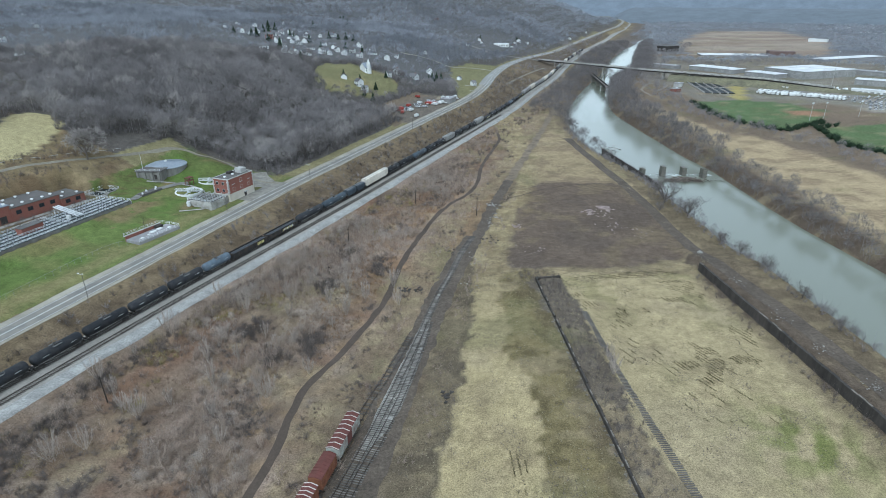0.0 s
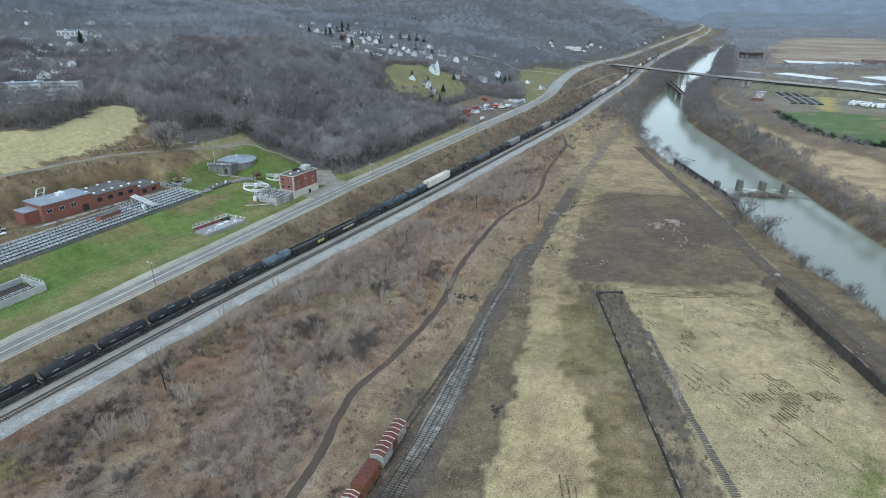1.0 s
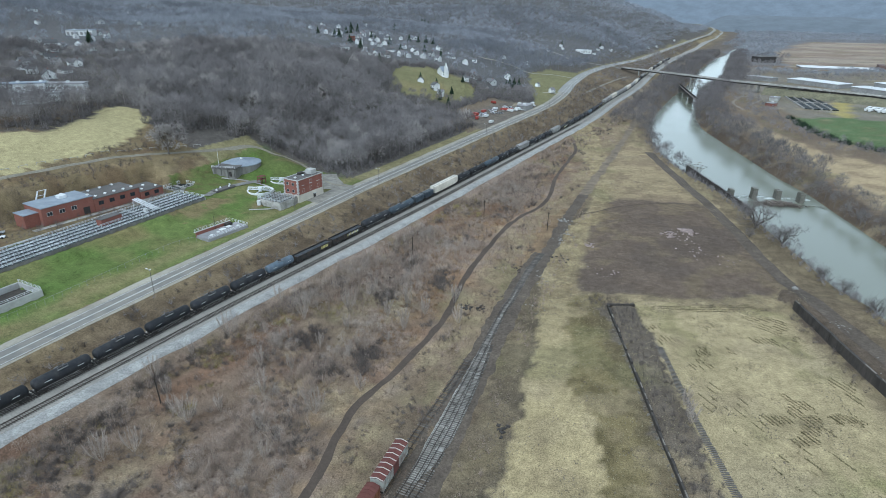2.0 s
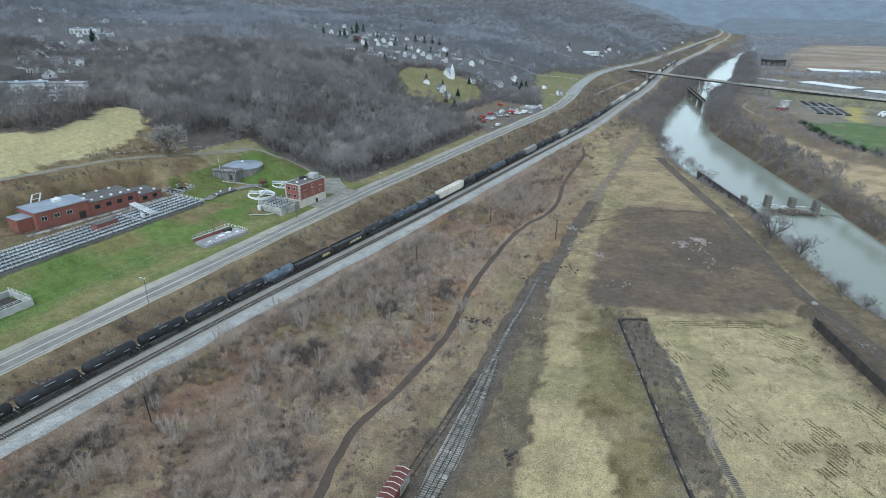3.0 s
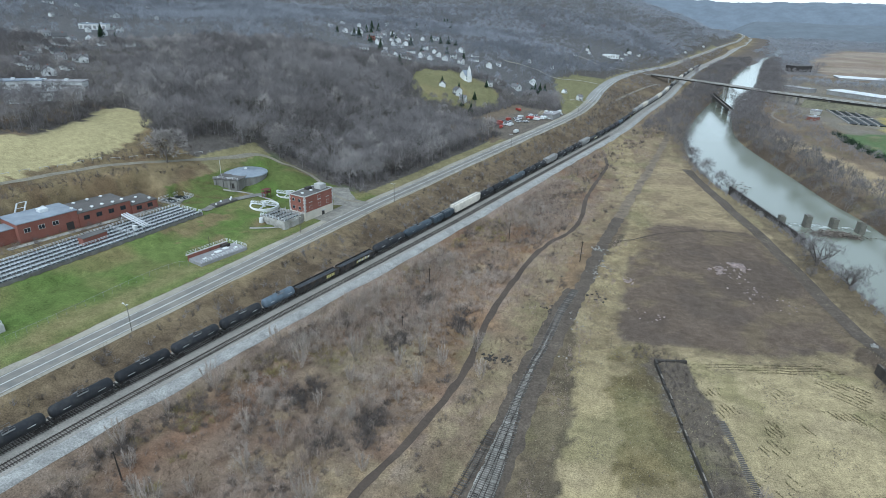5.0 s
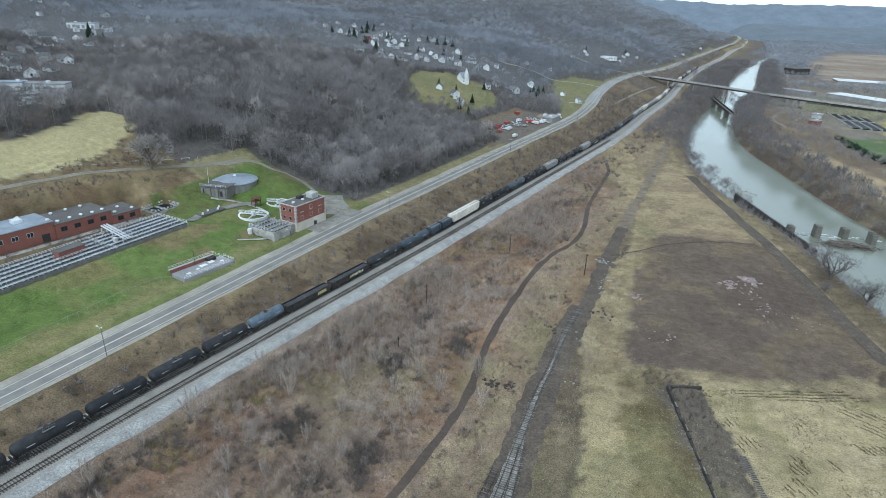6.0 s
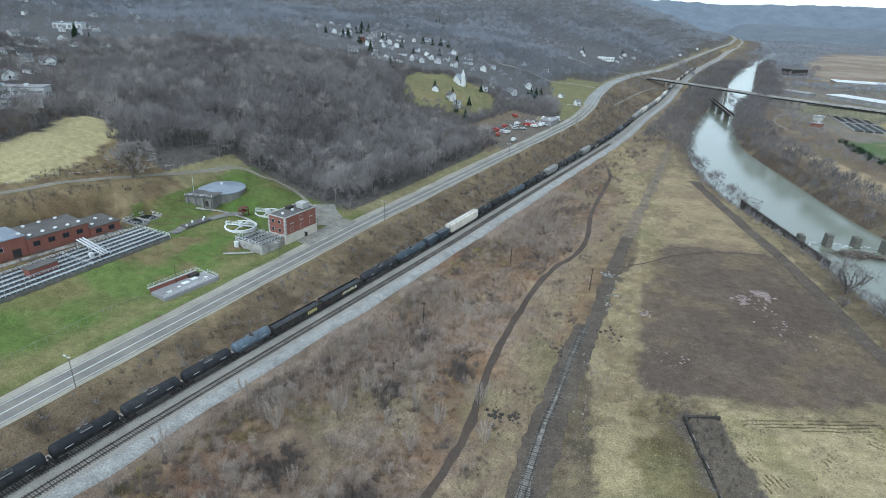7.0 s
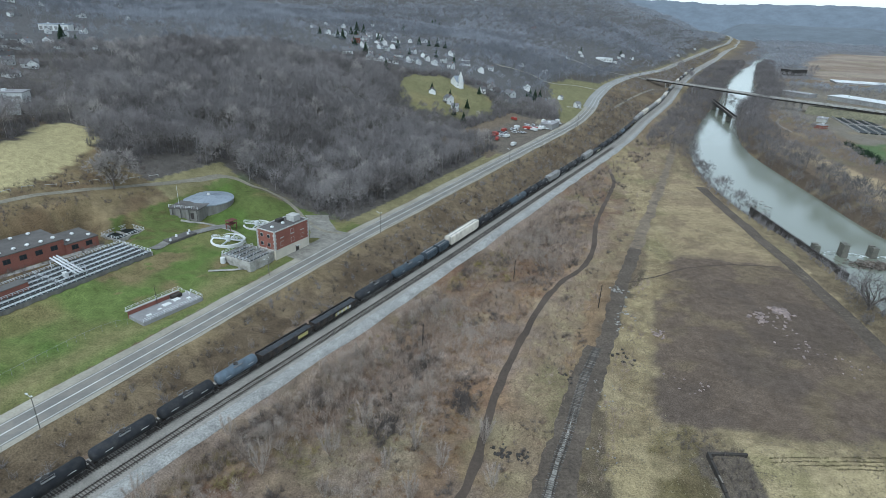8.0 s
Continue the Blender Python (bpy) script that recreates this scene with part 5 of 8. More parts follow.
    edge = inner & ~(woods(pe[:, 0] + 9, pe[:, 1] - 9) & woods(pe[:, 0] - 2, pe[:, 1] - 13) & woods(pe[:, 0] + 13, pe[:, 1]))
    q = pe[edge & (re_.rand(len(pe)) < 0.85)]
    tall = 2.0 + 3.0 * re_.rand(len(q))
    scatter("understory", [shrub_form(s, 70, 0.5, 0.035) for s in range(90, 96)], q, tall, tall * 0.9, M_TWIG_BROWN, "brown understory brush along the forest edge", "brush", 109)
    # brush on the bank between railway and road, and along the walls
    p, r = jittered(-170, 200, 60, 760, 2.0, 100)
    x, y = p[:, 0], p[:, 1]
    v, _ = beside(RAIL_S, x, y)
    u, ry = beside(ROAD_S, x, y)
    bank = (v > 10.5) & (u < -9) & wedge(x, y)
    q = p[bank & (r.rand(len(p)) < 0.42 + 0.3 * ripple(x, y, 13, 47))]
    tall = 0.9 + 2.0 * r.rand(len(q)) ** 2
    dull = r.rand(len(q)) < 0.55
    scatter("bank_brush", forms, q[dull], tall[dull], tall[dull], M_TWIG_DARK, "low dark brown brush on the railway bank", "brush", 101)
    scatter("bank_brush", forms, q[~dull], tall[~dull] * 0.9, tall[~dull], M_TWIG, "grey-brown leafless brush on the railway bank", "brush", 111)
    lw = 33.9 + (192 - y) * 0.0702
    strip = (x > lw + 1) & (x < lw + 9.5) & (y < 196) & (y > 70)
    foot = (x > wall_right_x(y) - 5) & (x < wall_right_x(y) - 0.6) & (y < 196) & (y > 70)
    end = (np.hypot(x - 34, y - 196) < 6)
    q = p[(strip & (r.rand(len(p)) < np.where(y > 96, 0.85, 0.4))) | (foot & (r.rand(len(p)) < 0.6)) | end]
    tall = 0.8 + 1.5 * r.rand(len(q)) ** 1.5
    scatter("wall_brush", forms, q, tall, tall * 0.9, M_BRUSH, "dull brown brush along the old concrete walls", "brush", 102)
    left, _ = beside(BANK_LS, x, y)
    p2, r2 = jittered(95, 136, 90, 480, 2.4, 103)
    left, _ = beside(BANK_LS, p2[:, 0], p2[:, 1])
    q = p2[(left > -1.5) & (left < 12) & (r2.rand(len(p2)) < 0.75)]
    tall = 1.0 + 3.0 * r2.rand(len(q)) ** 2
    scatter("bank_brush", forms, q, tall, tall * 0.8, M_TWIG, "leafless brush along the river bank", "brush", 104)
    q = p2[(left > -1) & (left < 7) & (p2[:, 1] < 330) & (r2.rand(len(p2)) < 0.2)]
    tall = 3.0 + 3.5 * r2.rand(len(q))
    scatter("bank_saplings", [wood_tree(s, 130, 9, 0.085) for s in range(150, 155)], q, tall, tall * 0.9, M_TWIG, "grey leafless saplings leaning over the river", "saplings", 112)
    p3, r3 = jittered(-260, -100, 130, 330, 1.7, 105)
    u, ry = beside(ROAD_S, p3[:, 0], p3[:, 1])
    q = p3[(u > 58) & (u < 112) & (ry < 275) & ~((ry > 228) & (u < 78)) & (r3.rand(len(p3)) < 0.35 + 0.5 * (patchy(p3[:, 0], p3[:, 1], 12, 79, 3) > 0)) & ~within_polygon(UPPER_FIELD, p3[:, 0], p3[:, 1])
           & (np.abs(beside(GRAVEL_UP, p3[:, 0], p3[:, 1])[0]) > 3)]
    tall = 0.7 + 1.6 * r3.rand(len(q)) ** 2
    scatter("hill_brush", forms, q, tall, tall, M_BRUSH, "brown brush on the slope above the works", "brush", 106)


plant_scrub()


def grown_tree(seed, tall, spread=0.42, levels=4, twig=M_TWIG, name="bare_tree", label="large leafless tree with a wide spreading crown", full=6, trunk=0.2, twig_width=0.055, first=5):
    """A single tree with trunk, limbs and fine twigs."""
    r = np.random.RandomState(seed)
    woody, fine = [], []

    def tube(a, b, r0, r1):
        d = (b - a) / np.linalg.norm(b - a)
        s = np.cross(d, (0.3, 0.9, 0.2))
        s /= np.linalg.norm(s)
        q = np.cross(d, s)
        k = np.arange(5) * 1.2566
        ring = np.cos(k)[:, None] * s + np.sin(k)[:, None] * q
        V = np.concatenate([a + ring * r0, b + ring * r1])
        T = [t for i in range(5) for t in ((i, (i + 1) % 5, 5 + (i + 1) % 5), (i, 5 + (i + 1) % 5, 5 + i))]
        woody.append((V, np.array(T)))

    def grow(a, d, length, radius, level):
        b = a + d * length
        if level >= levels:
            n = full
            p0 = np.repeat(a[None], n, 0) + d * length * r.rand(n)[:, None]
            e = d + r.normal(0, 0.55, (n, 3))
            e[:, 2] += 0.15
            p1 = p0 + e / np.linalg.norm(e, axis=1)[:, None] * (length * (0.5 + 0.6 * r.rand(n)))[:, None]
            fine.append(blades(p0, p1, np.full(n, twig_width), r))
            return
        tube(a, b, radius, radius * 0.62)
        n = first if level == 0 else 3
        for k in range(n):
            e = d * (0.75 if level else 0.8) + r.normal(0, spread + 0.1 * level, 3)
            e[2] += 0.2
            e /= np.linalg.norm(e)
            start = a + (b - a) * (1.0 if k == 0 else 0.55 + 0.45 * r.rand())
            grow(start, e, tall * (0.2 + 0.08 * r.rand()) if level == 0 else length * (0.66 + 0.18 * r.rand()), radius * 0.55, level + 1)

    grow(np.zeros(3), np.array([0.02, 0.02, 1.0]), tall * trunk, tall * 0.022, 0)
    top = thing(name, Matrix(), label, "tree")
    ob = new("trunk", tri_mesh("trunk", *join(woody), M_BARK))
    ob.parent = top
    ob = new("crown", tri_mesh("crown", *join(fine), twig))
    ob.parent = top
    return top


def on_ground(x, y, turn=0.0, sink=0.05):
    return pose(x, y, ground_z(x, y) - sink, 0, 0, turn)


big = grown_tree(3, 19, 0.5, 5, M_PALE_CROWN, full=20, trunk=0.22, twig_width=0.09, first=6)
big.matrix_basis = on_ground(-177, 275)
tagged(big, "large round-crowned leafless tree beside the gravel lane")
for k, (x, y, h, lab) in enumerate([(114, 283, 23, "dark spreading leafless tree on the river bank"), (118, 262, 16, "dark spreading leafless tree on the river bank"),
                                    (107, 270, 7, "small leafless tree on the river bank"), (121, 214, 9, "small leafless tree on the river bank"),
                                    (122.5, 196, 9, "small leafless tree on the river bank"), (122, 172, 8, "small leafless tree on the river bank"),
                                    (121, 150, 8, "small leafless tree on the river bank"), (119.5, 228, 9, "small leafless tree on the river bank")]):
    t = grown_tree(10 + k, h, 0.55, 5 if h > 10 else 4, M_TWIG_BROWN, full=5, trunk=0.09, twig_width=0.05, first=8)
    t.matrix_basis = on_ground(x, y, 40 * k)
    tagged(t, lab, group="trees along the river")
for k, (x, y, h) in enumerate([(-84.6, 335, 19), (-103, 320, 16), (-146, 331, 17), (-164, 326, 15), (-92, 328, 13), (-79, 405, 17)]):
    t = grown_tree(30 + k, h, 0.5, 5, M_PALE_CROWN, full=12, twig_width=0.08)
    t.matrix_basis = on_ground(x, y, 25 * k)
    tagged(t, "tall pale leafless tree at the forest edge", group="pale trees at the forest edge")


def fan_tree(seed, tall, stems=8, lean=0.3):
    """A many-stemmed pale young tree that fans out from its foot."""
    r = np.random.RandomState(seed)
    top = thing("young_tree", Matrix(), "pale many-stemmed leafless young tree in the scrub", "tree", "young trees in the scrub")
    for k in range(stems):
        a = 6.283 * (k + r.rand()) / stems
        out = lean * tall * (0.25 + 0.75 * r.rand())
        foot = np.array((0.25 * math.cos(a), 0.25 * math.sin(a), -0.1))
        tip = np.array((out * math.cos(a), out * math.sin(a), tall * (0.75 + 0.25 * r.rand())))
        bend = (foot + tip) / 2 + r.normal(0, 0.05 * tall, 3) * (1, 1, 0)
        rows = [(foot, bend, 0.035), (bend, tip, 0.018)]
        stem = bars("stem", rows, M_PALE_TWIG, top, sides=3)
        n = 110
        f = 0.25 + 0.75 * r.rand(n)[:, None]
        p0 = np.where(f < 0.5, foot + (bend - foot) * 2 * f, bend + (tip - bend) * (2 * f - 1))
        way = r.normal(0, 0.45, (n, 3)) + np.array((math.cos(a) * 0.35, math.sin(a) * 0.35, 0.85))
        way *= (0.07 + 0.10 * r.rand(n))[:, None] * tall / np.linalg.norm(way, axis=1)[:, None]
        ob = new("twig_spray", tri_mesh("twig_spray", *blades(p0, p0 + way, 0.05 + 0.03 * r.rand(n), r), M_PALE_TWIG))
        ob.parent = stem
        ob["kind"] = "stuff"
    return top


YOUNG = [(-51, 163), (-40, 173), (-19, 186), (-54, 175), (-56, 151), (-28, 176), (-60, 138), (-35, 181), (-82, 115), (-77, 113), (-16, 172), (-38, 132),
         (-36, 157), (-67, 167), (-33, 165), (-69, 138), (-71, 118), (-84, 102), (-53, 104), (-49, 186), (-88, 122), (-89, 98), (47, 131), (47.5, 139),
         (-92, 141), (-86, 153), (-95, 128), (-79, 176), (-66, 205), (-58, 214), (-46, 148), (-63, 126), (-58, 113), (-47, 121)]
fans = [fan_tree(50 + k, 6.0 + 0.8 * k, 7 + k, 0.26 + 0.04 * k) for k in range(4)]
for k, (x, y) in enumerate(YOUNG):
    if k < 4:
        fans[k].matrix_basis = on_ground(x, y, 70 * k)
    else:
        copy_thing(fans[(k * 3) % 4], on_ground(x, y, 67 * k) @ Matrix.Scale(0.75 + 0.07 * ((k * 5) % 6), 4))


def fir_tree(seed, tall):
    r = np.random.RandomState(seed)
    top = thing("fir_tree", Matrix(), "dark green conical evergreen tree", "tree", "evergreens on the hillside")
    bm = bmesh.new()
    rod(bm, (0, 0, 0), (0, 0, tall * 0.9), tall * 0.02, tall * 0.006, 6)
    part("trunk", bm, M_BARK, top)
    n = 420
    f = r.rand(n) ** 0.7
    a = r.rand(n) * 6.283
    z = tall * (0.97 - 0.9 * f)
    rad = tall * (0.02 + 0.23 * f)
    p0 = np.column_stack([0.15 * rad * np.cos(a), 0.15 * rad * np.sin(a), z + 0.05 * tall])
    p1 = np.column_stack([rad * np.cos(a), rad * np.sin(a), z - 0.02 * tall])
    ob = new("crown", tri_mesh("crown", *blades(p0, p1, np.full(n, tall * 0.06), r), M_FIR))
    ob.parent = top
    return top


FIRS = [(-72, 516, 8), (-64, 512, 9), (-96, 555, 7), (-180, 655, 13), (-176, 640, 12), (-232, 745, 14), (-240, 752, 12), (-222, 760, 13), (-205, 800, 12),
        (-160, 830, 12), (-150, 845, 11), (-140, 850, 13), (-128, 838, 11), (-268, 770, 10), (-400, 540, 9), (140, 1215, 10), (-60, 590, 8), (-205, 705, 9),
        (-190, 760, 11), (-145, 700, 8), (-137, 565, 13), (-65, 543, 9), (-80, 549, 8), (-270, 928, 16), (-262, 936, 14), (-214, 1280, 18), (-222, 1290, 16), (-205, 1272, 15),
        (-244, 1124, 15), (-430, 560, 14), (-424, 552, 11), (-11, 672, 10), (-16, 664, 11), (-19, 643, 10), (-6, 680, 9), (-12, 655, 9), (-236, 812, 12), (-252, 842, 13), (-212, 722, 10), (-168, 745, 12), (-120, 720, 10), (-98, 702, 9), (62, 1120, 11)]
first = fir_tree(1, 10)
first.matrix_basis = on_ground(-72, 516)
for k, (x, y, h) in enumerate(FIRS[1:]):
    copy_thing(first, on_ground(x, y, 50 * k) @ Matrix.Diagonal((h / 8, h / 8, h / 12, 1)))


# ---- freight train ----
def bogie(parent, x, gauge=0.76):
    """A two-axle truck under a car: side frames with four wheels."""
    b = part("bogie", boxes((x - 1.15, x + 1.15, -1.02, -0.88, 0.35, 0.75), (x - 1.15, x + 1.15, 0.88, 1.02, 0.35, 0.75),
                            (x - 0.25, x + 0.25, -1.0, 1.0, 0.45, 0.85), bevel=0.03), M_UNDER, parent)
    for dx in (-0.86, 0.86):
        for y in (-gauge, gauge):
            bm = bmesh.new()
            rod(bm, (x + dx, y - 0.07, 0.46), (x + dx, y + 0.07, 0.46), 0.46, sides=12)
            part("wheel", bm, M_UNDER, b)


def car_base(name, length, label, category="freight car", group="cars of the freight train"):
    top = thing(name, Matrix(), label, category, group)
    part("sill", boxes((-length / 2 + 0.5, length / 2 - 0.5, -0.25, 0.25, 0.8, 1.1), (-length / 2 + 0.3, -length / 2 + 0.7, -1.4, 1.4, 0.85, 1.15),
                       (length / 2 - 0.7, length / 2 - 0.3, -1.4, 1.4, 0.85, 1.15)), M_UNDER, top)
    part("coupler", boxes((-length / 2 - 0.15, -length / 2 + 0.5, -0.12, 0.12, 0.82, 1.05)), M_UNDER, top)
    part("coupler", boxes((length / 2 - 0.5, length / 2 + 0.15, -0.12, 0.12, 0.82, 1.05)), M_UNDER, top)
    bogie(top, -length / 2 + 2.2)
    bogie(top, length / 2 - 2.2)
    return top


def tank_car(length, paint, label):
    top = car_base("tank_car", length, label, "tank car")
    half, r, zc = length / 2 - 0.5, 1.55, 2.7
    rings = [(-half, 0.05), (-half + 0.18, 0.6), (-half + 0.5, 0.88), (-half + 0.95, 1.0), (-half * 0.34, 1.0), (half * 0.34, 1.0),
             (half - 0.95, 1.0), (half - 0.5, 0.88), (half - 0.18, 0.6), (half, 0.05)]
    n = 20
    V = [(x, r * f * math.cos(6.2832 * k / n), zc + r * f * math.sin(6.2832 * k / n)) for x, f in rings for k in range(n)]
    F = [(i * n + k, i * n + (k + 1) % n, (i + 1) * n + (k + 1) % n, (i + 1) * n + k) for i in range(len(rings) - 1) for k in range(n)]
    tank = new("tank", mesh_of("tank", V, F, paint, True))
    tank.parent = top
    bm = bmesh.new()
    rod(bm, (0, 0, 4.05), (0, 0, 4.55), 0.62, 0.58, 14)
    part("manway", bm, M_UNDER, tank, "dark steel manway dome")
    part("walkway", boxes((-1.3, 1.3, -1.15, -0.62, 4.02, 4.08), (-1.3, 1.3, 0.62, 1.15, 4.02, 4.08)), M_CAR_RAIL, tank, "pale steel walkway grating")
    for y in (-1.15, 1.15):
        bm = bmesh.new()
        for a, b in (((-1.3, y, 4.08), (-1.3, y, 4.9)), ((1.3, y, 4.08), (1.3, y, 4.9)), ((-1.3, y, 4.9), (1.3, y, 4.9)), ((0, y, 4.08), (0, y, 4.9))):
            rod(bm, a, b, 0.045, sides=5)
        part("handrail", bm, M_CAR_RAIL, tank, "pale steel handrail")
    for x in (-half + 1.4, half - 1.4):
        part("saddle", boxes((x - 0.5, x + 0.5, -1.2, 1.2, 1.05, 1.75)), M_UNDER, top)
    for s in (-1, 1):
        bm = bmesh.new()
        rod(bm, (-half + 0.8, s * 1.42, 1.55), (half - 0.8, s * 1.42, 1.55), 0.035, sides=5)
        for k in range(-2, 3):
            rod(bm, (k * half * 0.4, s * 1.42, 1.2), (k * half * 0.4, s * 1.42, 1.95), 0.035, sides=4)
        part("side_rail", bm, M_CAR_RAIL, top)
        part("stencil", boxes((s * half * 0.55 - 0.9, s * half * 0.55 + 0.9, -1.53, -1.50, 2.75, 2.95)), M_WHITE, tank, "white stencilled marking")
    bm = bmesh.new()
    for y in (-1.3, -0.95):
        rod(bm, (-0.2 + y * 0, y, 1.2), (-0.2, y * 0.75, 4.1), 0.04, sides=4)
    part("ladder", bm, M_CAR_RAIL, top)
    return top


def hopper_car(length, tall, paint, label, ribs=14, category="hopper car"):
    top = car_base("covered_hopper", length, label, category)
    h, w = length / 2 - 0.6, 1.52
    V = [(-h, -w, 1.9), (h, -w, 1.9), (h, w, 1.9), (-h, w, 1.9), (-h, -w, tall - 0.35), (h, -w, tall - 0.35), (h, w, tall - 0.35), (-h, w, tall - 0.35),
         (-h + 0.1, -0.85, tall), (h - 0.1, -0.85, tall), (h - 0.1, 0.85, tall), (-h + 0.1, 0.85, tall),
         (-h + 1.6, -w * 0.8, 1.1), (h - 1.6, -w * 0.8, 1.1), (h - 1.6, w * 0.8, 1.1), (-h + 1.6, w * 0.8, 1.1)]
    F = [(0, 1, 5, 4), (1, 2, 6, 5), (2, 3, 7, 6), (3, 0, 4, 7), (4, 5, 9, 8), (5, 6, 10, 9), (6, 7, 11, 10), (7, 4, 8, 11), (8, 9, 10, 11),
         (0, 12, 13, 1), (1, 13, 14, 2), (2, 14, 15, 3), (3, 15, 12, 0), (12, 15, 14, 13)]
    body = new("body", mesh_of("body", V, F, paint))
    body.parent = top
    for s in (-1, 1):
        bm = bmesh.new()
        for k in range(ribs + 1):
            x = -h + 0.15 + (2 * h - 0.3) * k / ribs
            box(bm, x - 0.06, x + 0.06, min(s * w, s * (w + 0.09)), max(s * w, s * (w + 0.09)), 1.9, tall - 0.35)
        part("side_ribs", bm, paint, body)["kind"] = "stuff"
    for k in range(5):
        x = (k - 2) * h * 0.38
        part("roof_hatch", boxes((x - h * 0.16, x + h * 0.16, -0.32, 0.32, tall, tall + 0.12), bevel=0.03), paint, body)
    for y in (-0.78, 0.78):
        part("roof_walk", boxes((-h + 0.2, h - 0.2, y - 0.16, y + 0.16, tall + 0.02, tall + 0.08)), M_GREY_CAR, body, "grey roof walkway")
    bm = bmesh.new()
    for s in (-1, 1):
        for y in (-0.35, 0.35):
            rod(bm, (s * (h + 0.12), y - 1.0, 1.2), (s * (h + 0.12), y - 1.0, tall), 0.035, sides=4)
        for k in range(8):
            z = 1.5 + k * (tall - 1.8) / 7
            rod(bm, (s * (h + 0.12), -1.35, z), (s * (h + 0.12), -0.65, z), 0.03, sides=4)
    part("ladder", bm, M_UNDER, top)["kind"] = "stuff"
    return top


def gondola(length, label, marks):
    top = car_base("gondola", length, label, "gondola car")
    h, w, t = length / 2 - 0.5, 1.5, 2.9
    body = part("body", boxes((-h, h, -w, -w + 0.1, 1.1, t), (-h, h, w - 0.1, w, 1.1, t), (-h, -h + 0.1, -w, w, 1.1, t), (h - 0.1, h, -w, w, 1.1, t),
                              (-h, h, -w, w, 1.05, 1.2), (-h - 0.05, h + 0.05, -w - 0.08, -w + 0.12, t - 0.04, t + 0.1),
                              (-h - 0.05, h + 0.05, w - 0.12, w + 0.08, t - 0.04, t + 0.1)), M_GON, top)
    for s in (-1, 1):
        bm = bmesh.new()
        for k in range(13):
            x = -h + 0.3 + (2 * h - 0.6) * k / 12
            box(bm, x - 0.07, x + 0.07, min(s * w, s * (w + 0.12)), max(s * w, s * (w + 0.12)), 1.1, t)
        part("side_ribs", bm, M_GON, body)["kind"] = "stuff"
    r = random.Random(int(length * 10))
    V, F, nx, ny = [], [], 26, 6
    for i in range(nx):
        for j in range(ny):
            V.append((-h + 0.2 + (2 * h - 0.4) * i / (nx - 1), -w + 0.15 + (2 * w - 0.3) * j / (ny - 1),
                      2.35 + 0.55 * math.sin(3.14 * j / (ny - 1)) * (0.6 + 0.4 * math.sin(i * 0.9)) + 0.2 * r.random()))
    F = [(i * ny + j, (i + 1) * ny + j, (i + 1) * ny + j + 1, i * ny + j + 1) for i in range(nx - 1) for j in range(ny - 1)]
    load = new("load", mesh_of("load", V, F, M_LOAD))
    load.parent = top
    if marks:
        for x, wd, z, hg in marks:
            part("painted_mark", boxes((x, x + wd, -w - 0.15, -w - 0.125, z, z + hg)), M_MARK if wd < 0.75 else M_LINE, body, "pale sprayed paint mark")
    return top


M_MARK = surface("yellow_spray_paint", (0.62, 0.55, 0.22), 0.7, grain=0.2, scale=2)
MARKS = [(-1.2 + 0.95 * k, 0.62 + 0.16 * (k % 2), 1.5 + 0.1 * (k % 3), 0.9) for k in range(8)]
MARKS_2 = [(3.5 + 0.85 * k, 0.6, 1.45, 1.1) for k in range(5)]

train_s = np.r_[0, np.cumsum(np.linalg.norm(np.diff(MAIN_TRAIN, axis=0), axis=1))]


def on_train_line(s):
    x, y = np.interp(s, train_s, MAIN_TRAIN[:, 0]), np.interp(s, train_s, MAIN_TRAIN[:, 1])
    x2, y2 = np.interp(s + 5, train_s, MAIN_TRAIN[:, 0]), np.interp(s + 5, train_s, MAIN_TRAIN[:, 1])
    return pose(x, y, ground_z(x, y) + 0.44, 0, 0, math.degrees(math.atan2(y2 - y, x2 - x)))


M_SLATE_CAR = surface("slate_tank_paint", (0.065, 0.085, 0.105), 0.6, grain=0.2, scale=0.8, second=((0.045, 0.05, 0.055), 0.5))
made = {}


def place_car(kind, s, length):
    m = on_train_line(s)
    if kind in made:
        return copy_thing(made[kind], m)
    if kind == "black":
        ob = tank_car(16.2, M_BLACK_CAR, "sooty black tank car coupled in the freight train")
    elif kind == "long":
        ob = tank_car(20.6, M_BLACK_CAR, "long black tank car coupled in the freight train")
    elif kind == "slate":
        ob = tank_car(20.4, M_SLATE_CAR, "long slate-blue tank car coupled in the freight train")
    elif kind == "blue":
        ob = tank_car(14.2, M_BLUE_CAR, "faded blue-grey tank car coupled in the freight train")
    elif kind == "short":
        ob = hopper_car(9.2, 4.2, M_SLATE_CAR, "short slate-grey covered hopper in the freight train", 6)
    elif kind == "cream":
        ob = hopper_car(27.0, 5.3, M_CREAM_CAR, "long cream-white covered hopper with rust stains", 22)
    elif kind == "grey":
        ob = hopper_car(19.0, 4.7, M_GREY_CAR, "light grey covered hopper in the freight train", 14)
    elif kind == "gon_a":
        ob = gondola(21.0, "loaded sooty gondola with yellow sprayed marks", MARKS_2)
    else:
        ob = gondola(21.0, "loaded sooty gondola with white sprayed marks", MARKS)
    ob.matrix_basis = m
    made[kind] = ob
    return ob


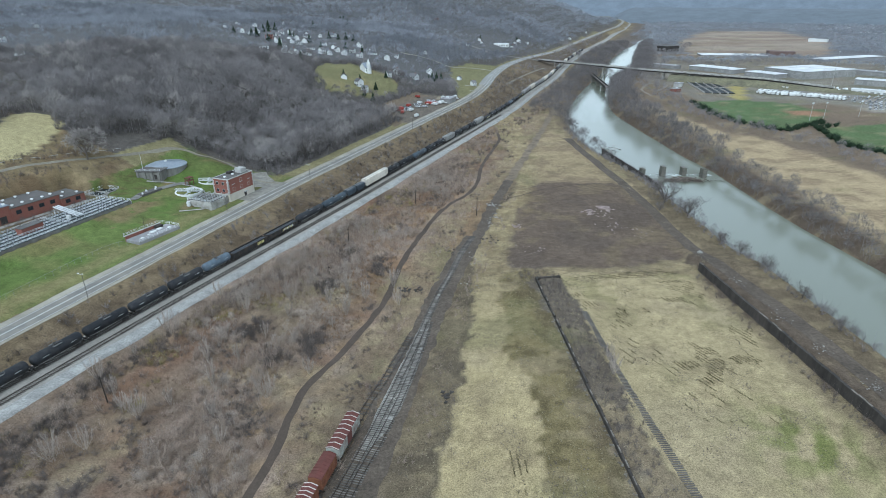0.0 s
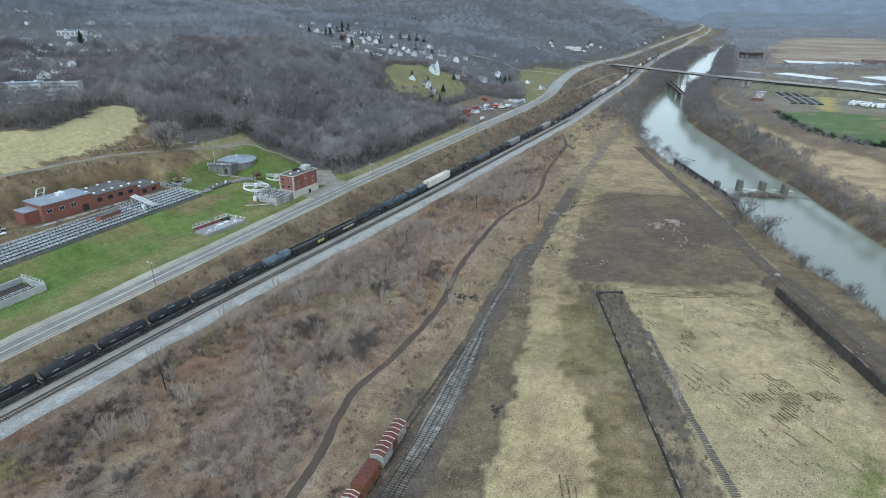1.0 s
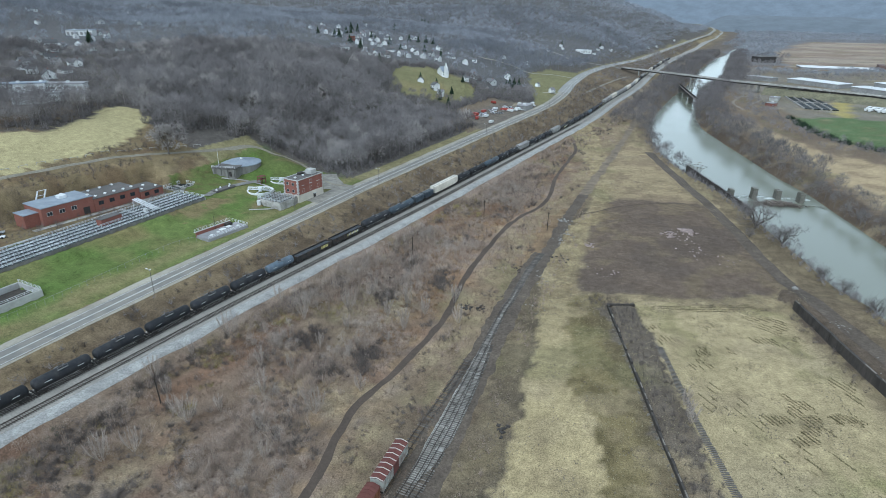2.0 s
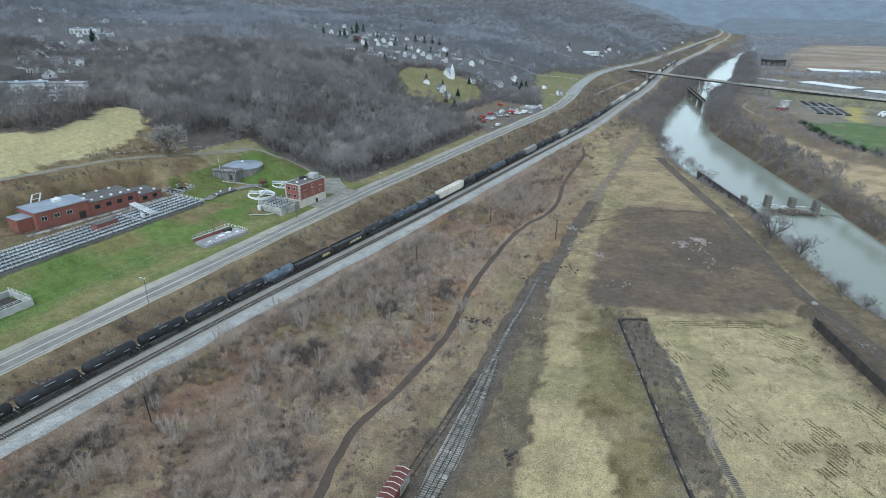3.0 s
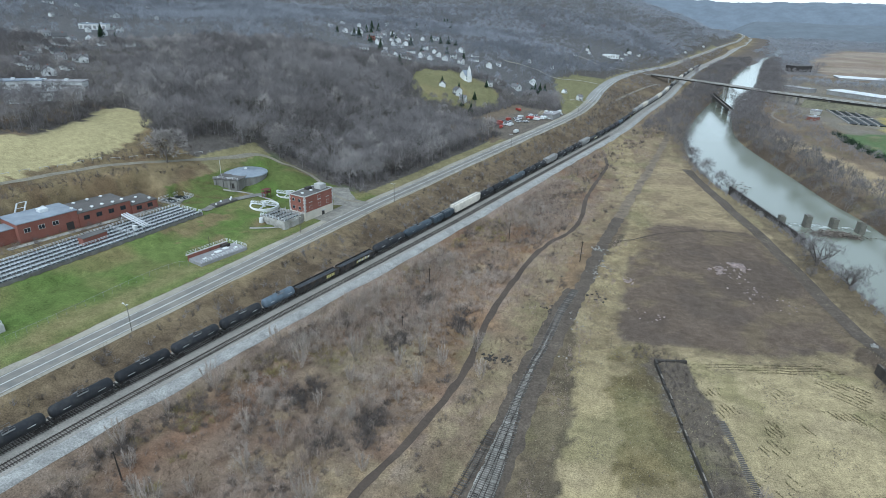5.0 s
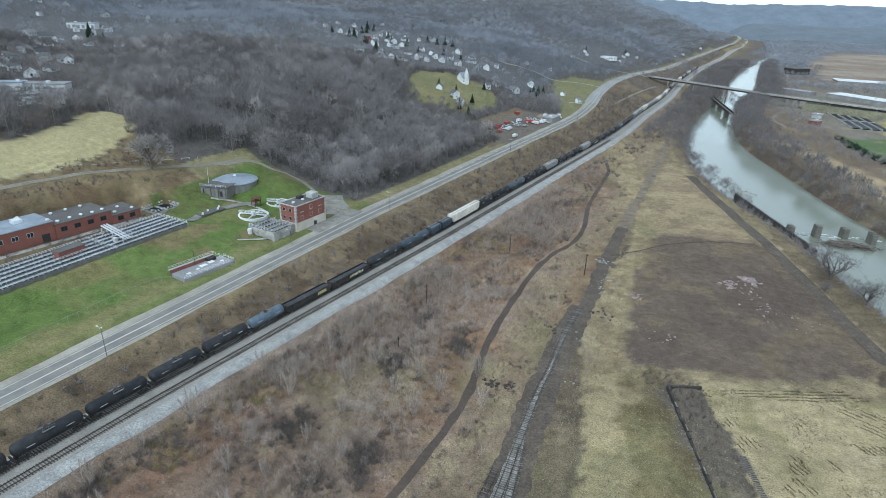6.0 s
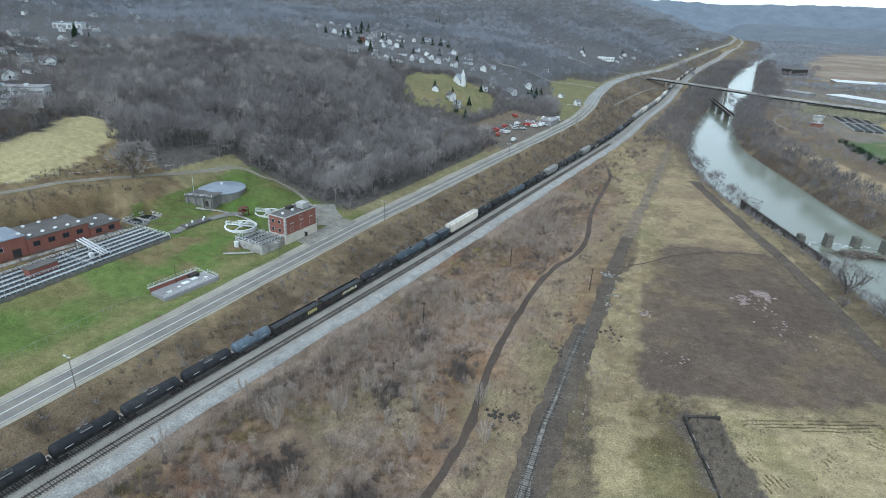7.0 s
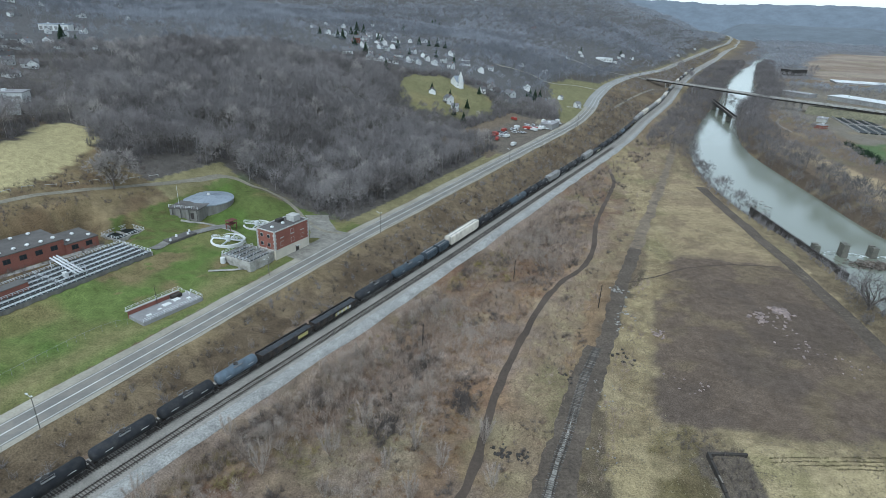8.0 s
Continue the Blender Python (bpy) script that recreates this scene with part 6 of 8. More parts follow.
LENGTHS = {"black": 16.2, "blue": 14.4, "long": 21.0, "slate": 20.6, "short": 9.3, "cream": 27.2, "grey": 19.3, "gon_a": 21.2, "gon_b": 21.2}
AHEAD = ["short", "short", "slate", "long", "gon_b", "gon_a", "blue"] + ["black"] * 10
BEHIND = ["black", "long", "slate", "black", "black", "grey", "black", "black", "black", "grey", "gon_b", "black", "black", "black", "black",
          "blue", "black", "gon_a", "gon_b", "grey", "grey", "cream", "grey", "grey", "grey", "cream", "grey", "grey", "cream", "grey",
          "gon_b", "black", "grey", "grey", "cream", "grey", "grey", "cream", "black", "black", "grey", "black", "black", "grey", "cream", "black",
          "black", "grey", "black", "grey", "black", "black"]
place_car("cream", 648.6, 27.2)
s = 635.0
for kind in AHEAD:
    place_car(kind, s - LENGTHS[kind] / 2, LENGTHS[kind])
    s -= LENGTHS[kind]
s = 662.2
for kind in BEHIND:
    place_car(kind, s + LENGTHS[kind] / 2, LENGTHS[kind])
    s += LENGTHS[kind]


# ---- rusting cars on the siding ----
def box_car(length, roof, ribs, side, label, door=True):
    top = car_base("boxcar", length, label, "boxcar", "rusting cars on the siding")
    h, w, e, z = length / 2 - 0.5, 1.5, 4.0, 4.45
    V = [(x, y, q) for x in (-h, h) for y, q in ((-w, 1.05), (-w, e), (0, z - 0.06), (w, e), (w, 1.05))]
    F = [(0, 1, 6, 5), (3, 4, 9, 8), (0, 4, 3, 2, 1), (5, 6, 7, 8, 9), (0, 5, 9, 4), (1, 2, 7, 6), (2, 3, 8, 7)]
    body = new("body", mesh_of("body", V, F, side))
    body.parent = top
    rv = [(x, y, q) for x in (-h - 0.1, h + 0.1) for y, q in ((-w - 0.08, e + 0.0), (0, z), (w + 0.08, e + 0.0), (w + 0.08, e + 0.07), (0, z + 0.07), (-w - 0.08, e + 0.07))]
    rf = [(0, 1, 7, 6), (1, 2, 8, 7), (3, 4, 10, 9), (4, 5, 11, 10), (5, 0, 6, 11), (2, 3, 9, 8), (0, 5, 4, 1), (1, 4, 3, 2), (6, 7, 10, 11), (7, 8, 9, 10)]
    rf_ob = new("roof", mesh_of("roof", rv, rf, roof))
    rf_ob.parent = top
    n = 8
    for k in range(n + 1):
        x = -h + 2 * h * k / n
        vs = [(x + dx, y, q) for dx in (-0.10, 0.10) for y, q in ((-w - 0.1, e + 0.08), (0, z + 0.09), (w + 0.1, e + 0.08), (w + 0.1, e + 0.16), (0, z + 0.17), (-w - 0.1, e + 0.16))]
        ob = new("roof_rib", mesh_of("roof_rib", vs, rf, ribs))
        ob.parent = rf_ob
    for s_ in (-1, 1):
        for k in range(13):
            x = -h + 0.1 + (2 * h - 0.2) * k / 12
            if door and abs(x) < 1.3:
                continue
            part("side_post", boxes((x - 0.06, x + 0.06, min(s_ * w, s_ * (w + 0.08)), max(s_ * w, s_ * (w + 0.08)), 1.05, e)), side, body)
        if door:
            part("sliding_door", boxes((-1.25, 1.25, min(s_ * w, s_ * (w + 0.1)), max(s_ * w, s_ * (w + 0.1)), 1.1, e - 0.15)), M_RUST, body, "rust-red sliding door")
    return top


box_line = smooth_line(BOX_TRACK, 1.0)
box_s = np.r_[0, np.cumsum(np.linalg.norm(np.diff(box_line, axis=0), axis=1))]


def on_siding(y):
    k = int(np.argmin(np.abs(box_line[:, 1] - y)))
    d = box_line[k + 3] - box_line[k - 3]
    x, yy = box_line[k]
    return pose(x, yy, ground_z(x, yy) + 0.4, 0, 0, math.degrees(math.atan2(d[1], d[0])))


M_RIB = surface("pale_roof_rib", (0.55, 0.49, 0.44), 0.85, grain=0.25, scale=1.5)
a = box_car(13.6, M_RUST, M_RIB, M_PALE_SIDE, "rust-red boxcar with pale roof ribs and faded sides")
a.matrix_basis = on_siding(103.6)
b = box_car(8.6, M_RUST, M_RUST, M_ORANGE, "short rusted brown boxcar with orange sides", False)
b.matrix_basis = on_siding(92.6)
c = box_car(9.6, M_RUST, M_RIB, M_ORANGE, "rusted red boxcar with pale roof ribs")
c.matrix_basis = on_siding(83.4)
copy_thing(a, on_siding(71.5))


# ---- treatment works beside the highway ----
def rails_on(parent, pts, z, posts=2.4, tall=1.1, mat=M_STEEL, name="handrail", thick=0.07):
    """A two-bar handrail along a list of plan points at height z, in the parent's frame."""
    rows = []
    for (x0, y0), (x1, y1) in zip(pts, pts[1:]):
        rows += [((x0, y0, z + h), (x1, y1, z + h), thick * 0.85) for h in (tall, tall * 0.55)]
        n = max(1, int(math.hypot(x1 - x0, y1 - y0) / posts))
        for k in range(n + 1):
            x, y = x0 + (x1 - x0) * k / n, y0 + (y1 - y0) * k / n
            rows.append(((x, y, z), (x, y, z + tall), thick))
    return bars(name, rows, mat, parent)


def window_set(parent, face, spots, w, h, sill=True, glass=M_WINDOW):
    """Windows let into a wall face: 'y-' looks to -y at that y. spots: (x, z)."""
    for x, z in spots:
        fr = part("window", boxes((x - w / 2 - 0.1, x + w / 2 + 0.1, face - 0.06, face + 0.05, z - 0.1, z + h + 0.1)), M_LIGHT_CONCRETE, parent)
        part("pane", boxes((x - w / 2, x + w / 2, face - 0.09, face - 0.05, z, z + h)), glass, fr)


M_CREAM_WALL = surface("cream_stone", (0.60, 0.55, 0.46), 0.9, grain=0.1, scale=0.6, second=((0.46, 0.41, 0.34), 0.3))


def brick_house():
    """Three-storey brick pump house with pale quoins over a concrete base."""
    top = thing("pump_house", pose(-103, 258.8, 7.6, 0, 0, 69), "three-storey red brick pump house with pale quoins and flat roof", "building")
    L, D, B, H = 18.0, 9.0, 4.2, 11.2
    part("base_storey", boxes((0, L, 0, D, -1.5, B), bevel=0.05), M_CREAM_WALL, top, "pale concrete ground storey")
    wall = part("wall", boxes((0.03, L - 0.03, 0.03, D - 0.03, B, H)), M_BRICK, top)
    for x in (-0.06, L - 0.84):
        for y in (-0.06, D - 0.84):
            for k in range(9):
                w = 0.9 if k % 2 else 0.6
                x0 = x if x < 1 else x + 0.9 - w
                y0 = y if y < 1 else y + 0.9 - w
                part("quoin", boxes((x0, x0 + w, y0, y0 + w, B + k * 0.78, B + k * 0.78 + 0.66)), M_LIGHT_CONCRETE, wall)
    part("cornice", boxes((-0.12, L + 0.12, -0.12, 0.25, H, H + 0.35), (-0.12, L + 0.12, D - 0.25, D + 0.12, H, H + 0.35),
                          (-0.12, 0.25, 0.25, D - 0.25, H, H + 0.35), (L - 0.25, L + 0.12, 0.25, D - 0.25, H, H + 0.35)), M_LIGHT_CONCRETE, top)
    part("roof", boxes((0.25, L - 0.25, 0.25, D - 0.25, H - 0.05, H + 0.05)), M_ROOF_DARK, top, "dark tar flat roof")
    for x in (3.5, 9.0):
        part("roof_vent", boxes((x - 0.5, x + 0.5, 4, 5, H + 0.05, H + 0.7), bevel=0.08), M_WHITE, top)
    part("stair_head", boxes((12.5, 16.2, 2.2, 6, H + 0.05, H + 2.3), bevel=0.05), M_LIGHT_CONCRETE, top, "pale rooftop stair housing")
    part("roof_unit", boxes((8.5, 11.5, 6.2, 8.0, H + 0.05, H + 1.2), bevel=0.05), M_UNDER, top)
    window_set(wall, 0.03, [(3.6, 5.2), (9.0, 5.2), (14.4, 5.2), (9.0, 8.6)], 1.5, 1.5, glass=M_BRICK)
    for x in (3.6, 9.0, 14.4):
        part("sill", boxes((x - 1.0, x + 1.0, -0.12, 0.05, 8.2, 8.45)), M_LIGHT_CONCRETE, wall)
    part("door", boxes((10.4, 12.0, -0.09, 0.02, -0.2, 2.6)), M_UNDER, top, "dark steel door")
    part("canopy", boxes((10.1, 12.3, -0.9, 0.0, 2.7, 2.9)), M_LIGHT_CONCRETE, top)
    for y in (3.0, 6.4):
        for z in (5.2, 8.6):
            fr = part("window", boxes((-0.06, 0.05, y - 0.7, y + 0.7, z, z + 1.4)), M_LIGHT_CONCRETE, wall)
            part("pane", boxes((-0.1, -0.05, y - 0.6, y + 0.6, z + 0.1, z + 1.3)), M_WINDOW, fr)


brick_house()


def long_house():
    """Low brick plant building in three stepped parts."""
    top = thing("plant_building", pose(-185, 198.5, 13.3, 0, 0, 67.3), "long low red brick plant building with flat roofs", "building")
    parts_ = [("west_wing", 0, 20.5, 0, 13, 7.0, M_ROOF_GREY, "blue-grey metal roof"), ("centre_wing", 20.5, 41, -0.4, 14, 5.6, M_ROOF_DARK, "dark tar flat roof"),
              ("east_wing", 41, 52, -1.2, 11, 3.6, M_ROOF_DARK, "dark tar flat roof")]
    for k, (name, x0, x1, y0, y1, h, roof, lab) in enumerate(parts_):
        g = 0.004 * k
        w = part("wall", boxes((x0 + g, x1, y0, y1, -3, h)), M_BRICK, top)
        part("roof", boxes((x0 - 0.25 + g, x1 + 0.1, y0 - 0.3, y1 + 0.3, h, h + 0.3)), roof, top, lab)
        n = 4 if k < 2 else 2
        for q in range(n):
            x = x0 + (x1 - x0) * (q + 0.6) / (n + 0.3)
            if k == 0 and q == 3:
                part("loading_door", boxes((x - 1.3, x + 1.3, y0 - 0.08, y0 + 0.02, 0.2, 3.2)), M_UNDER, w)
                continue
            z = (3.4, 2.6, 1.2)[k]
            fr = part("window", boxes((x - 1.1, x + 1.1, y0 - 0.08, y0 + 0.02, z, z + 1.7)), M_LIGHT_CONCRETE if k == 0 else M_UNDER, w)
            part("pane", boxes((x - 0.95, x - 0.08, y0 - 0.12, y0 - 0.07, z + 0.15, z + 1.55)), M_WINDOW, fr)
            part("pane", boxes((x + 0.08, x + 0.95, y0 - 0.12, y0 - 0.07, z + 0.15, z + 1.55)), M_WINDOW, fr)
    for x, y, h in [(22.5, 1.5, 5.9), (27, 2, 5.9), (31, 2, 5.9), (35, 1.5, 5.9), (39, 2, 5.9), (25, 11.5, 5.9), (30.5, 12, 5.9), (36, 12, 5.9), (43, 1, 3.9), (47, 6, 3.9), (50, 1, 3.9), (19.4, 1.5, 7.3), (14, 11.6, 7.3)]:
        bm = bmesh.new()
        rod(bm, (x, y, h), (x, y, h + 0.35), 0.35, sides=10)
        rod(bm, (x, y, h + 0.35), (x, y, h + 0.7), 0.72, 0.55, sides=10)
        part("roof_fan", bm, M_WHITE, top, "white mushroom roof ventilator")
    part("roof_unit", boxes((10.5, 13.5, 6, 9, 7.3, 8.6), bevel=0.08), M_STEEL, top, "grey rooftop air handler")
    part("annex", boxes((-5.5, 0, 2.5, 10, -3, 5.2)), M_BRICK, top)
    part("annex_roof", boxes((-5.7, 0, 2.3, 10.2, 5.2, 5.45)), M_ROOF_GREY, top)
    part("apron", boxes((-26, -5.5, -9, 12, -3.6, -0.35)), M_CONCRETE, top, "pale concrete service yard")
    part("ramp", boxes((-5.4, 53, -3.6, -1.22, -3.4, 0.1)), M_CONCRETE, top, "concrete walkway along the wall")
    bm = bmesh.new()
    rod(bm, (3, 15, 0), (8, 17, 9.5), 0.3, sides=6)
    rod(bm, (6.2, 15, 0), (11.2, 17, 9.5), 0.3, sides=6)
    for k in range(6):
        rod(bm, (3 + k, 15 + 0.4 * k, 1.9 * k), (6.2 + k, 15 + 0.4 * k, 1.9 * k), 0.12, sides=4)
    part("conveyor", bm, M_STEEL, top, "sloping steel conveyor frame")


long_house()


def aeration_tanks():
    """Long parallel concrete channels with walkways and handrails."""
    top = thing("aeration_tanks", pose(-142.7, 244.5, 13.2, 0, 0, 252.8), "long parallel concrete aeration tanks with steel handrails", "tank")
    L, W = 104.0, 16.5
    walls = [(0, L, y, y + 0.45, -4.5, 0.0) for y in (-W, -W + 3.2, -W + 6.4, -W + 9.6, -W + 12.8, -0.45)]
    for w in walls:
        part("tank_wall", boxes(w, bevel=0.04), M_OLD_CONCRETE, top)
    part("end_wall", boxes((-0.5, 0, -W, 0, -4.5, 0.0)), M_CONCRETE, top)
    part("floor", boxes((0, L, -W + 0.4, -0.4, -4.5, -3.0)), M_DARK_CONCRETE, top)
    for y in (-W + 0.45, -W + 3.65, -W + 6.85, -W + 10.05, -W + 13.25):
        part("liquid", boxes((0.02, L - 0.02, y + 0.02, y + 2.73, -2.9, -0.15)), M_PLANT_GRID, top, "dark still liquid")
    for y in (-W + 0.2, -W + 3.4, -W + 6.6, -W + 9.8, -W + 13.0, -0.2):
        rails_on(top, [(0, y), (L, y)], 0.08, 1.5, tall=0.95, thick=0.09)
        part("walkway", boxes((0, L, y - 0.3, y + 0.3, 0.0, 0.08)), M_GRATING, top, "grey grating walkway")
    for y in (-W + 1.8, -W + 5.0, -W + 8.2, -W + 11.4, -W + 14.8):
        part("air_pipe", rod(bmesh.new(), (0.1, y, 0.02), (L - 0.1, y, 0.02), 0.16, sides=8), M_STEEL, top, "pale steel air pipe")
        part("pipe_stand", boxes(*[(x - 0.12, x + 0.12, y - 0.35, y + 0.35, -0.16, 0.26) for x in np.arange(1.0, L, 2.6)]), M_STEEL, top)["kind"] = "stuff"
    for x in (0.5, 31, 90):
        part("cross_walkway", boxes((x - 0.45, x + 0.45, -W, 0, 0.09, 0.16)), M_GRATING, top)
        rails_on(top, [(x - 0.45, -W), (x - 0.45, 0)], 0.12, 1.6, thick=0.07)
    return top


aeration_tanks()
shed = thing("brick_shed", pose(-165, 203, 13.4, 0, 0, 72.8), "small red brick equipment shed on the tanks", "shed")
part("wall", boxes((0, 9, -2.2, 1.2, -1, 2.4)), M_BRICK, shed)
part("roof", boxes((-0.2, 9.2, -2.4, 1.4, 2.4, 2.6)), M_ROOF_DARK, shed)
pipes = thing("pipe_bridge", pose(-158, 223, 13.3, 0, 0, 72.8), "grey steel pipe bridge and valves over the tanks", "pipework")
for k in range(3):
    bm = bmesh.new()
    rod(bm, (k * 1.1, -6, 1.2), (k * 1.1, 7, 3.8), 0.28, sides=8)
    part("pipe", bm, M_STEEL, pipes)
bm = bmesh.new()
for x, y in ((-0.8, -5.5), (3, -5.5), (-0.8, 6), (3, 6), (-0.8, 0), (3, 0)):
    rod(bm, (x, y, 0), (x, y, 3.2), 0.12, sides=5)
    rod(bm, (x, y, 3.2), (3 if x < 0 else -0.8, y, 3.2), 0.1, sides=5)
part("support_frame", bm, M_STEEL, pipes)
part("valve_box", boxes((-2.2, -1, -3, -1.5, 0, 1.6), bevel=0.05), M_WHITE, pipes)

basin = thing("settling_basin", pose(-160.5, 251.0, 12.9, 0, 0, 72.8), "square concrete settling basin with dark water", "tank")
part("basin_wall", boxes((0, 11, -0.5, 0, -3, 0.9), (0, 11, 8, 8.5, -3, 0.9), (-0.5, 0, -0.5, 8.5, -3, 0.9), (11, 11.5, -0.5, 8.5, -3, 0.9), (5.2, 5.7, 0, 8, -3, 0.9)), M_CONCRETE, basin)
part("liquid", boxes((0, 5.2, 0, 8, -2, 0.3)), M_PLANT_GRID, basin)
part("liquid", boxes((5.7, 11, 0, 8, -2, 0.3)), M_PLANT_GRID, basin)
rails_on(basin, [(-0.25, -0.25), (11.25, -0.25), (11.25, 8.25), (-0.25, 8.25), (-0.25, -0.25)], 0.9)


def disc(bm, cx, cy, z0, z1, r0, r1, n=40):
    rod(bm, (cx, cy, z0), (cx, cy, z1), r0, r1, n)
    return bm


def dome_tank():
    top = thing("covered_tank", pose(-147.5, 293, 13.6), "round concrete digester tank with a shallow grey metal roof", "tank")
    part("tank_wall", disc(bmesh.new(), 0, 0, -3, 3.6, 9.9, 9.9), M_OLD_CONCRETE, top)
    bm = disc(bmesh.new(), 0, 0, 3.6, 4.0, 10.2, 10.2)
    disc(bm, 0, 0, 4.0, 5.4, 10.1, 0.6)
    part("roof", bm, M_ROOF_GREY, top, "blue-grey shallow cone metal roof")
    for k in range(14):
        a = k * 6.2832 / 14
        bm = bmesh.new()
        rod(bm, (0.6 * math.cos(a), 0.6 * math.sin(a), 5.46), (10.1 * math.cos(a), 10.1 * math.sin(a), 4.06), 0.08, sides=4)
        part("roof_seam", bm, M_ROOF_GREY, top)
    bm = bmesh.new()
    rod(bm, (0, 0, 5.5), (0, 0, 6.3), 0.7, 0.5, 12)
    part("vent", bm, M_WHITE, top)
    house = part("control_house", boxes((-8.6, 3.9, -15.6, -6.5, -3, 4.0), bevel=0.3), M_OLD_CONCRETE, top, "weathered grey concrete control house")
    part("flat_roof", boxes((-8.9, 4.2, -15.9, -6.5, 4.0, 4.3)), M_ROOF_DARK, house)
    for x in (-7.6, -4.0, -0.4, 3.0):
        part("buttress", boxes((x - 0.5, x + 0.5, -16.2, -15.58, -3, 3.8)), M_OLD_CONCRETE, house)
    part("door", boxes((0.6, 1.9, -15.7, -15.59, 0.2, 2.6)), M_UNDER, house)
    rails_on(house, [(-8.6, -15.6), (3.9, -15.6)], 4.3)
    bm = bmesh.new()
    rod(bm, (-7, -11, 4), (-7, -11, 12), 0.09, 0.05, 6)
    part("mast", bm, M_STEEL, top)
    return top


dome_tank()
ribbon("footpath", [(-150, 275), (-140, 277), (-128, 275), (-121, 271)], (-0.7, 0.7), 0.2, M_CONCRETE, "pale concrete footpath across the lawn", "path", step=1.5)
ribbon("footpath", [(-145.4, 249), (-144.4, 260), (-140, 268.5), (-135, 276), (-131, 279)], (-1.7, 0, 1.7), 0.22, M_OLD_CONCRETE, "pale concrete footpath beside the tanks", "path", step=1.5)
ribbon("footpath", [(-121, 243), (-113, 247), (-108, 251)], (-0.6, 0.6), 0.2, M_CONCRETE, "pale concrete footpath across the lawn", "path", step=1.5)
ribbon("driveway", [(-97, 262), (-94, 272), (-90, 283), (-88, 292)], (-4.0, 0, 4.5), 0.055, M_FORECOURT, "worn grey forecourt beside the pump house", "driveway", step=2.0, ragged=0.6)
ribbon("driveway", [(-94, 283), (-97, 291), (-101, 298), (-104, 304)], (-5.0, 0, 5.0), 0.075, M_FORECOURT, "worn grey gravel yard behind the pump house", "driveway", step=2.0, ragged=0.8)


def clarifier(x, y, r, z):
    top = thing("clarifier", pose(x, y, z), "round clarifier tank with a white rim and bridge", "tank", "clarifiers of the works")
    n = 40
    rings = [(r, -2.5), (r, 0.5), (r - 0.7, 0.5), (r - 0.7, -0.9)]
    V = [(a * math.cos(6.2832 * k / n), a * math.sin(6.2832 * k / n), q) for a, q in rings for k in range(n)]
    F = [(i * n + k, i * n + (k + 1) % n, (i + 1) * n + (k + 1) % n, (i + 1) * n + k) for i in range(3) for k in range(n)]
    ob = new("rim", mesh_of("rim", V, F, M_WHITE))
    ob.parent = top
    part("liquid", disc(bmesh.new(), 0, 0, -1.2, -0.6, r - 0.72, r - 0.72), M_PLANT_GRID, top)
    part("bridge", boxes((-r, r, -0.5, 0.5, 0.52, 0.7)), M_STEEL, top)
    rails_on(top, [(-r, -0.5), (r, -0.5)], 0.7)
    rails_on(top, [(-r, 0.5), (r, 0.5)], 0.7)
    part("weir", boxes((-0.2, 0.2, -r + 0.7, r - 0.7, -0.6, 0.3)), M_STEEL, top)
    part("weir", boxes((-r + 0.9, r - 0.9, 1.6, 1.8, -0.3, 0.3)), M_UNDER, top)
    bm = disc(bmesh.new(), 0, 0, -0.6, 1.9, 0.9, 0.9, 14)
    part("drive_column", bm, M_STEEL, top)
    return top


clarifier(-126, 267, 6.4, 10.4)
clarifier(-122.5, 284.5, 5.4, 10.6)
frame_tower = thing("rusty_frame", pose(-129, 275, 10.8, 0, 0, 70), "small rust-brown steel frame tower beside the clarifier", "frame")
for x in (0, 3.2):
    for y in (0, 2.2):
        bm = bmesh.new()
        rod(bm, (x, y, -1), (x, y, 4.2), 0.16, sides=5)
        part("post", bm, M_RUST, frame_tower)
part("deck", boxes((-0.3, 3.5, -0.3, 2.5, 2.6, 2.85), (-0.3, 3.5, -0.3, 2.5, 4.1, 4.25)), M_RUST, frame_tower)


def channel_block():
    top = thing("grit_channels", pose(-117.5, 251.5, 8.4, 0, 0, 71), "concrete grit channels with steel grating and handrails", "tank")
    L, W = 9.5, 14.0
    for y in (-10.5, -7.2, -3.8, -0.4, 3.0):
        part("channel_wall", boxes((0, 11.5, y, y + 0.4, -2.5, 3.0)), M_CONCRETE, top)
    part("end_wall", boxes((-0.4, 0, -10.5, 3.4, -2.5, 3.0)), M_CONCRETE, top)
    part("end_wall", boxes((11.5, 11.9, -10.5, 3.4, -2.5, 3.0)), M_CONCRETE, top)
    for y in (-10.1, -6.8, -3.4, 0.0):
        part("liquid", boxes((0.02, 11.48, y + 0.02, y + 2.9, -2.4, 1.9)), M_PLANT_GRID, top)
    for y in (-10.3, -7.0, -3.6, -0.2, 3.2):
        rails_on(top, [(0, y), (11.5, y)], 3.0, 1.6, thick=0.08)
    rails_on(top, [(-0.2, -10.3), (-0.2, 3.2)], 3.0, 1.6, thick=0.08)
    bm = disc(bmesh.new(), -1.6, 1.5, -1, 2.6, 0.9, 0.9, 14)
    part("white_tank", bm, M_WHITE, top, "small white upright tank")


channel_block()


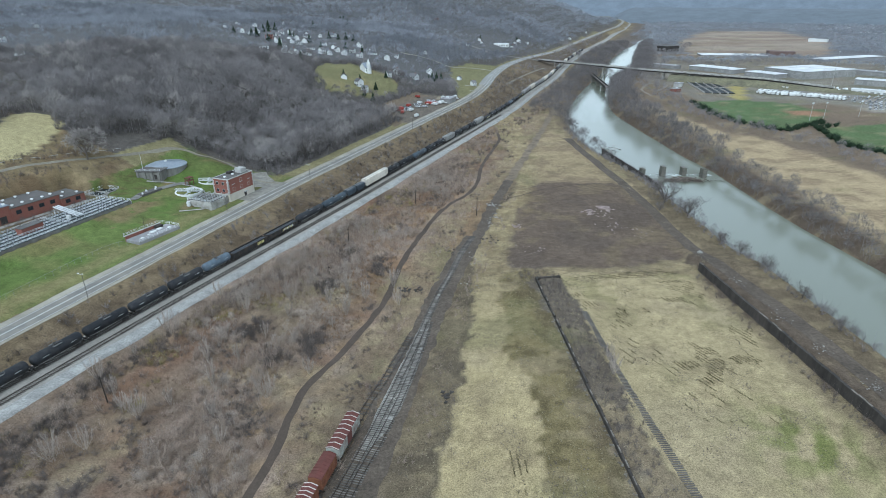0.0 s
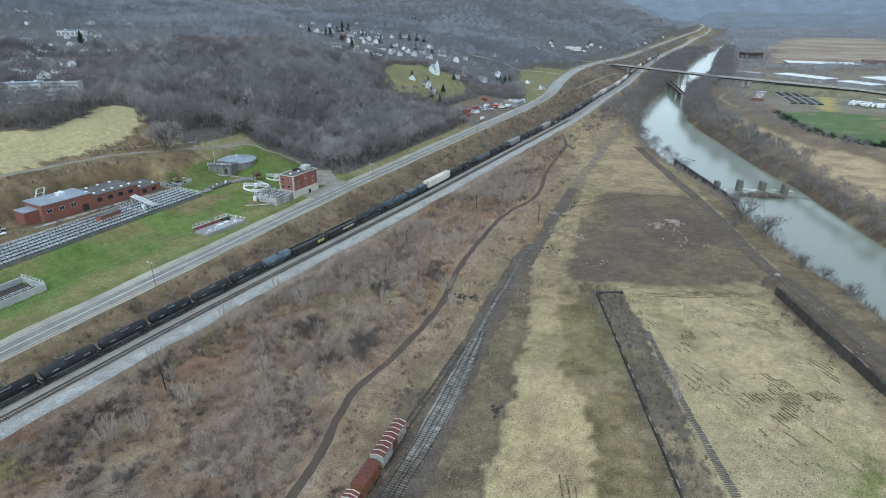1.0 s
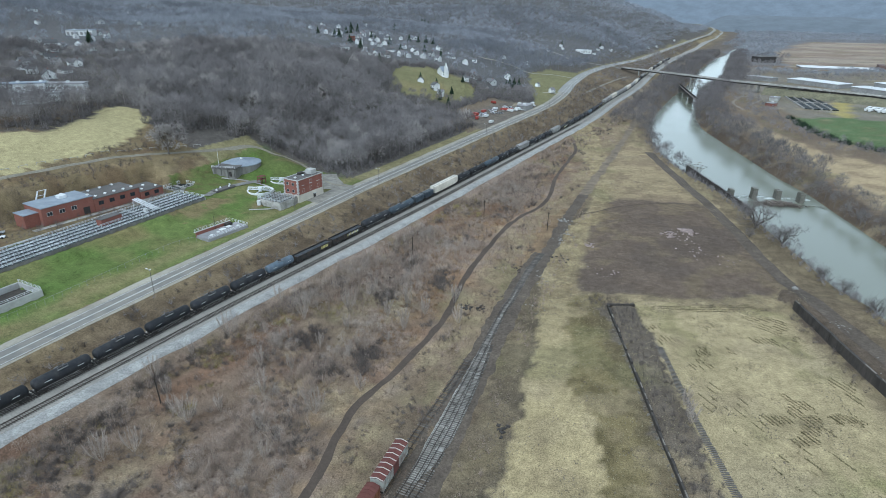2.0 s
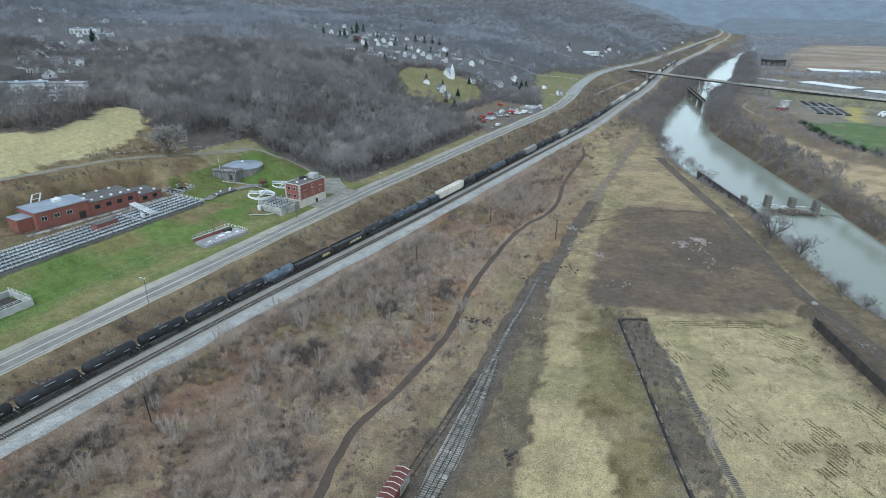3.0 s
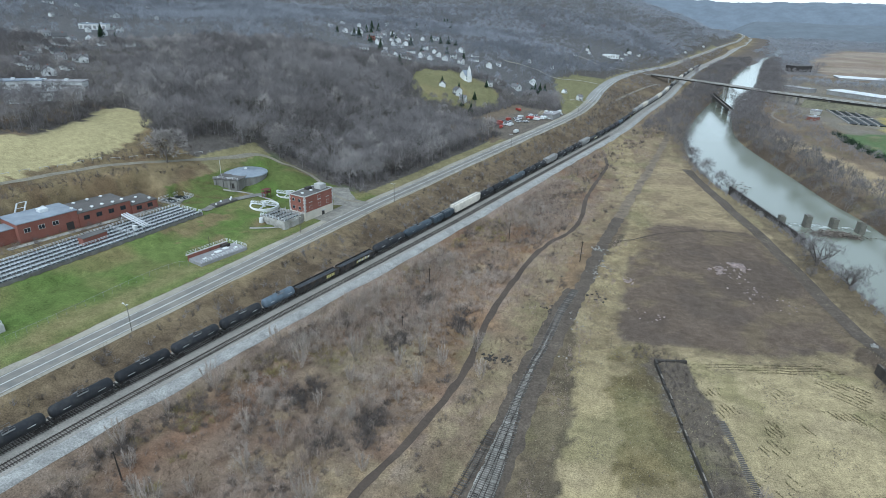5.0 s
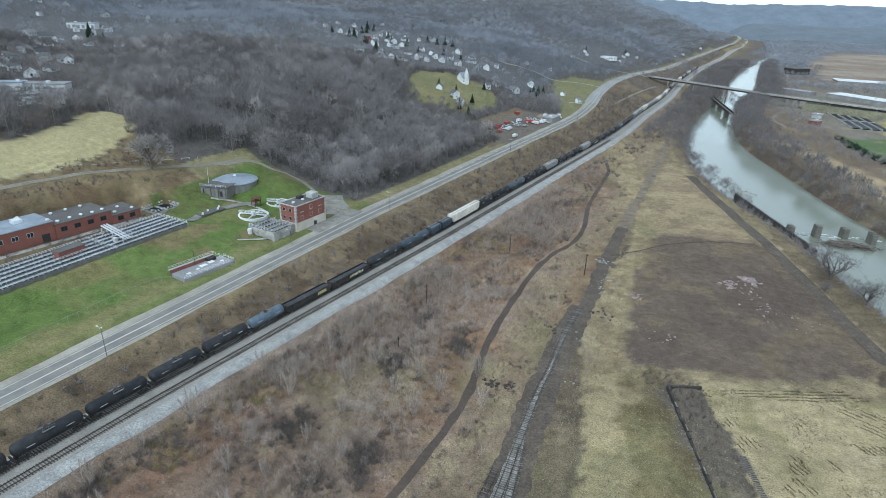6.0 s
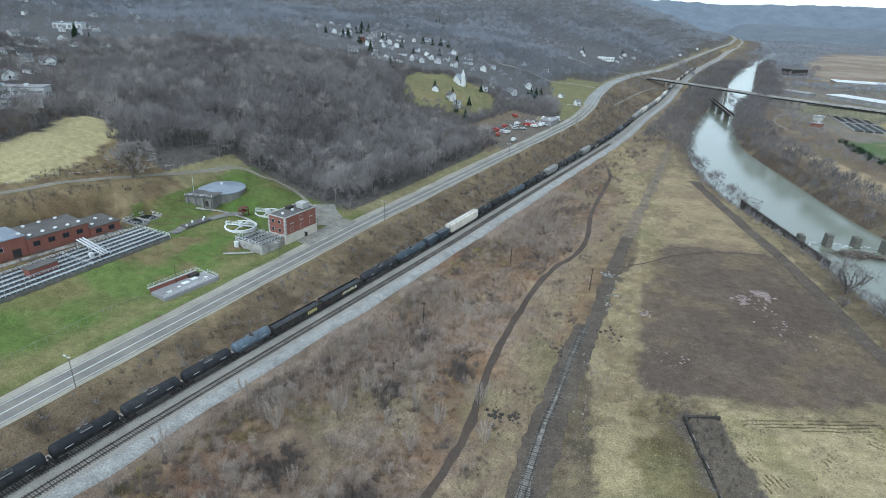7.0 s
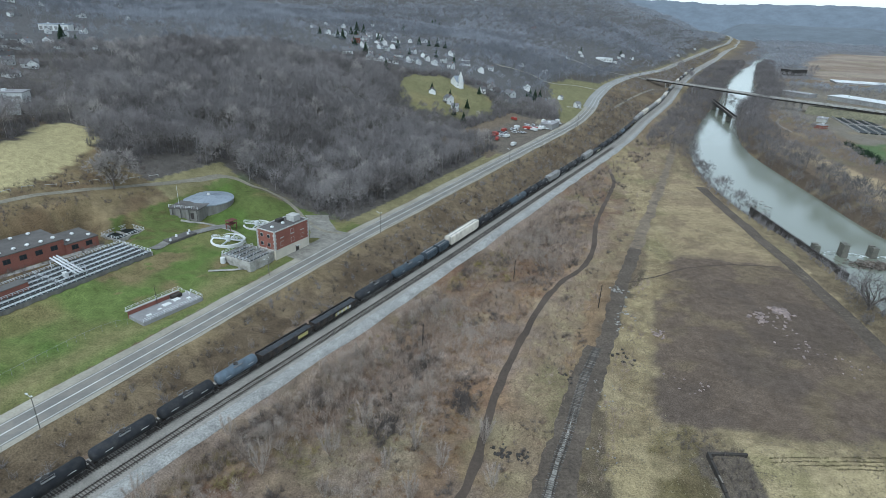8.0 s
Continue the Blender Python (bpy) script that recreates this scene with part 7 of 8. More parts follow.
def vault():
    top = thing("sunken_vault", pose(-121.5, 207.5, 8.4, 0, 0, 66), "sunken vault with flat grey roof and brick back wall", "building")
    part("roof", boxes((0, 20, 0, 7.5, -3.0, 0.0), bevel=0.06), M_ROOF_TAN, top, "flat grey felt roof")
    back = part("back_wall", boxes((0, 17, 7.5, 8.0, -3, 1.3)), M_BRICK, top)
    part("coping", boxes((-0.6, 17.1, 7.4, 8.2, 1.3, 1.5)), M_LIGHT_CONCRETE, top)
    rails_on(top, [(-0.3, 8.0), (17, 8.0), (17, 2.0)], 1.5, 1.8, mat=M_WHITE, thick=0.05)
    rails_on(top, [(0.1, 0.1), (20, 0.1), (20, 6)], 0.0, 2.2)
    for x, y, a, b in ((3.4, 2.6, 1.5, 1.0), (7.4, 3.4, 1.2, 0.8), (10.4, 4.4, 2.6, 1.7), (14.0, 5.0, 2.2, 1.7), (17.0, 2.8, 1.2, 1.0)):
        part("roof_hatch", boxes((x - a / 2, x + a / 2, y - b / 2, y + b / 2, 0.0, 0.35), bevel=0.06), M_WHITE, top, "white roof hatch")
    bm = bmesh.new()
    rod(bm, (9, 7.2, 0), (9, 7.2, 6), 0.1, 0.06, 6)
    part("mast", bm, M_UNDER, top)
    part("stairwell", boxes((13.5, 16.8, 5.8, 7.5, 0.0, 1.1)), M_DARK_CONCRETE, top)


vault()
pit = thing("open_basin", pose(-150.2, 154.8, 7.6, 0, 0, 252), "open concrete basin with a dark floor set in the lawn", "tank")
part("basin_wall", boxes((0, 15, 0, 0.5, -3, 2.5), (0, 15, -12, -11.5, -3, 2.5), (0, 0.5, -11.5, 0, -3, 2.5), (14.5, 15, -11.5, 0, -3, 2.5)), M_LIGHT_CONCRETE, pit)
part("floor", boxes((0.5, 14.5, -11.5, 0, -3, 0.45)), M_DARK_CONCRETE, pit)
rails_on(pit, [(0.2, 0.2), (15, 0.2)], 2.5)
rails_on(pit, [(0.2, 0.2), (0.2, -11.8)], 2.5)
kiosk = thing("buried_vault", pose(-143, 256, 12.0, 0, 0, 70), "low flat-roofed concrete vault with white vents", "vault")
part("roof", boxes((0, 12, 0, 4, -2, 0.5), bevel=0.1), M_ROOF_DARK, kiosk)
for x, y in ((1, 1), (5, 2.8), (9, 1.2), (11, 3)):
    bm = disc(bmesh.new(), x, y, 0.5, 1.2, 0.5, 0.4, 10)
    part("vent", bm, M_WHITE, kiosk)

# pale field fence above the gravel lane
field_fence = thing("field_fence", Matrix(), "pale weathered fence between the lane and the upper field", "fence")
fl = offset_line(GRAVEL_UP[1:6], 5.0, 4.0)
for x, y in fl:
    part("post", rod(bmesh.new(), (x, y, ground_z(x, y) - 0.2), (x, y, ground_z(x, y) + 1.0), 0.09, sides=5), M_LIGHT_CONCRETE, field_fence)
for (x0, y0), (x1, y1) in list(zip(fl, fl[1:]))[::2]:
    part("rail", rod(bmesh.new(), (x0, y0, ground_z(x0, y0) + 0.85), (x1, y1, ground_z(x1, y1) + 0.85), 0.1, sides=5), M_LIGHT_CONCRETE, field_fence)

# chain fence along the highway verge
fence = thing("chain_fence", Matrix(), "grey steel chain-link fence along the lawn", "fence")
fl = offset_line([(-146, 130), (-137, 160), (-127, 195), (-119, 207)], 5.5, 3.0)
bm = bmesh.new()
for (x0, y0), (x1, y1) in zip(fl, fl[1:]):
    z0, z1 = ground_z(x0, y0), ground_z(x1, y1)
    rod(bm, (x0, y0, z0 + 1.9), (x1, y1, z1 + 1.9), 0.035, sides=4)
part("top_rail", bm, M_FENCE, fence)
for x, y in fl:
    bm = bmesh.new()
    rod(bm, (x, y, ground_z(x, y) - 0.1), (x, y, ground_z(x, y) + 2.0), 0.035, sides=5)
    part("post", bm, M_FENCE, fence)


# ---- old concrete walls of the yard ----
def wall_run(name, a, b, foot, top_z, thick, material, label, seed, step=2.4, broken=0.0, cap=None):
    """A wall of cast lengths along a line; each length is a part with its own worn top."""
    r = random.Random(seed)
    top = thing(name, Matrix(), label, "wall", kind="structure")
    a, b = Vector((*a, 0)), Vector((*b, 0))
    n = int((b - a).length / step)
    d = (b - a).normalized()
    side = Vector((-d.y, d.x, 0)) * (thick / 2)
    for k in range(n):
        p, q = a + (b - a) * (k / n) + d * 0.02, a + (b - a) * ((k + 1) / n) - d * 0.02
        h0 = top_z + r.uniform(-0.12, 0.12) - (broken * r.random() if r.random() < 0.4 else 0)
        h1 = h0 + r.uniform(-0.1, 0.1)
        off = side * r.uniform(-0.12, 0.12)
        V = [p - side + off, p + side + off, q + side + off, q - side + off]
        V = [(v.x, v.y, foot) for v in V] + [(v.x, v.y, h) for v, h in zip(V, (h0, h0, h1, h1))]
        F = [(0, 3, 2, 1), (4, 5, 6, 7), (0, 1, 5, 4), (1, 2, 6, 5), (2, 3, 7, 6), (3, 0, 4, 7)]
        ob = new("wall_length", mesh_of("wall_length", V, F, material))
        ob.parent = top
        if cap:
            V = [(p.x - side.x * 0.5 + off.x, p.y - side.y * 0.5 + off.y, h0 + 0.004), (p.x + side.x * 0.5 + off.x, p.y + side.y * 0.5 + off.y, h0 + 0.004),
                 (q.x + side.x * 0.5 + off.x, q.y + side.y * 0.5 + off.y, h1 + 0.004), (q.x - side.x * 0.5 + off.x, q.y - side.y * 0.5 + off.y, h1 + 0.004)]
            V = V + [(x, y, z + 0.09) for x, y, z in V]
            if r.random() < 0.36:
                c = new("coping", mesh_of("coping", V, F, cap))
                c.parent = ob
    return top


M_WORN = surface("worn_coping", (0.235, 0.21, 0.172), 0.95, grain=0.35, scale=1.2, coarse=0.3, coarse_scale=0.2, second=((0.12, 0.105, 0.085), 0.5))
wall_run("wall_west", (34.2, 192.0), (48.6, -13.0), -1.0, 1.3, 0.62, M_DARK_CONCRETE, "low broken concrete wall with a pale worn top", 5, broken=0.7, cap=M_WORN)
wall_run("wall_river", (98.8, 200.5), (118.55, -13.0), -1.0, 3.4, 0.9, M_DARK_CONCRETE, "tall stained concrete retaining wall, shade put into its dark colour, with pale coping", 6, cap=M_WORN)
wall_run("wall_end", (34.2, 191.6), (43.5, 193.2), -0.6, 1.3, 0.6, M_DARK_CONCRETE, "low dark concrete end wall", 7)

# row of old sleepers along the embankment edge
row = thing("sleeper_row", Matrix(), "row of silvered sleepers lying along the embankment", "sleepers")
bm = boxes((-1.1, 1.1, -0.13, 0.13, 0, 0.25))
me = bpy.data.meshes.new("sleeper")
bm.to_mesh(me)
bm.free()
me.materials.append(M_TIE)
rs = random.Random(4)
for k in range(165):
    y = 167 - k * 0.64
    x = float(np.interp(y, [55, 89, 125, 168], [57.2, 53.4, 49.6, 46.6]))
    ob = new("sleeper", me)
    ob.matrix_basis = pose(x + rs.uniform(-0.1, 0.1), y, ground_z(x, y) - 0.03, 0, 0, 5 + rs.uniform(-6, 6))
    ob.parent = row

# rubble
M_RUBBLE = surface("weathered_rubble", (0.29, 0.27, 0.24), 0.95, grain=0.3, scale=1.5, island=0.35)


def rubble(name, spots, material, label, seed):
    r = np.random.RandomState(seed)
    V, T, n = [], [], 0
    cube = np.array([(a, b, c) for a in (-1, 1) for b in (-1, 1) for c in (-1, 1)], float)
    quads = np.array([(0, 1, 3), (0, 3, 2), (4, 6, 7), (4, 7, 5), (0, 4, 5), (0, 5, 1), (2, 3, 7), (2, 7, 6), (1, 5, 7), (1, 7, 3), (0, 2, 6), (0, 6, 4)])
    for cx, cy, spread, count, size in spots:
        for _ in range(count):
            x, y = cx + r.normal(0, spread), cy + r.normal(0, spread * 1.3)
            s = size * (0.4 + r.rand(3))
            s[2] *= 0.45
            q = cube * s * (0.8 + 0.4 * r.rand(8, 3))
            a = r.rand() * 6.28
            q = np.column_stack([q[:, 0] * np.cos(a) - q[:, 1] * np.sin(a), q[:, 0] * np.sin(a) + q[:, 1] * np.cos(a), q[:, 2]])
            V.append(q + (x, y, ground_z(x, y) + s[2] * 0.5))
            T.append(quads + n)
            n += 8
    ob = new(name, tri_mesh(name, np.concatenate(V), np.concatenate(T), material))
    return tagged(ob, label, "rubble", kind="stuff")


rubble("rubble", [(71.5, 268, 1.6, 26, 0.5), (81, 274, 1.6, 44, 0.55), (77, 268, 3.5, 26, 0.35), (80, 250, 4, 18, 0.3), (88, 240, 3, 8, 0.3), (33.5, 249, 1.0, 22, 0.35), (38, 220, 4, 12, 0.25)],
       M_PINK, "scattered pinkish brick rubble on the dark field", 3)
rubble("rubble", [(23.5, 278, 1.2, 40, 0.35), (20, 252, 1.5, 14, 0.3), (25, 262, 2, 12, 0.35), (13, 208, 2, 9, 0.22), (9, 188, 2, 9, 0.22), (12, 215, 2.5, 10, 0.22), (104.2, 214.5, 0.7, 4, 0.7)],
       M_RUBBLE, "pale broken concrete beside the cinder road", 5)
rubble("rubble", [(109, 160, 2.0, 26, 0.16), (111, 140, 1.8, 34, 0.16), (113, 122, 1.6, 44, 0.16), (106.5, 185, 1.6, 16, 0.2), (115, 105, 2, 40, 0.16)],
       M_RUBBLE, "pale stone litter beside the river road", 6)
rubble("rubble", [(33.9 + (192 - y) * 0.0702 - 0.4, y, 0.35, 5, 0.22) for y in range(86, 190, 3)], M_WORN, "pale crumbled concrete fallen along the low wall", 12)
rubble("brush_heap", [(-14.5, 183.5, 0.9, 24, 0.35), (-9.5, 183, 0.8, 16, 0.3), (-12.6, 130, 0.6, 8, 0.3), (19, 232, 2, 12, 0.4), (3, 218, 1.5, 10, 0.4), (1, 122, 1.0, 12, 0.4)],
       M_DARK_CONCRETE, "dark heaps of old timber beside the tracks", 8)


# ---- poles ----
def old_pole(x, y, tall, lean):
    top = thing("utility_pole", pose(x, y, ground_z(x, y) - 0.2, lean, lean * 0.4, 0), "old dark wooden utility pole standing bare in the scrub", "pole", "old poles in the scrub")
    bm = bmesh.new()
    rod(bm, (0, 0, 0), (0, 0, tall), 0.19, 0.13, 8)
    part("shaft", bm, M_POLE, top)
    part("brace", boxes((-0.5, 0.5, -0.06, 0.06, tall - 0.7, tall - 0.55)), M_POLE, top)


for x, y, tall, lean in [(-88, 119, 9, 6), (-41.5, 225.5, 8, 0), (-15.5, 280, 8, 0), (15.2, 263, 9.5, 1), (-44.5, 196, 4, 2)]:
    old_pole(x, y, tall, lean)


M_LAMP_POLE = surface("grey_pole_wood", (0.15, 0.135, 0.12), 0.95, grain=0.2)


def street_lamp(x, y, turn, tall=9.0):
    top = thing("street_lamp", on_ground(x, y, turn), "slim wooden lamp pole with a pale lamp head", "street lamp", "lamp poles along the highway")
    bm = bmesh.new()
    rod(bm, (0, 0, 0), (0, 0, tall), 0.12, 0.08, 8)
    part("pole", bm, M_LAMP_POLE, top)
    bm = bmesh.new()
    rod(bm, (0, 0, tall - 0.6), (-1.3, 0, tall - 0.1), 0.05, sides=6)
    part("arm", bm, M_STEEL, top)
    part("lamp_head", boxes((-1.9, -1.2, -0.2, 0.2, tall - 0.2, tall + 0.05), bevel=0.06), M_WHITE, top, "pale lamp head")
    part("lamp_head", boxes((0.1, 0.55, -0.16, 0.16, tall - 0.1, tall + 0.1), bevel=0.05), M_WHITE, top, "pale lamp head")


for y in (60, 166, 298, 425, 560, 690):
    line = smooth_line(ROAD, 3)
    k = int(np.argmin(np.abs(line[:, 1] - y)))
    d = line[k + 1] - line[k]
    d /= np.linalg.norm(d)
    x, yy = line[k] + np.array([d[1], -d[0]]) * 6.9
    street_lamp(x, yy, math.degrees(math.atan2(d[1], d[0])) - 90)
street_lamp(-100.5, 247, 70, 7)


# ---- river piers with driftwood ----
def pier(x, y, tall, length=6.5, turn=0.0):
    top = thing("bridge_pier", pose(x, y, -6.5, 0, 0, turn), "ruined stone bridge pier standing in the river", "pier", "ruined piers in the river")
    h = 0.0
    r = random.Random(int(x * 7))
    while h < tall:
        c = 0.62 + 0.1 * r.random()
        n = 4
        for k in range(n):
            y0 = -length / 2 + length * k / n
            t = 1 - 0.02 * h
            V = [(-1.45 * t + r.uniform(-.05, .05), y0 + 0.02, h), (1.45 * t + r.uniform(-.05, .05), y0 + 0.02, h), (1.45 * t + r.uniform(-.05, .05), y0 + length / n - 0.02, h), (-1.45 * t, y0 + length / n - 0.02, h)]
            V += [(px, py, h + c - 0.02) for px, py, _ in V]
            if h + c > tall and r.random() < 0.4:
                continue
            ob = new("stone", mesh_of("stone", V, [(0, 3, 2, 1), (4, 5, 6, 7), (0, 1, 5, 4), (1, 2, 6, 5), (2, 3, 7, 6), (3, 0, 4, 7)], M_STONE))
            ob.parent = top
        h += c


for k, (x, y) in enumerate([(113.5, 352), (123, 348.2), (136.7, 350.8), (150.6, 353), (161, 347.5)]):
    pier(x, y, 6.4 + 0.6 * (k % 3), 4.6, -4 + 2 * k)
r = np.random.RandomState(5)
n = 1090
cx = np.r_[r.normal(147, 6.5, 1000), r.normal(119, 5, 90)]
cy = np.r_[r.normal(340.5, 2.2, 1000), r.normal(421, 4.5, 90)]
a = r.rand(n) * 6.28
l = 0.8 + 2.2 * r.rand(n)
z = -5.0 + 1.7 * r.rand(n) * np.exp(-((np.r_[(cx[:1000] - 147), np.full(90, 6.0)]) / 9) ** 2)
p0 = np.column_stack([cx, cy, z])
p1 = p0 + np.column_stack([np.cos(a) * l, np.sin(a) * l, 0.5 * (r.rand(n) - 0.3)])
tagged(new("driftwood", tri_mesh("driftwood", *blades(p0, p1, 0.3 + 0.3 * r.rand(n), r), M_DRIFT)), "tangled driftwood caught against the river piers", "driftwood", kind="stuff")
wall_run("wall_bank", (111.5, 402), (122.5, 316), -6.5, 0.4, 0.9, M_DARK_CONCRETE, "low dark concrete wall along the river bank", 9, step=3.0)
n = 90
p0 = np.column_stack([118 + 50 * r.rand(n), 351 + 4 * r.rand(n), np.full(n, -4.93)])
p1 = p0 + np.column_stack([0.5 + 2.2 * r.rand(n), r.normal(0, 0.7, n), np.zeros(n)])
M_FOAM = surface("river_foam", (0.7, 0.72, 0.7), 0.8, grain=0.1)
tagged(new("foam", tri_mesh("foam", *blades(p0, p1, 0.3 + 0.5 * r.rand(n), r), M_FOAM)), "white foam where the river breaks past the piers", "foam", kind="stuff")
riffle = new("river_riffle", mesh_of("river_riffle", [(110 + 62 * i / 30, 339 + 3 * math.sin(i) + 5 * j / 3 * (1 + 0.3 * math.sin(2.1 * i)), -4.97 + 0.10 * ((i * 7 + j * 5) % 3))
                                                      for i in range(31) for j in range(4)],
                                     [(i * 4 + j, i * 4 + 4 + j, i * 4 + 5 + j, i * 4 + 1 + j) for i in range(30) for j in range(3)], M_WATER))
tagged(riffle, "broken water running over the weir by the piers", "river", kind="structure")


ribbon("old_rail", [(28, 286), (43, 296), (56, 307), (75, 314), (96, 317)], (-0.3, 0.3), 0.07, M_DIRT, "line of rusting rail left across the field", "old rail", step=1.2, ragged=0.2)


# ---- bridges ----
def deck_bridge():
    top = thing("highway_bridge", Matrix(), "long grey highway bridge over the railway and river", "bridge")
    pts = [Vector(p) for p in ((150, 966, 11.3), (212, 895, 11.2), (272, 821, 11.0), (332, 773, 10.6), (392, 730, 9.6), (450, 688, 5.0))]
    for p, q in zip(pts, pts[1:]):
        d = (q - p)
        m = Matrix.Translation(p) @ d.to_track_quat("X", "Z").to_matrix().to_4x4()
        L = d.length
        dk = part("deck", boxes((0, L, -5.2, 5.2, -0.35, 0.0)), M_CONCRETE, top)
        g = part("girder", boxes((0, L, -4.2, -3.8, -2.0, -0.35), (0, L, 3.8, 4.2, -2.0, -0.35), (0, L, -0.2, 0.2, -2.0, -0.35)), M_UNDER, top, "dark steel girder")
        k = [part("parapet", boxes((0, L, -5.2, -4.95, 0.0, 0.9)), M_CONCRETE, top), part("parapet", boxes((0, L, 4.95, 5.2, 0.0, 0.9)), M_CONCRETE, top)]
        for o in (dk, g, *k):
            o.matrix_basis = m
    for k, t in ((0, 0.35), (0, 0.8), (1, 0.3), (1, 0.75), (2, 0.35), (2, 0.8), (3, 0.4), (3, 0.9)):
        a, b = pts[k], pts[k + 1]
        x, y, zt = a + (b - a) * t
        pr = part("bridge_pier", boxes((-0.8, 0.8, -4.5, 4.5, zt - 3.0, zt - 2.0), (-0.7, 0.7, -3.8, -2.2, -7.0, zt - 3.0), (-0.7, 0.7, 2.2, 3.8, -7.0, zt - 3.0)), M_CONCRETE, top)
        pr.matrix_basis = pose(x, y, 0, 0, 0, math.degrees(math.atan2(b.y - a.y, b.x - a.x)))


deck_bridge()
EMBANK = [(300, 798, 7.4), (332, 773, 7.6), (392, 730, 7.4), (450, 688, 3.6), (492, 653, 0.6)]
V, F = [], []
for k, (x, y, z) in enumerate(EMBANK):
    for o, h in ((-17, -0.8), (-5.5, z), (5.5, z), (17, -0.8)):
        V.append((x + 0.58 * o, y + 0.81 * o, h))
F = [(k * 4 + i, k * 4 + 4 + i, k * 4 + 5 + i, k * 4 + 1 + i) for k in range(len(EMBANK) - 1) for i in range(3)] + [(0, 1, 2, 3)]
M_EMBANK = surface("rough_grass_bank", (0.19, 0.175, 0.11), 0.95, grain=0.4, scale=0.5, coarse=0.25, coarse_scale=0.05, second=((0.12, 0.11, 0.08), 0.08))
tagged(new("road_embankment", mesh_of("road_embankment", V, F, M_EMBANK)), "grassy earth embankment carrying the road off the bridge", "embankment", kind="structure")
old = thing("girder_bridge", pose(204, 838, 1.6, 0, 0, -95.2), "old dark steel girder bridge low over the river", "bridge")
part("girder", boxes((0, 133, -2.6, -2.2, 0, 2.6)), M_UNDER, old)
part("girder", boxes((0, 133, 2.2, 2.6, 0, 2.6)), M_UNDER, old)
part("deck", boxes((0, 133, -2.2, 2.2, 0.4, 0.8)), M_TIE, old)
for x in (25, 66, 108):
    part("bridge_pier", boxes((x - 1, x + 1, -2.8, 2.8, -9, 0)), M_STONE, old)
# roads that meet at the bridge
ribbon("side_road", [(150, 966), (122, 991), (78, 1017), (27, 1039), (-25, 1066), (-60, 1090)], (-4, 0, 4), 0.3, M_ASPHALT, "pale side road meeting the highway at the bridge", "road", step=6)
ribbon("side_road", [(448, 690), (490, 655), (540, 610), (620, 545)], (-4.5, 0, 4.5), 0.25, M_ASPHALT, "grey road running on from the bridge", "road", step=6)
ribbon("lane", [(64, 800), (40, 812), (10, 800), (-30, 790), (-60, 775)], (-2, 0, 2), 0.3, M_SHOULDER, "pale lane along the green beside the highway", "lane", step=6)
ribbon("lane", [(42, 640), (32, 652), (20, 650)], (-2, 0, 2), 0.25, M_SHOULDER, "pale driveway to a white house", "lane", step=4)
ribbon("dirt_lane", [(70, 690), (88, 745), (118, 830), (146, 900)], (-1.4, 0, 1.4), 0.25, M_LANE, "pale dirt lane on the railway bank", "lane", step=5, ragged=0.5)
M_DIRT_LANE = surface("worn_dirt", (0.24, 0.20, 0.155), 0.95, grain=0.3, scale=1.0)
ribbon("levee_lane", [(228, 655), (232, 700), (252, 745), (268, 760), (276, 742), (262, 715), (246, 690)], (-1.5, 0, 1.5), 0.2, M_DIRT_LANE, "pale dirt loop on the far river bank", "lane", step=4, ragged=0.4)


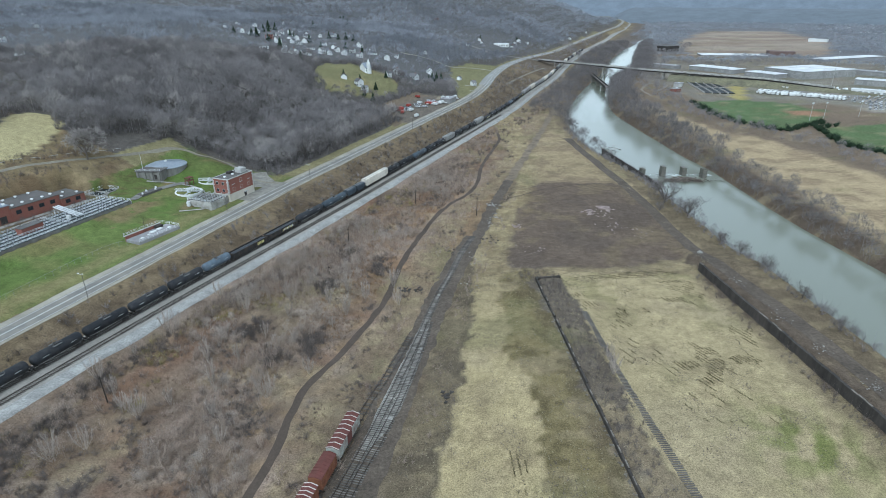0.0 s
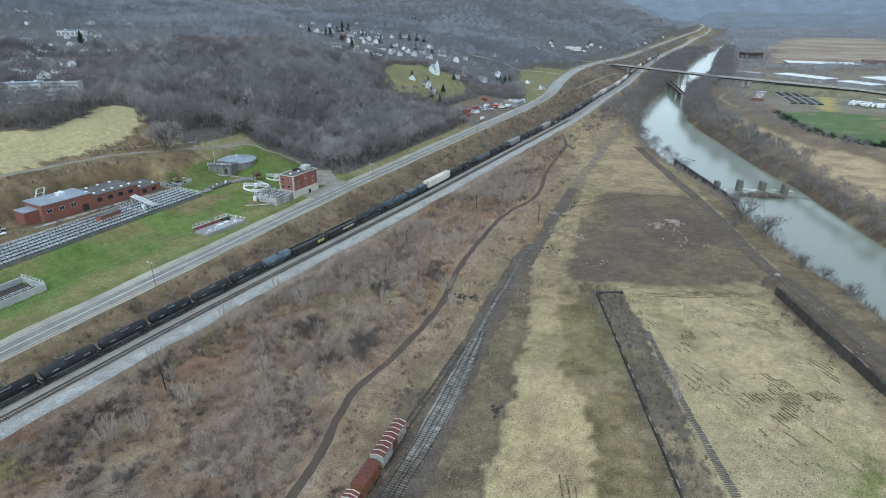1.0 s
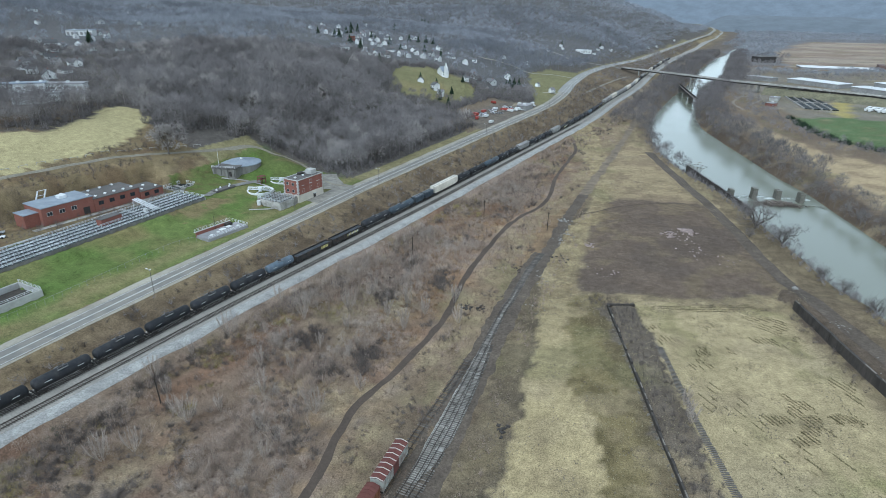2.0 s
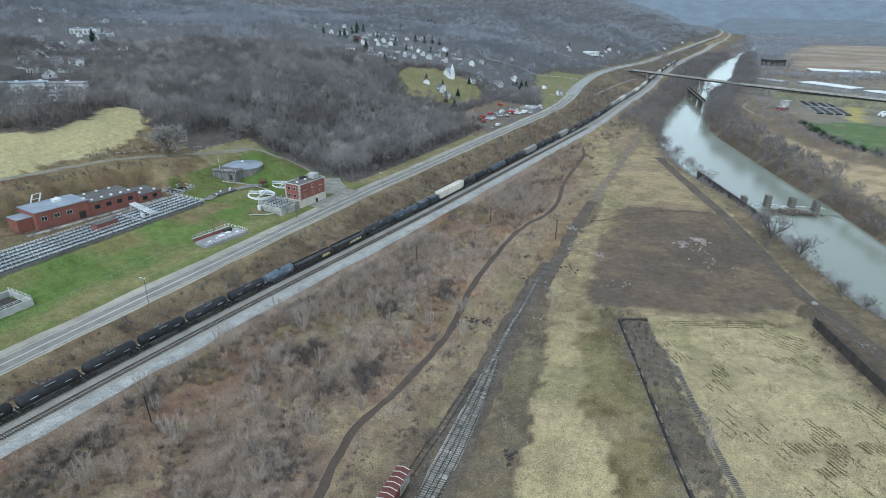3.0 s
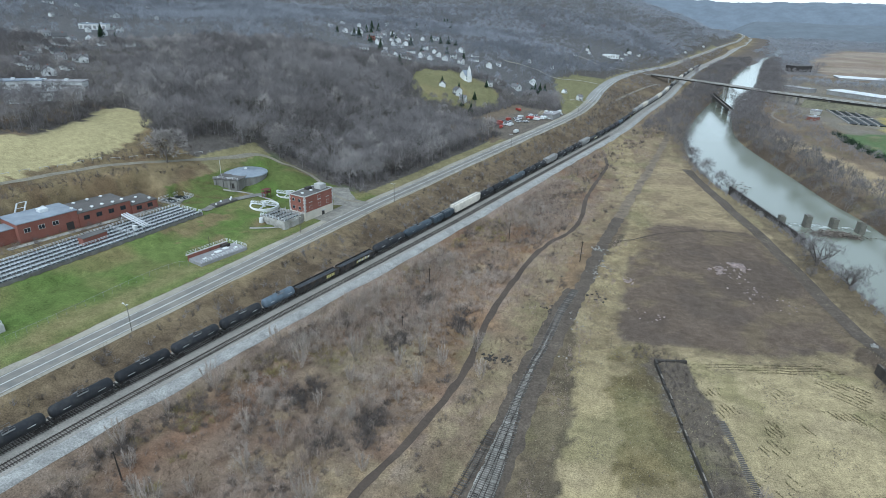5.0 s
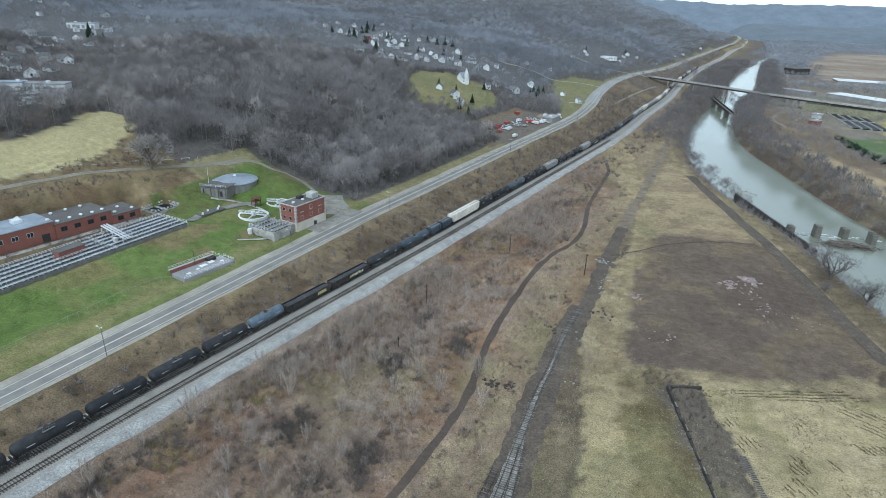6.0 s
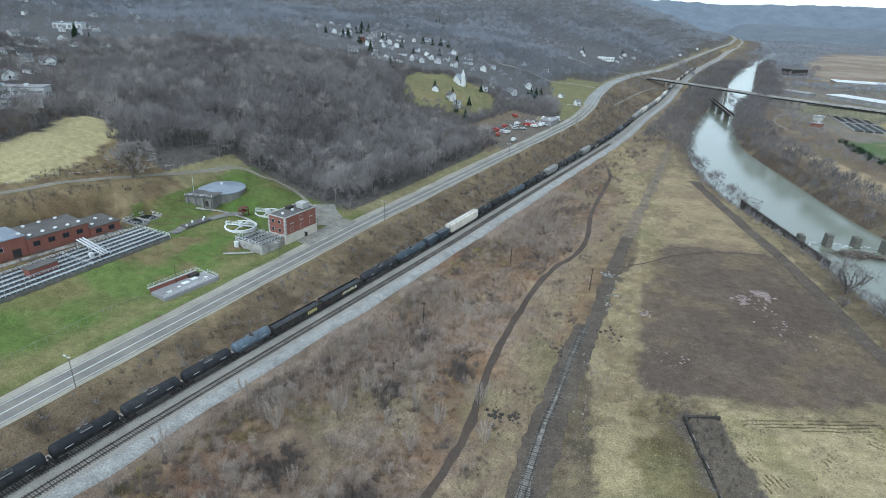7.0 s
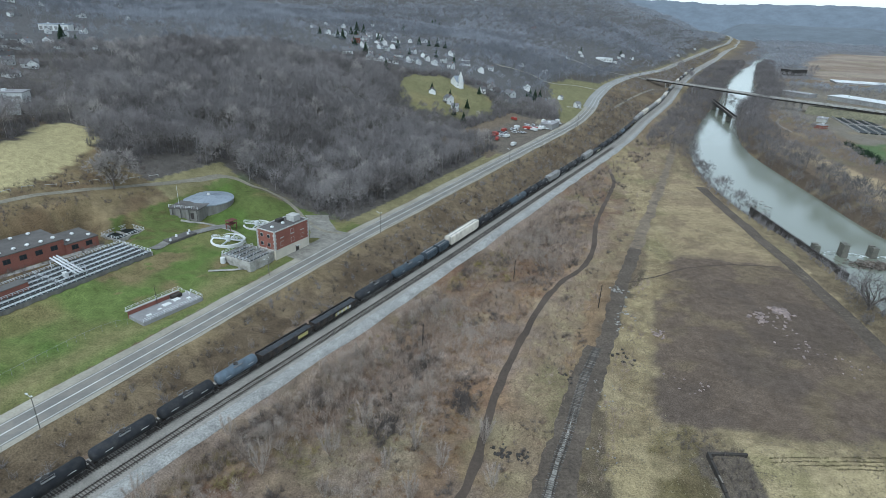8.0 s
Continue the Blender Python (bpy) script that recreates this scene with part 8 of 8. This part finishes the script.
# ---- houses on the hillside ----
def house(w, d, h, wall, roof, label, porch=True, chimney=True):
    top = thing("house", Matrix(), label, "house", "houses on the hillside")
    rise = d * 0.36
    V = [(-w / 2, -d / 2, -2), (w / 2, -d / 2, -2), (w / 2, d / 2, -2), (-w / 2, d / 2, -2), (-w / 2, -d / 2, h), (w / 2, -d / 2, h), (w / 2, d / 2, h), (-w / 2, d / 2, h),
         (-w / 2, 0, h + rise), (w / 2, 0, h + rise)]
    F = [(0, 1, 5, 4), (1, 2, 6, 9, 5), (2, 3, 7, 6), (3, 0, 4, 8, 7)]
    body = new("wall", mesh_of("wall", V, F, wall))
    body.parent = top
    e = 0.5
    k = rise / (d / 2)
    rows = []
    for s in (-1, 1):
        y0, z0 = s * (d / 2 + e), h - e * k
        V = [(-w / 2 - e, y0, z0), (w / 2 + e, y0, z0), (w / 2 + e, 0, h + rise), (-w / 2 - e, 0, h + rise)]
        V = V + [(x, y, z + 0.22) for x, y, z in V]
        rows.append(new("roof", mesh_of("roof", V, [(0, 1, 2, 3), (4, 5, 6, 7), (0, 1, 5, 4), (1, 2, 6, 5), (2, 3, 7, 6), (3, 0, 4, 7)], roof)))
        rows[-1].parent = top
    if chimney:
        part("chimney", boxes((w * 0.2, w * 0.2 + 0.9, -0.4, 0.4, h, h + rise + 1.0)), M_HOUSE_BRICK, rows[0])
    for x in (-w * 0.28, w * 0.28):
        for z in ([1.0, 3.8] if h > 5 else [1.0]):
            part("window", boxes((x - 0.55, x + 0.55, -d / 2 - 0.05, -d / 2 + 0.02, z, z + 1.5)), M_WINDOW, body)
    part("window", boxes((w / 2 - 0.02, w / 2 + 0.05, -0.6, 0.6, 1.0, 2.6)), M_WINDOW, body)
    part("door", boxes((-0.5, 0.5, -d / 2 - 0.06, -d / 2 + 0.02, 0, 2.1)), M_UNDER, body)
    if porch:
        part("porch_roof", boxes((-w * 0.42, w * 0.42, -d / 2 - 2.0, -d / 2, 2.6, 2.8)), roof, top)
        for x in (-w * 0.38, w * 0.38):
            part("porch_post", boxes((x - 0.1, x + 0.1, -d / 2 - 1.85, -d / 2 - 1.65, -1.5, 2.6)), M_WHITE, top)
    return top


HOUSE_KINDS = [house(9, 8, 5.6, M_SIDING, M_SHINGLE, "white clapboard house with grey roof among bare trees"),
               house(12, 8.5, 3.4, M_SIDING, M_SHINGLE, "low pale ranch house with grey roof among trees", False),
               house(8, 9, 6.2, M_WHITE, M_SHINGLE, "tall narrow white frame house on the hillside"),
               house(11, 9, 6.0, M_HOUSE_BRICK, M_SHINGLE, "red brick house with grey roof on the hillside")]
HOUSES = [(-265, 791, 0), (-256, 815, 1), (-214, 736, 3), (-194, 699, 2), (-165, 616, 0), (-155, 611, 1), (-169, 698, 0), (-150, 670, 1), (-134, 649, 2), (-125, 645, 0),
          (-123, 681, 2), (-107, 688, 0), (-190, 628, 1), (-166, 593, 0), (-94, 545, 1), (-79, 535, 2), (-73, 529, 0), (-58, 601, 2), (-52, 624, 0), (-68, 686, 2),
          (-263, 1120, 0), (-245, 900, 0), (-225, 880, 2), (-205, 900, 0), (-180, 870, 2), (-170, 910, 1), (-150, 930, 0), (-230, 960, 0), (-200, 780, 1), (-185, 750, 2),
          (-487, 618, 0), (-470, 625, 1), (-431, 510, 1), (-414, 504, 0), (-418, 530, 1), (-389, 507, 1), (-350, 417, 0), (-332, 414, 1), (-555, 643, 0), (-367, 516, 1),
          (-590, 870, 0), (36, 1026, 0), (60, 1110, 2), (142, 1205, 1), (160, 1210, 0), (176, 1304, 0), (259, 1375, 2), (290, 1437, 0), (384, 1690, 0), (-95, 1446, 0),
          (120, 1120, 0), (30, 655, 2), (15, 690, 0), (-20, 700, 2), (-35, 640, 1), (-60, 720, 0), (-90, 740, 1), (-110, 770, 2), (-30, 830, 0), (0, 850, 2), (-300, 1123, 2),
          (-168, 1600, 0), (-310, 860, 0), (-620, 760, 2), (-520, 700, 1), (-440, 600, 2), (-700, 1000, 1), (-340, 1000, 0), (-300, 960, 2), (-145, 720, 0), (-175, 655, 2), (-145, 620, 1), (-448, 512, 1), (-460, 580, 2), (-438, 573, 0), (-408, 482, 1), (-373, 440, 1), (-308, 374, 1), (-326, 410, 0), (-338, 370, 1), (-379, 428, 0), (-619, 712, 1), (-675, 984, 0),
          (-549, 820, 2), (-681, 1057, 0), (-320, 360, 0), (-355, 395, 1), (-395, 455, 1), (-300, 350, 1), (-22, 1347, 3), (132, 1171, 0), (62, 1085, 2), (-240, 770, 2), (-252, 778, 0), (-228, 790, 1), (-210, 760, 2), (-182, 720, 0), (-172, 735, 2),
          (-205, 815, 0), (-225, 835, 2), (-190, 830, 1), (-130, 700, 2), (-112, 660, 0), (-95, 660, 2), (-85, 700, 1)] + [(1440 + (k * 97) % 260, 2380 + (k * 61) % 420, k % 3) for k in range(26)] + [(1380 + (k * 37) % 120, 1980 + (k * 29) % 110, k % 3) for k in range(12)]
used = set()
for k, (x, y, kind) in enumerate(HOUSES):
    m = on_ground(x, y, (k * 37) % 180 - 60, 0.1) @ Matrix.Scale(0.7 + 0.045 * ((k * 5) % 7), 4)
    if kind in used:
        copy_thing(HOUSE_KINDS[kind], m)
    else:
        HOUSE_KINDS[kind].matrix_basis = m
        used.add(kind)


def church():
    top = thing("church", on_ground(-80, 592, 35, 0.2) @ Matrix.Scale(0.78, 4), "small white church with a pointed steeple on the green", "church")
    h = house(9, 14, 6, M_WHITE, M_ROOF_GREY, "church", False, False)
    for c in list(h.children):
        c.parent = top
    bpy.data.objects.remove(h)
    part("tower", boxes((-1.8, 1.8, -9.5, -6.2, -2, 10.5)), M_WHITE, top)
    bm = bmesh.new()
    rod(bm, (0, -7.85, 10.5), (0, -7.85, 17), 2.4, 0.05, 8)
    part("spire", bm, M_WHITE, top)


church()


# ---- flat-roofed buildings ----
def flat_building(x, y, turn, w, d, h, wall, roof, label, name="warehouse", bays=0, category="building"):
    top = thing(name, on_ground(x, y, turn, 0.3), label, category)
    body = part("wall", boxes((-w / 2, w / 2, -d / 2, d / 2, -1, h)), wall, top)
    part("roof", boxes((-w / 2 - 0.4, w / 2 + 0.4, -d / 2 - 0.4, d / 2 + 0.4, h, h + 0.5)), roof, top)
    for k in range(bays):
        bx = -w / 2 + w * (k + 0.5) / bays
        part("window", boxes((bx - w / bays * 0.3, bx + w / bays * 0.3, -d / 2 - 0.06, -d / 2 + 0.02, 1.4, h - 1.6)), M_GREY_CAR, body)
        if k % 3 == 1:
            part("roof_vent", boxes((bx - 0.8, bx + 0.8, -1, 1, h + 0.5, h + 1.4)), M_STEEL, top)
    return top


M_SHED_ROOF = surface("white_roof", (0.72, 0.72, 0.71), 0.8, grain=0.06, scale=0.2, second=((0.55, 0.55, 0.55), 0.05))
M_SHED_WALL = surface("dull_metal_wall", (0.27, 0.26, 0.25), 0.8, grain=0.1, scale=0.3, streak=(1, 1, 0.2))
M_RED_BROWN = surface("brown_roof", (0.16, 0.11, 0.095), 0.9, grain=0.15, scale=0.3)
flat_building(-290, 312, 35, 30, 9, 4, M_WHITE, M_ROOF_GREY, "long low white apartment block on the hill", "apartment_block", 8)
flat_building(-262, 303, 42, 34, 9, 4, M_WHITE, M_ROOF_TAN, "long low white apartment block on the hill", "apartment_block", 8)
flat_building(-272, 326, 20, 26, 9, 4, M_SIDING, M_ROOF_TAN, "low pale apartment block with tan roof", "apartment_block", 7)
flat_building(-478, 612, 20, 26, 14, 6, M_WHITE, M_ROOF_GREY, "large white house block on the hilltop", "apartment_block", 6)
flat_building(100, 1105, -15, 26, 13, 5, M_WHITE, M_SHED_ROOF, "white roadside commercial building", "roadside_building", 6)
flat_building(408, 905, -58, 74, 30, 6, M_SHED_WALL, M_SHED_ROOF, "long warehouse with a flat white roof", bays=6)
flat_building(446, 835, -62, 46, 26, 6, M_SHED_WALL, M_SHED_ROOF, "warehouse wing with a flat white roof", bays=4)
flat_building(515, 850, -70, 66, 96, 10, M_GREY_CAR, M_SHED_ROOF, "very large warehouse with white roof and dark front", bays=9)
flat_building(552, 1172, -12, 118, 46, 3, M_SHED_WALL, M_SHED_ROOF, "long low shed under a white sheet roof", bays=0)
flat_building(735, 1110, 24, 170, 30, 3, M_SHED_WALL, M_SHED_ROOF, "long low shed under a white sheet roof", bays=0)
flat_building(350, 955, -55, 40, 18, 5, M_SHED_WALL, M_ROOF_TAN, "low grey industrial shed", bays=5)
flat_building(535, 748, -40, 34, 20, 7, M_SHED_WALL, M_SHED_ROOF, "white-ended industrial hall with pale roof", bays=3)
flat_building(590, 720, -30, 55, 14, 5, M_WHITE, M_ROOF_TAN, "low white industrial building", bays=8)
flat_building(487, 664, -42, 52, 11, 5, M_WHITE, M_SHED_ROOF, "long low white depot building", bays=9)
flat_building(545, 640, -38, 50, 12, 5, M_WHITE, M_ROOF_TAN, "long low white depot building", bays=8)
flat_building(600, 860, -60, 60, 18, 6, M_SHED_WALL, M_ROOF_TAN, "low grey industrial shed", bays=6)
flat_building(640, 790, -50, 70, 16, 6, M_HOUSE_BRICK, M_ROOF_TAN, "low brick industrial range", bays=8)
flat_building(690, 900, -45, 50, 20, 6, M_SHED_WALL, M_SHED_ROOF, "pale industrial hall across the lots", bays=5)
flat_building(470, 1290, 25, 38, 24, 11, M_UNDER, M_ROOF_DARK, "long dark storage shed beside the brown flats", bays=0)
flat_building(650, 1180, -20, 46, 30, 8, M_RED_BROWN, M_RED_BROWN, "rust-brown storage shed with flat roof", bays=0)
flat_building(978, 1610, -40, 44, 20, 7, M_WHITE, M_SHED_ROOF, "white industrial hall on the far flats", bays=0)
flat_building(288, 735, 60, 14, 9, 4, M_LIGHT_CONCRETE, M_ROOF_TAN, "small pale pump house by the river", "pump_house", 3)
flat_building(268, 690, 40, 10, 8, 3.5, M_HOUSE_BRICK, M_ROOF_TAN, "small brick hut with pale roof", "hut", 2)
flat_building(2, 545, 68, 17, 9, 4, M_SHED_WALL, M_ROOF_TAN, "low tan-roofed workshop in the vehicle yard", "workshop", 4)


def bed_rows():
    top = thing("sludge_beds", on_ground(293, 672, 80), "rows of dark treatment beds with concrete kerbs", "tank")
    for k in range(4):
        x0 = 4
        y0 = -3 - k * 8.5
        part("bed", boxes((x0, x0 + 95, y0 - 6.5, y0, -0.5, 0.9)), M_PLANT_GRID, top)
        part("kerb", boxes((x0 - 0.6, x0 + 95.6, y0, y0 + 0.8, -0.5, 1.6)), M_CONCRETE, top)
        part("kerb", boxes((x0 + 46, x0 + 47, y0 - 6.5, y0, -0.5, 1.6)), M_CONCRETE, top)


bed_rows()


# ---- vehicles ----
def vehicle(name, l, w, h, paint, label, cab=0.0):
    top = thing(name, Matrix(), label, "vehicle", "vehicles standing about")
    if cab:
        body = part("body", boxes((-l / 2, l / 2 - cab, -w / 2, w / 2, 0.7, h), bevel=0.08), paint, top)
        part("cab", boxes((l / 2 - cab + 0.05, l / 2, -w / 2, w / 2, 0.6, h * 0.8), bevel=0.12), paint, top)
        part("windscreen", boxes((l / 2 - 0.02, l / 2 + 0.02, -w / 2 + 0.15, w / 2 - 0.15, h * 0.5, h * 0.74)), M_WINDOW, top)
        if l > 10:
            for y in (-w / 2 - 0.012, w / 2 + 0.002):
                part("side_window", boxes((-l / 2 + 0.5, l / 2 - cab - 0.3, y, y + 0.01, 1.7, 2.5)), M_WINDOW, body)
    else:
        body = part("body", boxes((-l / 2, l / 2, -w / 2, w / 2, 0.35, 0.95), bevel=0.12), paint, top)
        part("cabin", boxes((-l * 0.28, l * 0.2, -w * 0.44, w * 0.44, 0.95, h), bevel=0.18), M_WINDOW, top)
        part("roof", boxes((-l * 0.2, l * 0.12, -w * 0.38, w * 0.38, h, h + 0.04)), paint, top)
    for x in (-l * 0.32, l * 0.32):
        for y in (-w / 2 + 0.1, w / 2 - 0.1):
            bm = bmesh.new()
            rod(bm, (x, y - 0.12, 0.36), (x, y + 0.12, 0.36), 0.36, sides=10)
            part("wheel", bm, M_TYRE, top)
    return top


car_a = vehicle("car", 4.6, 1.8, 1.45, M_VEHICLE, "parked car standing in the yard")
truck = vehicle("truck", 6.4, 2.3, 2.5, M_RED, "red truck standing in the vehicle yard", 2.0)
van = vehicle("truck", 6.0, 2.2, 2.6, M_WHITE, "white box truck standing in the yard", 1.8)
bus = vehicle("bus", 11.5, 2.5, 3.1, M_WHITE, "white bus parked in a long row", 0.9)
rv = random.Random(12)
YARD = [(-40, 485), (-36, 478), (-38, 492), (-27, 551), (-22, 556), (-32, 545)]
truck.matrix_basis = on_ground(-40, 484, 60)
for x, y in YARD[1:4]:
    copy_thing(truck, on_ground(x, y, rv.uniform(0, 180)))
van.matrix_basis = on_ground(-24, 470, 72)
copy_thing(van, on_ground(8, 560, 40))
car_a.matrix_basis = on_ground(-192, 184, 30)
for k in range(46):
    x = -36 + 46 * rv.random()
    copy_thing(van if k % 6 == 0 else truck if k % 15 == 4 else car_a, on_ground(x, 505 + (x + 30) * 1.5 + rv.uniform(-16, 16), rv.choice((62, 68, 150)) + rv.uniform(-9, 9)))
copy_thing(car_a, on_ground(-196, 188, 30))
ROWS = [(385, 734, 410, 710, 9), (423, 716, 454, 685, 11), (361, 680, 424, 626, 22), (366, 688, 429, 634, 22), (430, 730, 470, 700, 10), (396, 744, 424, 722, 10), (470, 694, 508, 676, 9), (356, 676, 424, 634, 20)]
first_bus = True
for x0, y0, x1, y1, n in ROWS:
    face = math.degrees(math.atan2(y1 - y0, x1 - x0)) + 90
    for k in range(n):
        f = (k + rv.uniform(-0.15, 0.15)) / (n - 1)
        if rv.random() < 0.12:
            continue
        m = on_ground(x0 + (x1 - x0) * f, y0 + (y1 - y0) * f, face + rv.uniform(-4, 4))
        if first_bus:
            bus.matrix_basis = m
            first_bus = False
        else:
            copy_thing(bus if rv.random() < 0.8 else van, m)
for k in range(60):
    x = 412 + (k % 10) * 4.4
    copy_thing(car_a, on_ground(x + (k // 10) * 6, 566 + (k // 10) * 9 - (k % 10) * 1.2 + rv.uniform(-1, 1), 40))

for k in range(90):
    copy_thing(car_a, on_ground(430 + 9 * (k % 9) + 3 * rv.random(), 640 - 7.5 * (k // 9) + 2.0 * (k % 9) + rv.random(), 52 if k % 2 else 232))
# evergreen hedge round the sports fields
hp, hr = jittered(225, 400, 380, 640, 3.6, 140)
d1 = np.full(len(hp), 1e9)
for pts in (BALL_FIELD, BALL_FIELD_2):
    e, _ = beside(np.array(pts + pts[:1], float), hp[:, 0], hp[:, 1])
    d1 = np.minimum(d1, np.abs(e))
inside = within_polygon(BALL_FIELD, hp[:, 0], hp[:, 1]) | within_polygon(BALL_FIELD_2, hp[:, 0], hp[:, 1])
keep = (d1 < 7) & ~inside & (hr.rand(len(hp)) < 0.75) & ((hp[:, 0] < 262) & (hp[:, 1] < 610) | (hp[:, 1] < 530) & (hp[:, 0] < 330))
hedge_forms = [shrub_form(s, 190, 0.75, 0.07) for s in range(60, 64)]
tall = 1.8 + 2.0 * hr.rand(keep.sum())
scatter("hedge", hedge_forms, hp[keep], tall, tall * 1.1, M_FIR, "dark green hedge of shrubs round the sports fields", "hedge", 141)
p, hr = jittered(380, 900, 760, 1330, 9, 143)
d1 = np.abs(beside(np.array([(400, 1060), (480, 1032), (560, 1110), (640, 1080)], float), p[:, 0], p[:, 1])[0])
d2 = np.abs(beside(np.array([(620, 1010), (680, 960), (760, 990)], float), p[:, 0], p[:, 1])[0])
d3 = np.hypot(p[:, 0] - 842, p[:, 1] - 1275)
p = p[(d1 < 20) | (d2 < 18) | (d3 < 40)]
tall = 7 + 5 * hr.rand(len(p))
scatter("riverside_trees", [wood_tree(s, 95, 5, 0.2) for s in range(80, 84)], p, tall, tall * 1.2, M_FAR_TWIG, "dark leafless trees between the industrial sheds", "trees", 144, 0.3)


def light_mast(x, y, tall):
    top = thing("floodlight_mast", on_ground(x, y, 30), "slim pale floodlight mast beside the sports field", "light mast", "floodlight masts")
    bm = bmesh.new()
    rod(bm, (0, 0, 0), (0, 0, tall), 0.22, 0.12, 8)
    part("mast", bm, M_LIGHT_CONCRETE, top)
    part("lamp_bar", boxes((-1.4, 1.4, -0.15, 0.15, tall - 0.9, tall), bevel=0.04), M_STEEL, top)


for x, y, tall in ((319, 508, 16), (340, 522, 14), (376, 529, 14), (472, 727, 42)):
    light_mast(x, y, tall)


# ---- distant wooded ridges ----
def ridge(name, dist, tall, colour, glow, seed, a0=-62, a1=62):
    m = bpy.data.materials.new(name)
    m.use_nodes = True
    n, link = m.node_tree.nodes, m.node_tree.links.new
    b = n["Principled BSDF"]
    b.inputs["Roughness"].default_value = 1.0
    tex = n.new("ShaderNodeTexNoise")
    tex.inputs["Scale"].default_value = 0.012
    tex.inputs["Detail"].default_value = 10
    tex.inputs["Roughness"].default_value = 0.75
    geo = n.new("ShaderNodeNewGeometry")
    link(geo.outputs["Position"], tex.inputs["Vector"])
    mix = n.new("ShaderNodeMix")
    mix.data_type = "RGBA"
    link(tex.outputs["Fac"], mix.inputs["Factor"])
    # distance haze is painted in: blue-grey tones that also glow faintly
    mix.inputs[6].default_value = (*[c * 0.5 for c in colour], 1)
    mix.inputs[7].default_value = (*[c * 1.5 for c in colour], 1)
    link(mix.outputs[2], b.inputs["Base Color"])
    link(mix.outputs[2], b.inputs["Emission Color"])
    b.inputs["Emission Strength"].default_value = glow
    V, F, na, nr = [], [], 900, 8
    for i in range(na):
        a = radians(a0 + (a1 - a0) * i / (na - 1))
        crest = tall * (1 + 0.035 * float(ripple(np.array(math.degrees(a) * 40.0), np.array(0.0), 900, seed)) + 0.02 * float(ripple(np.array(math.degrees(a) * 40.0), np.array(0.0), 160, seed + 1)) + 0.025 * float(patchy(np.array(math.degrees(a) * 40.0), np.array(0.0), 30, seed)))
        crest *= float(ease(np.array(i / na), 0.0, 0.06))
        for j in range(nr):
            f = j / (nr - 1)
            d = dist + f * 500
            V.append((d * math.sin(a), d * math.cos(a), -10 + (crest + 10) * math.sin(f * 1.5708) ** 0.9))
    F = [(i * nr + j, (i + 1) * nr + j, (i + 1) * nr + j + 1, i * nr + j + 1) for i in range(na - 1) for j in range(nr - 1)]
    tagged(new(name, mesh_of(name, V, F, m, True)), "far wooded ridge backdrop, haze painted into its colour and glow", "hills", kind="structure")


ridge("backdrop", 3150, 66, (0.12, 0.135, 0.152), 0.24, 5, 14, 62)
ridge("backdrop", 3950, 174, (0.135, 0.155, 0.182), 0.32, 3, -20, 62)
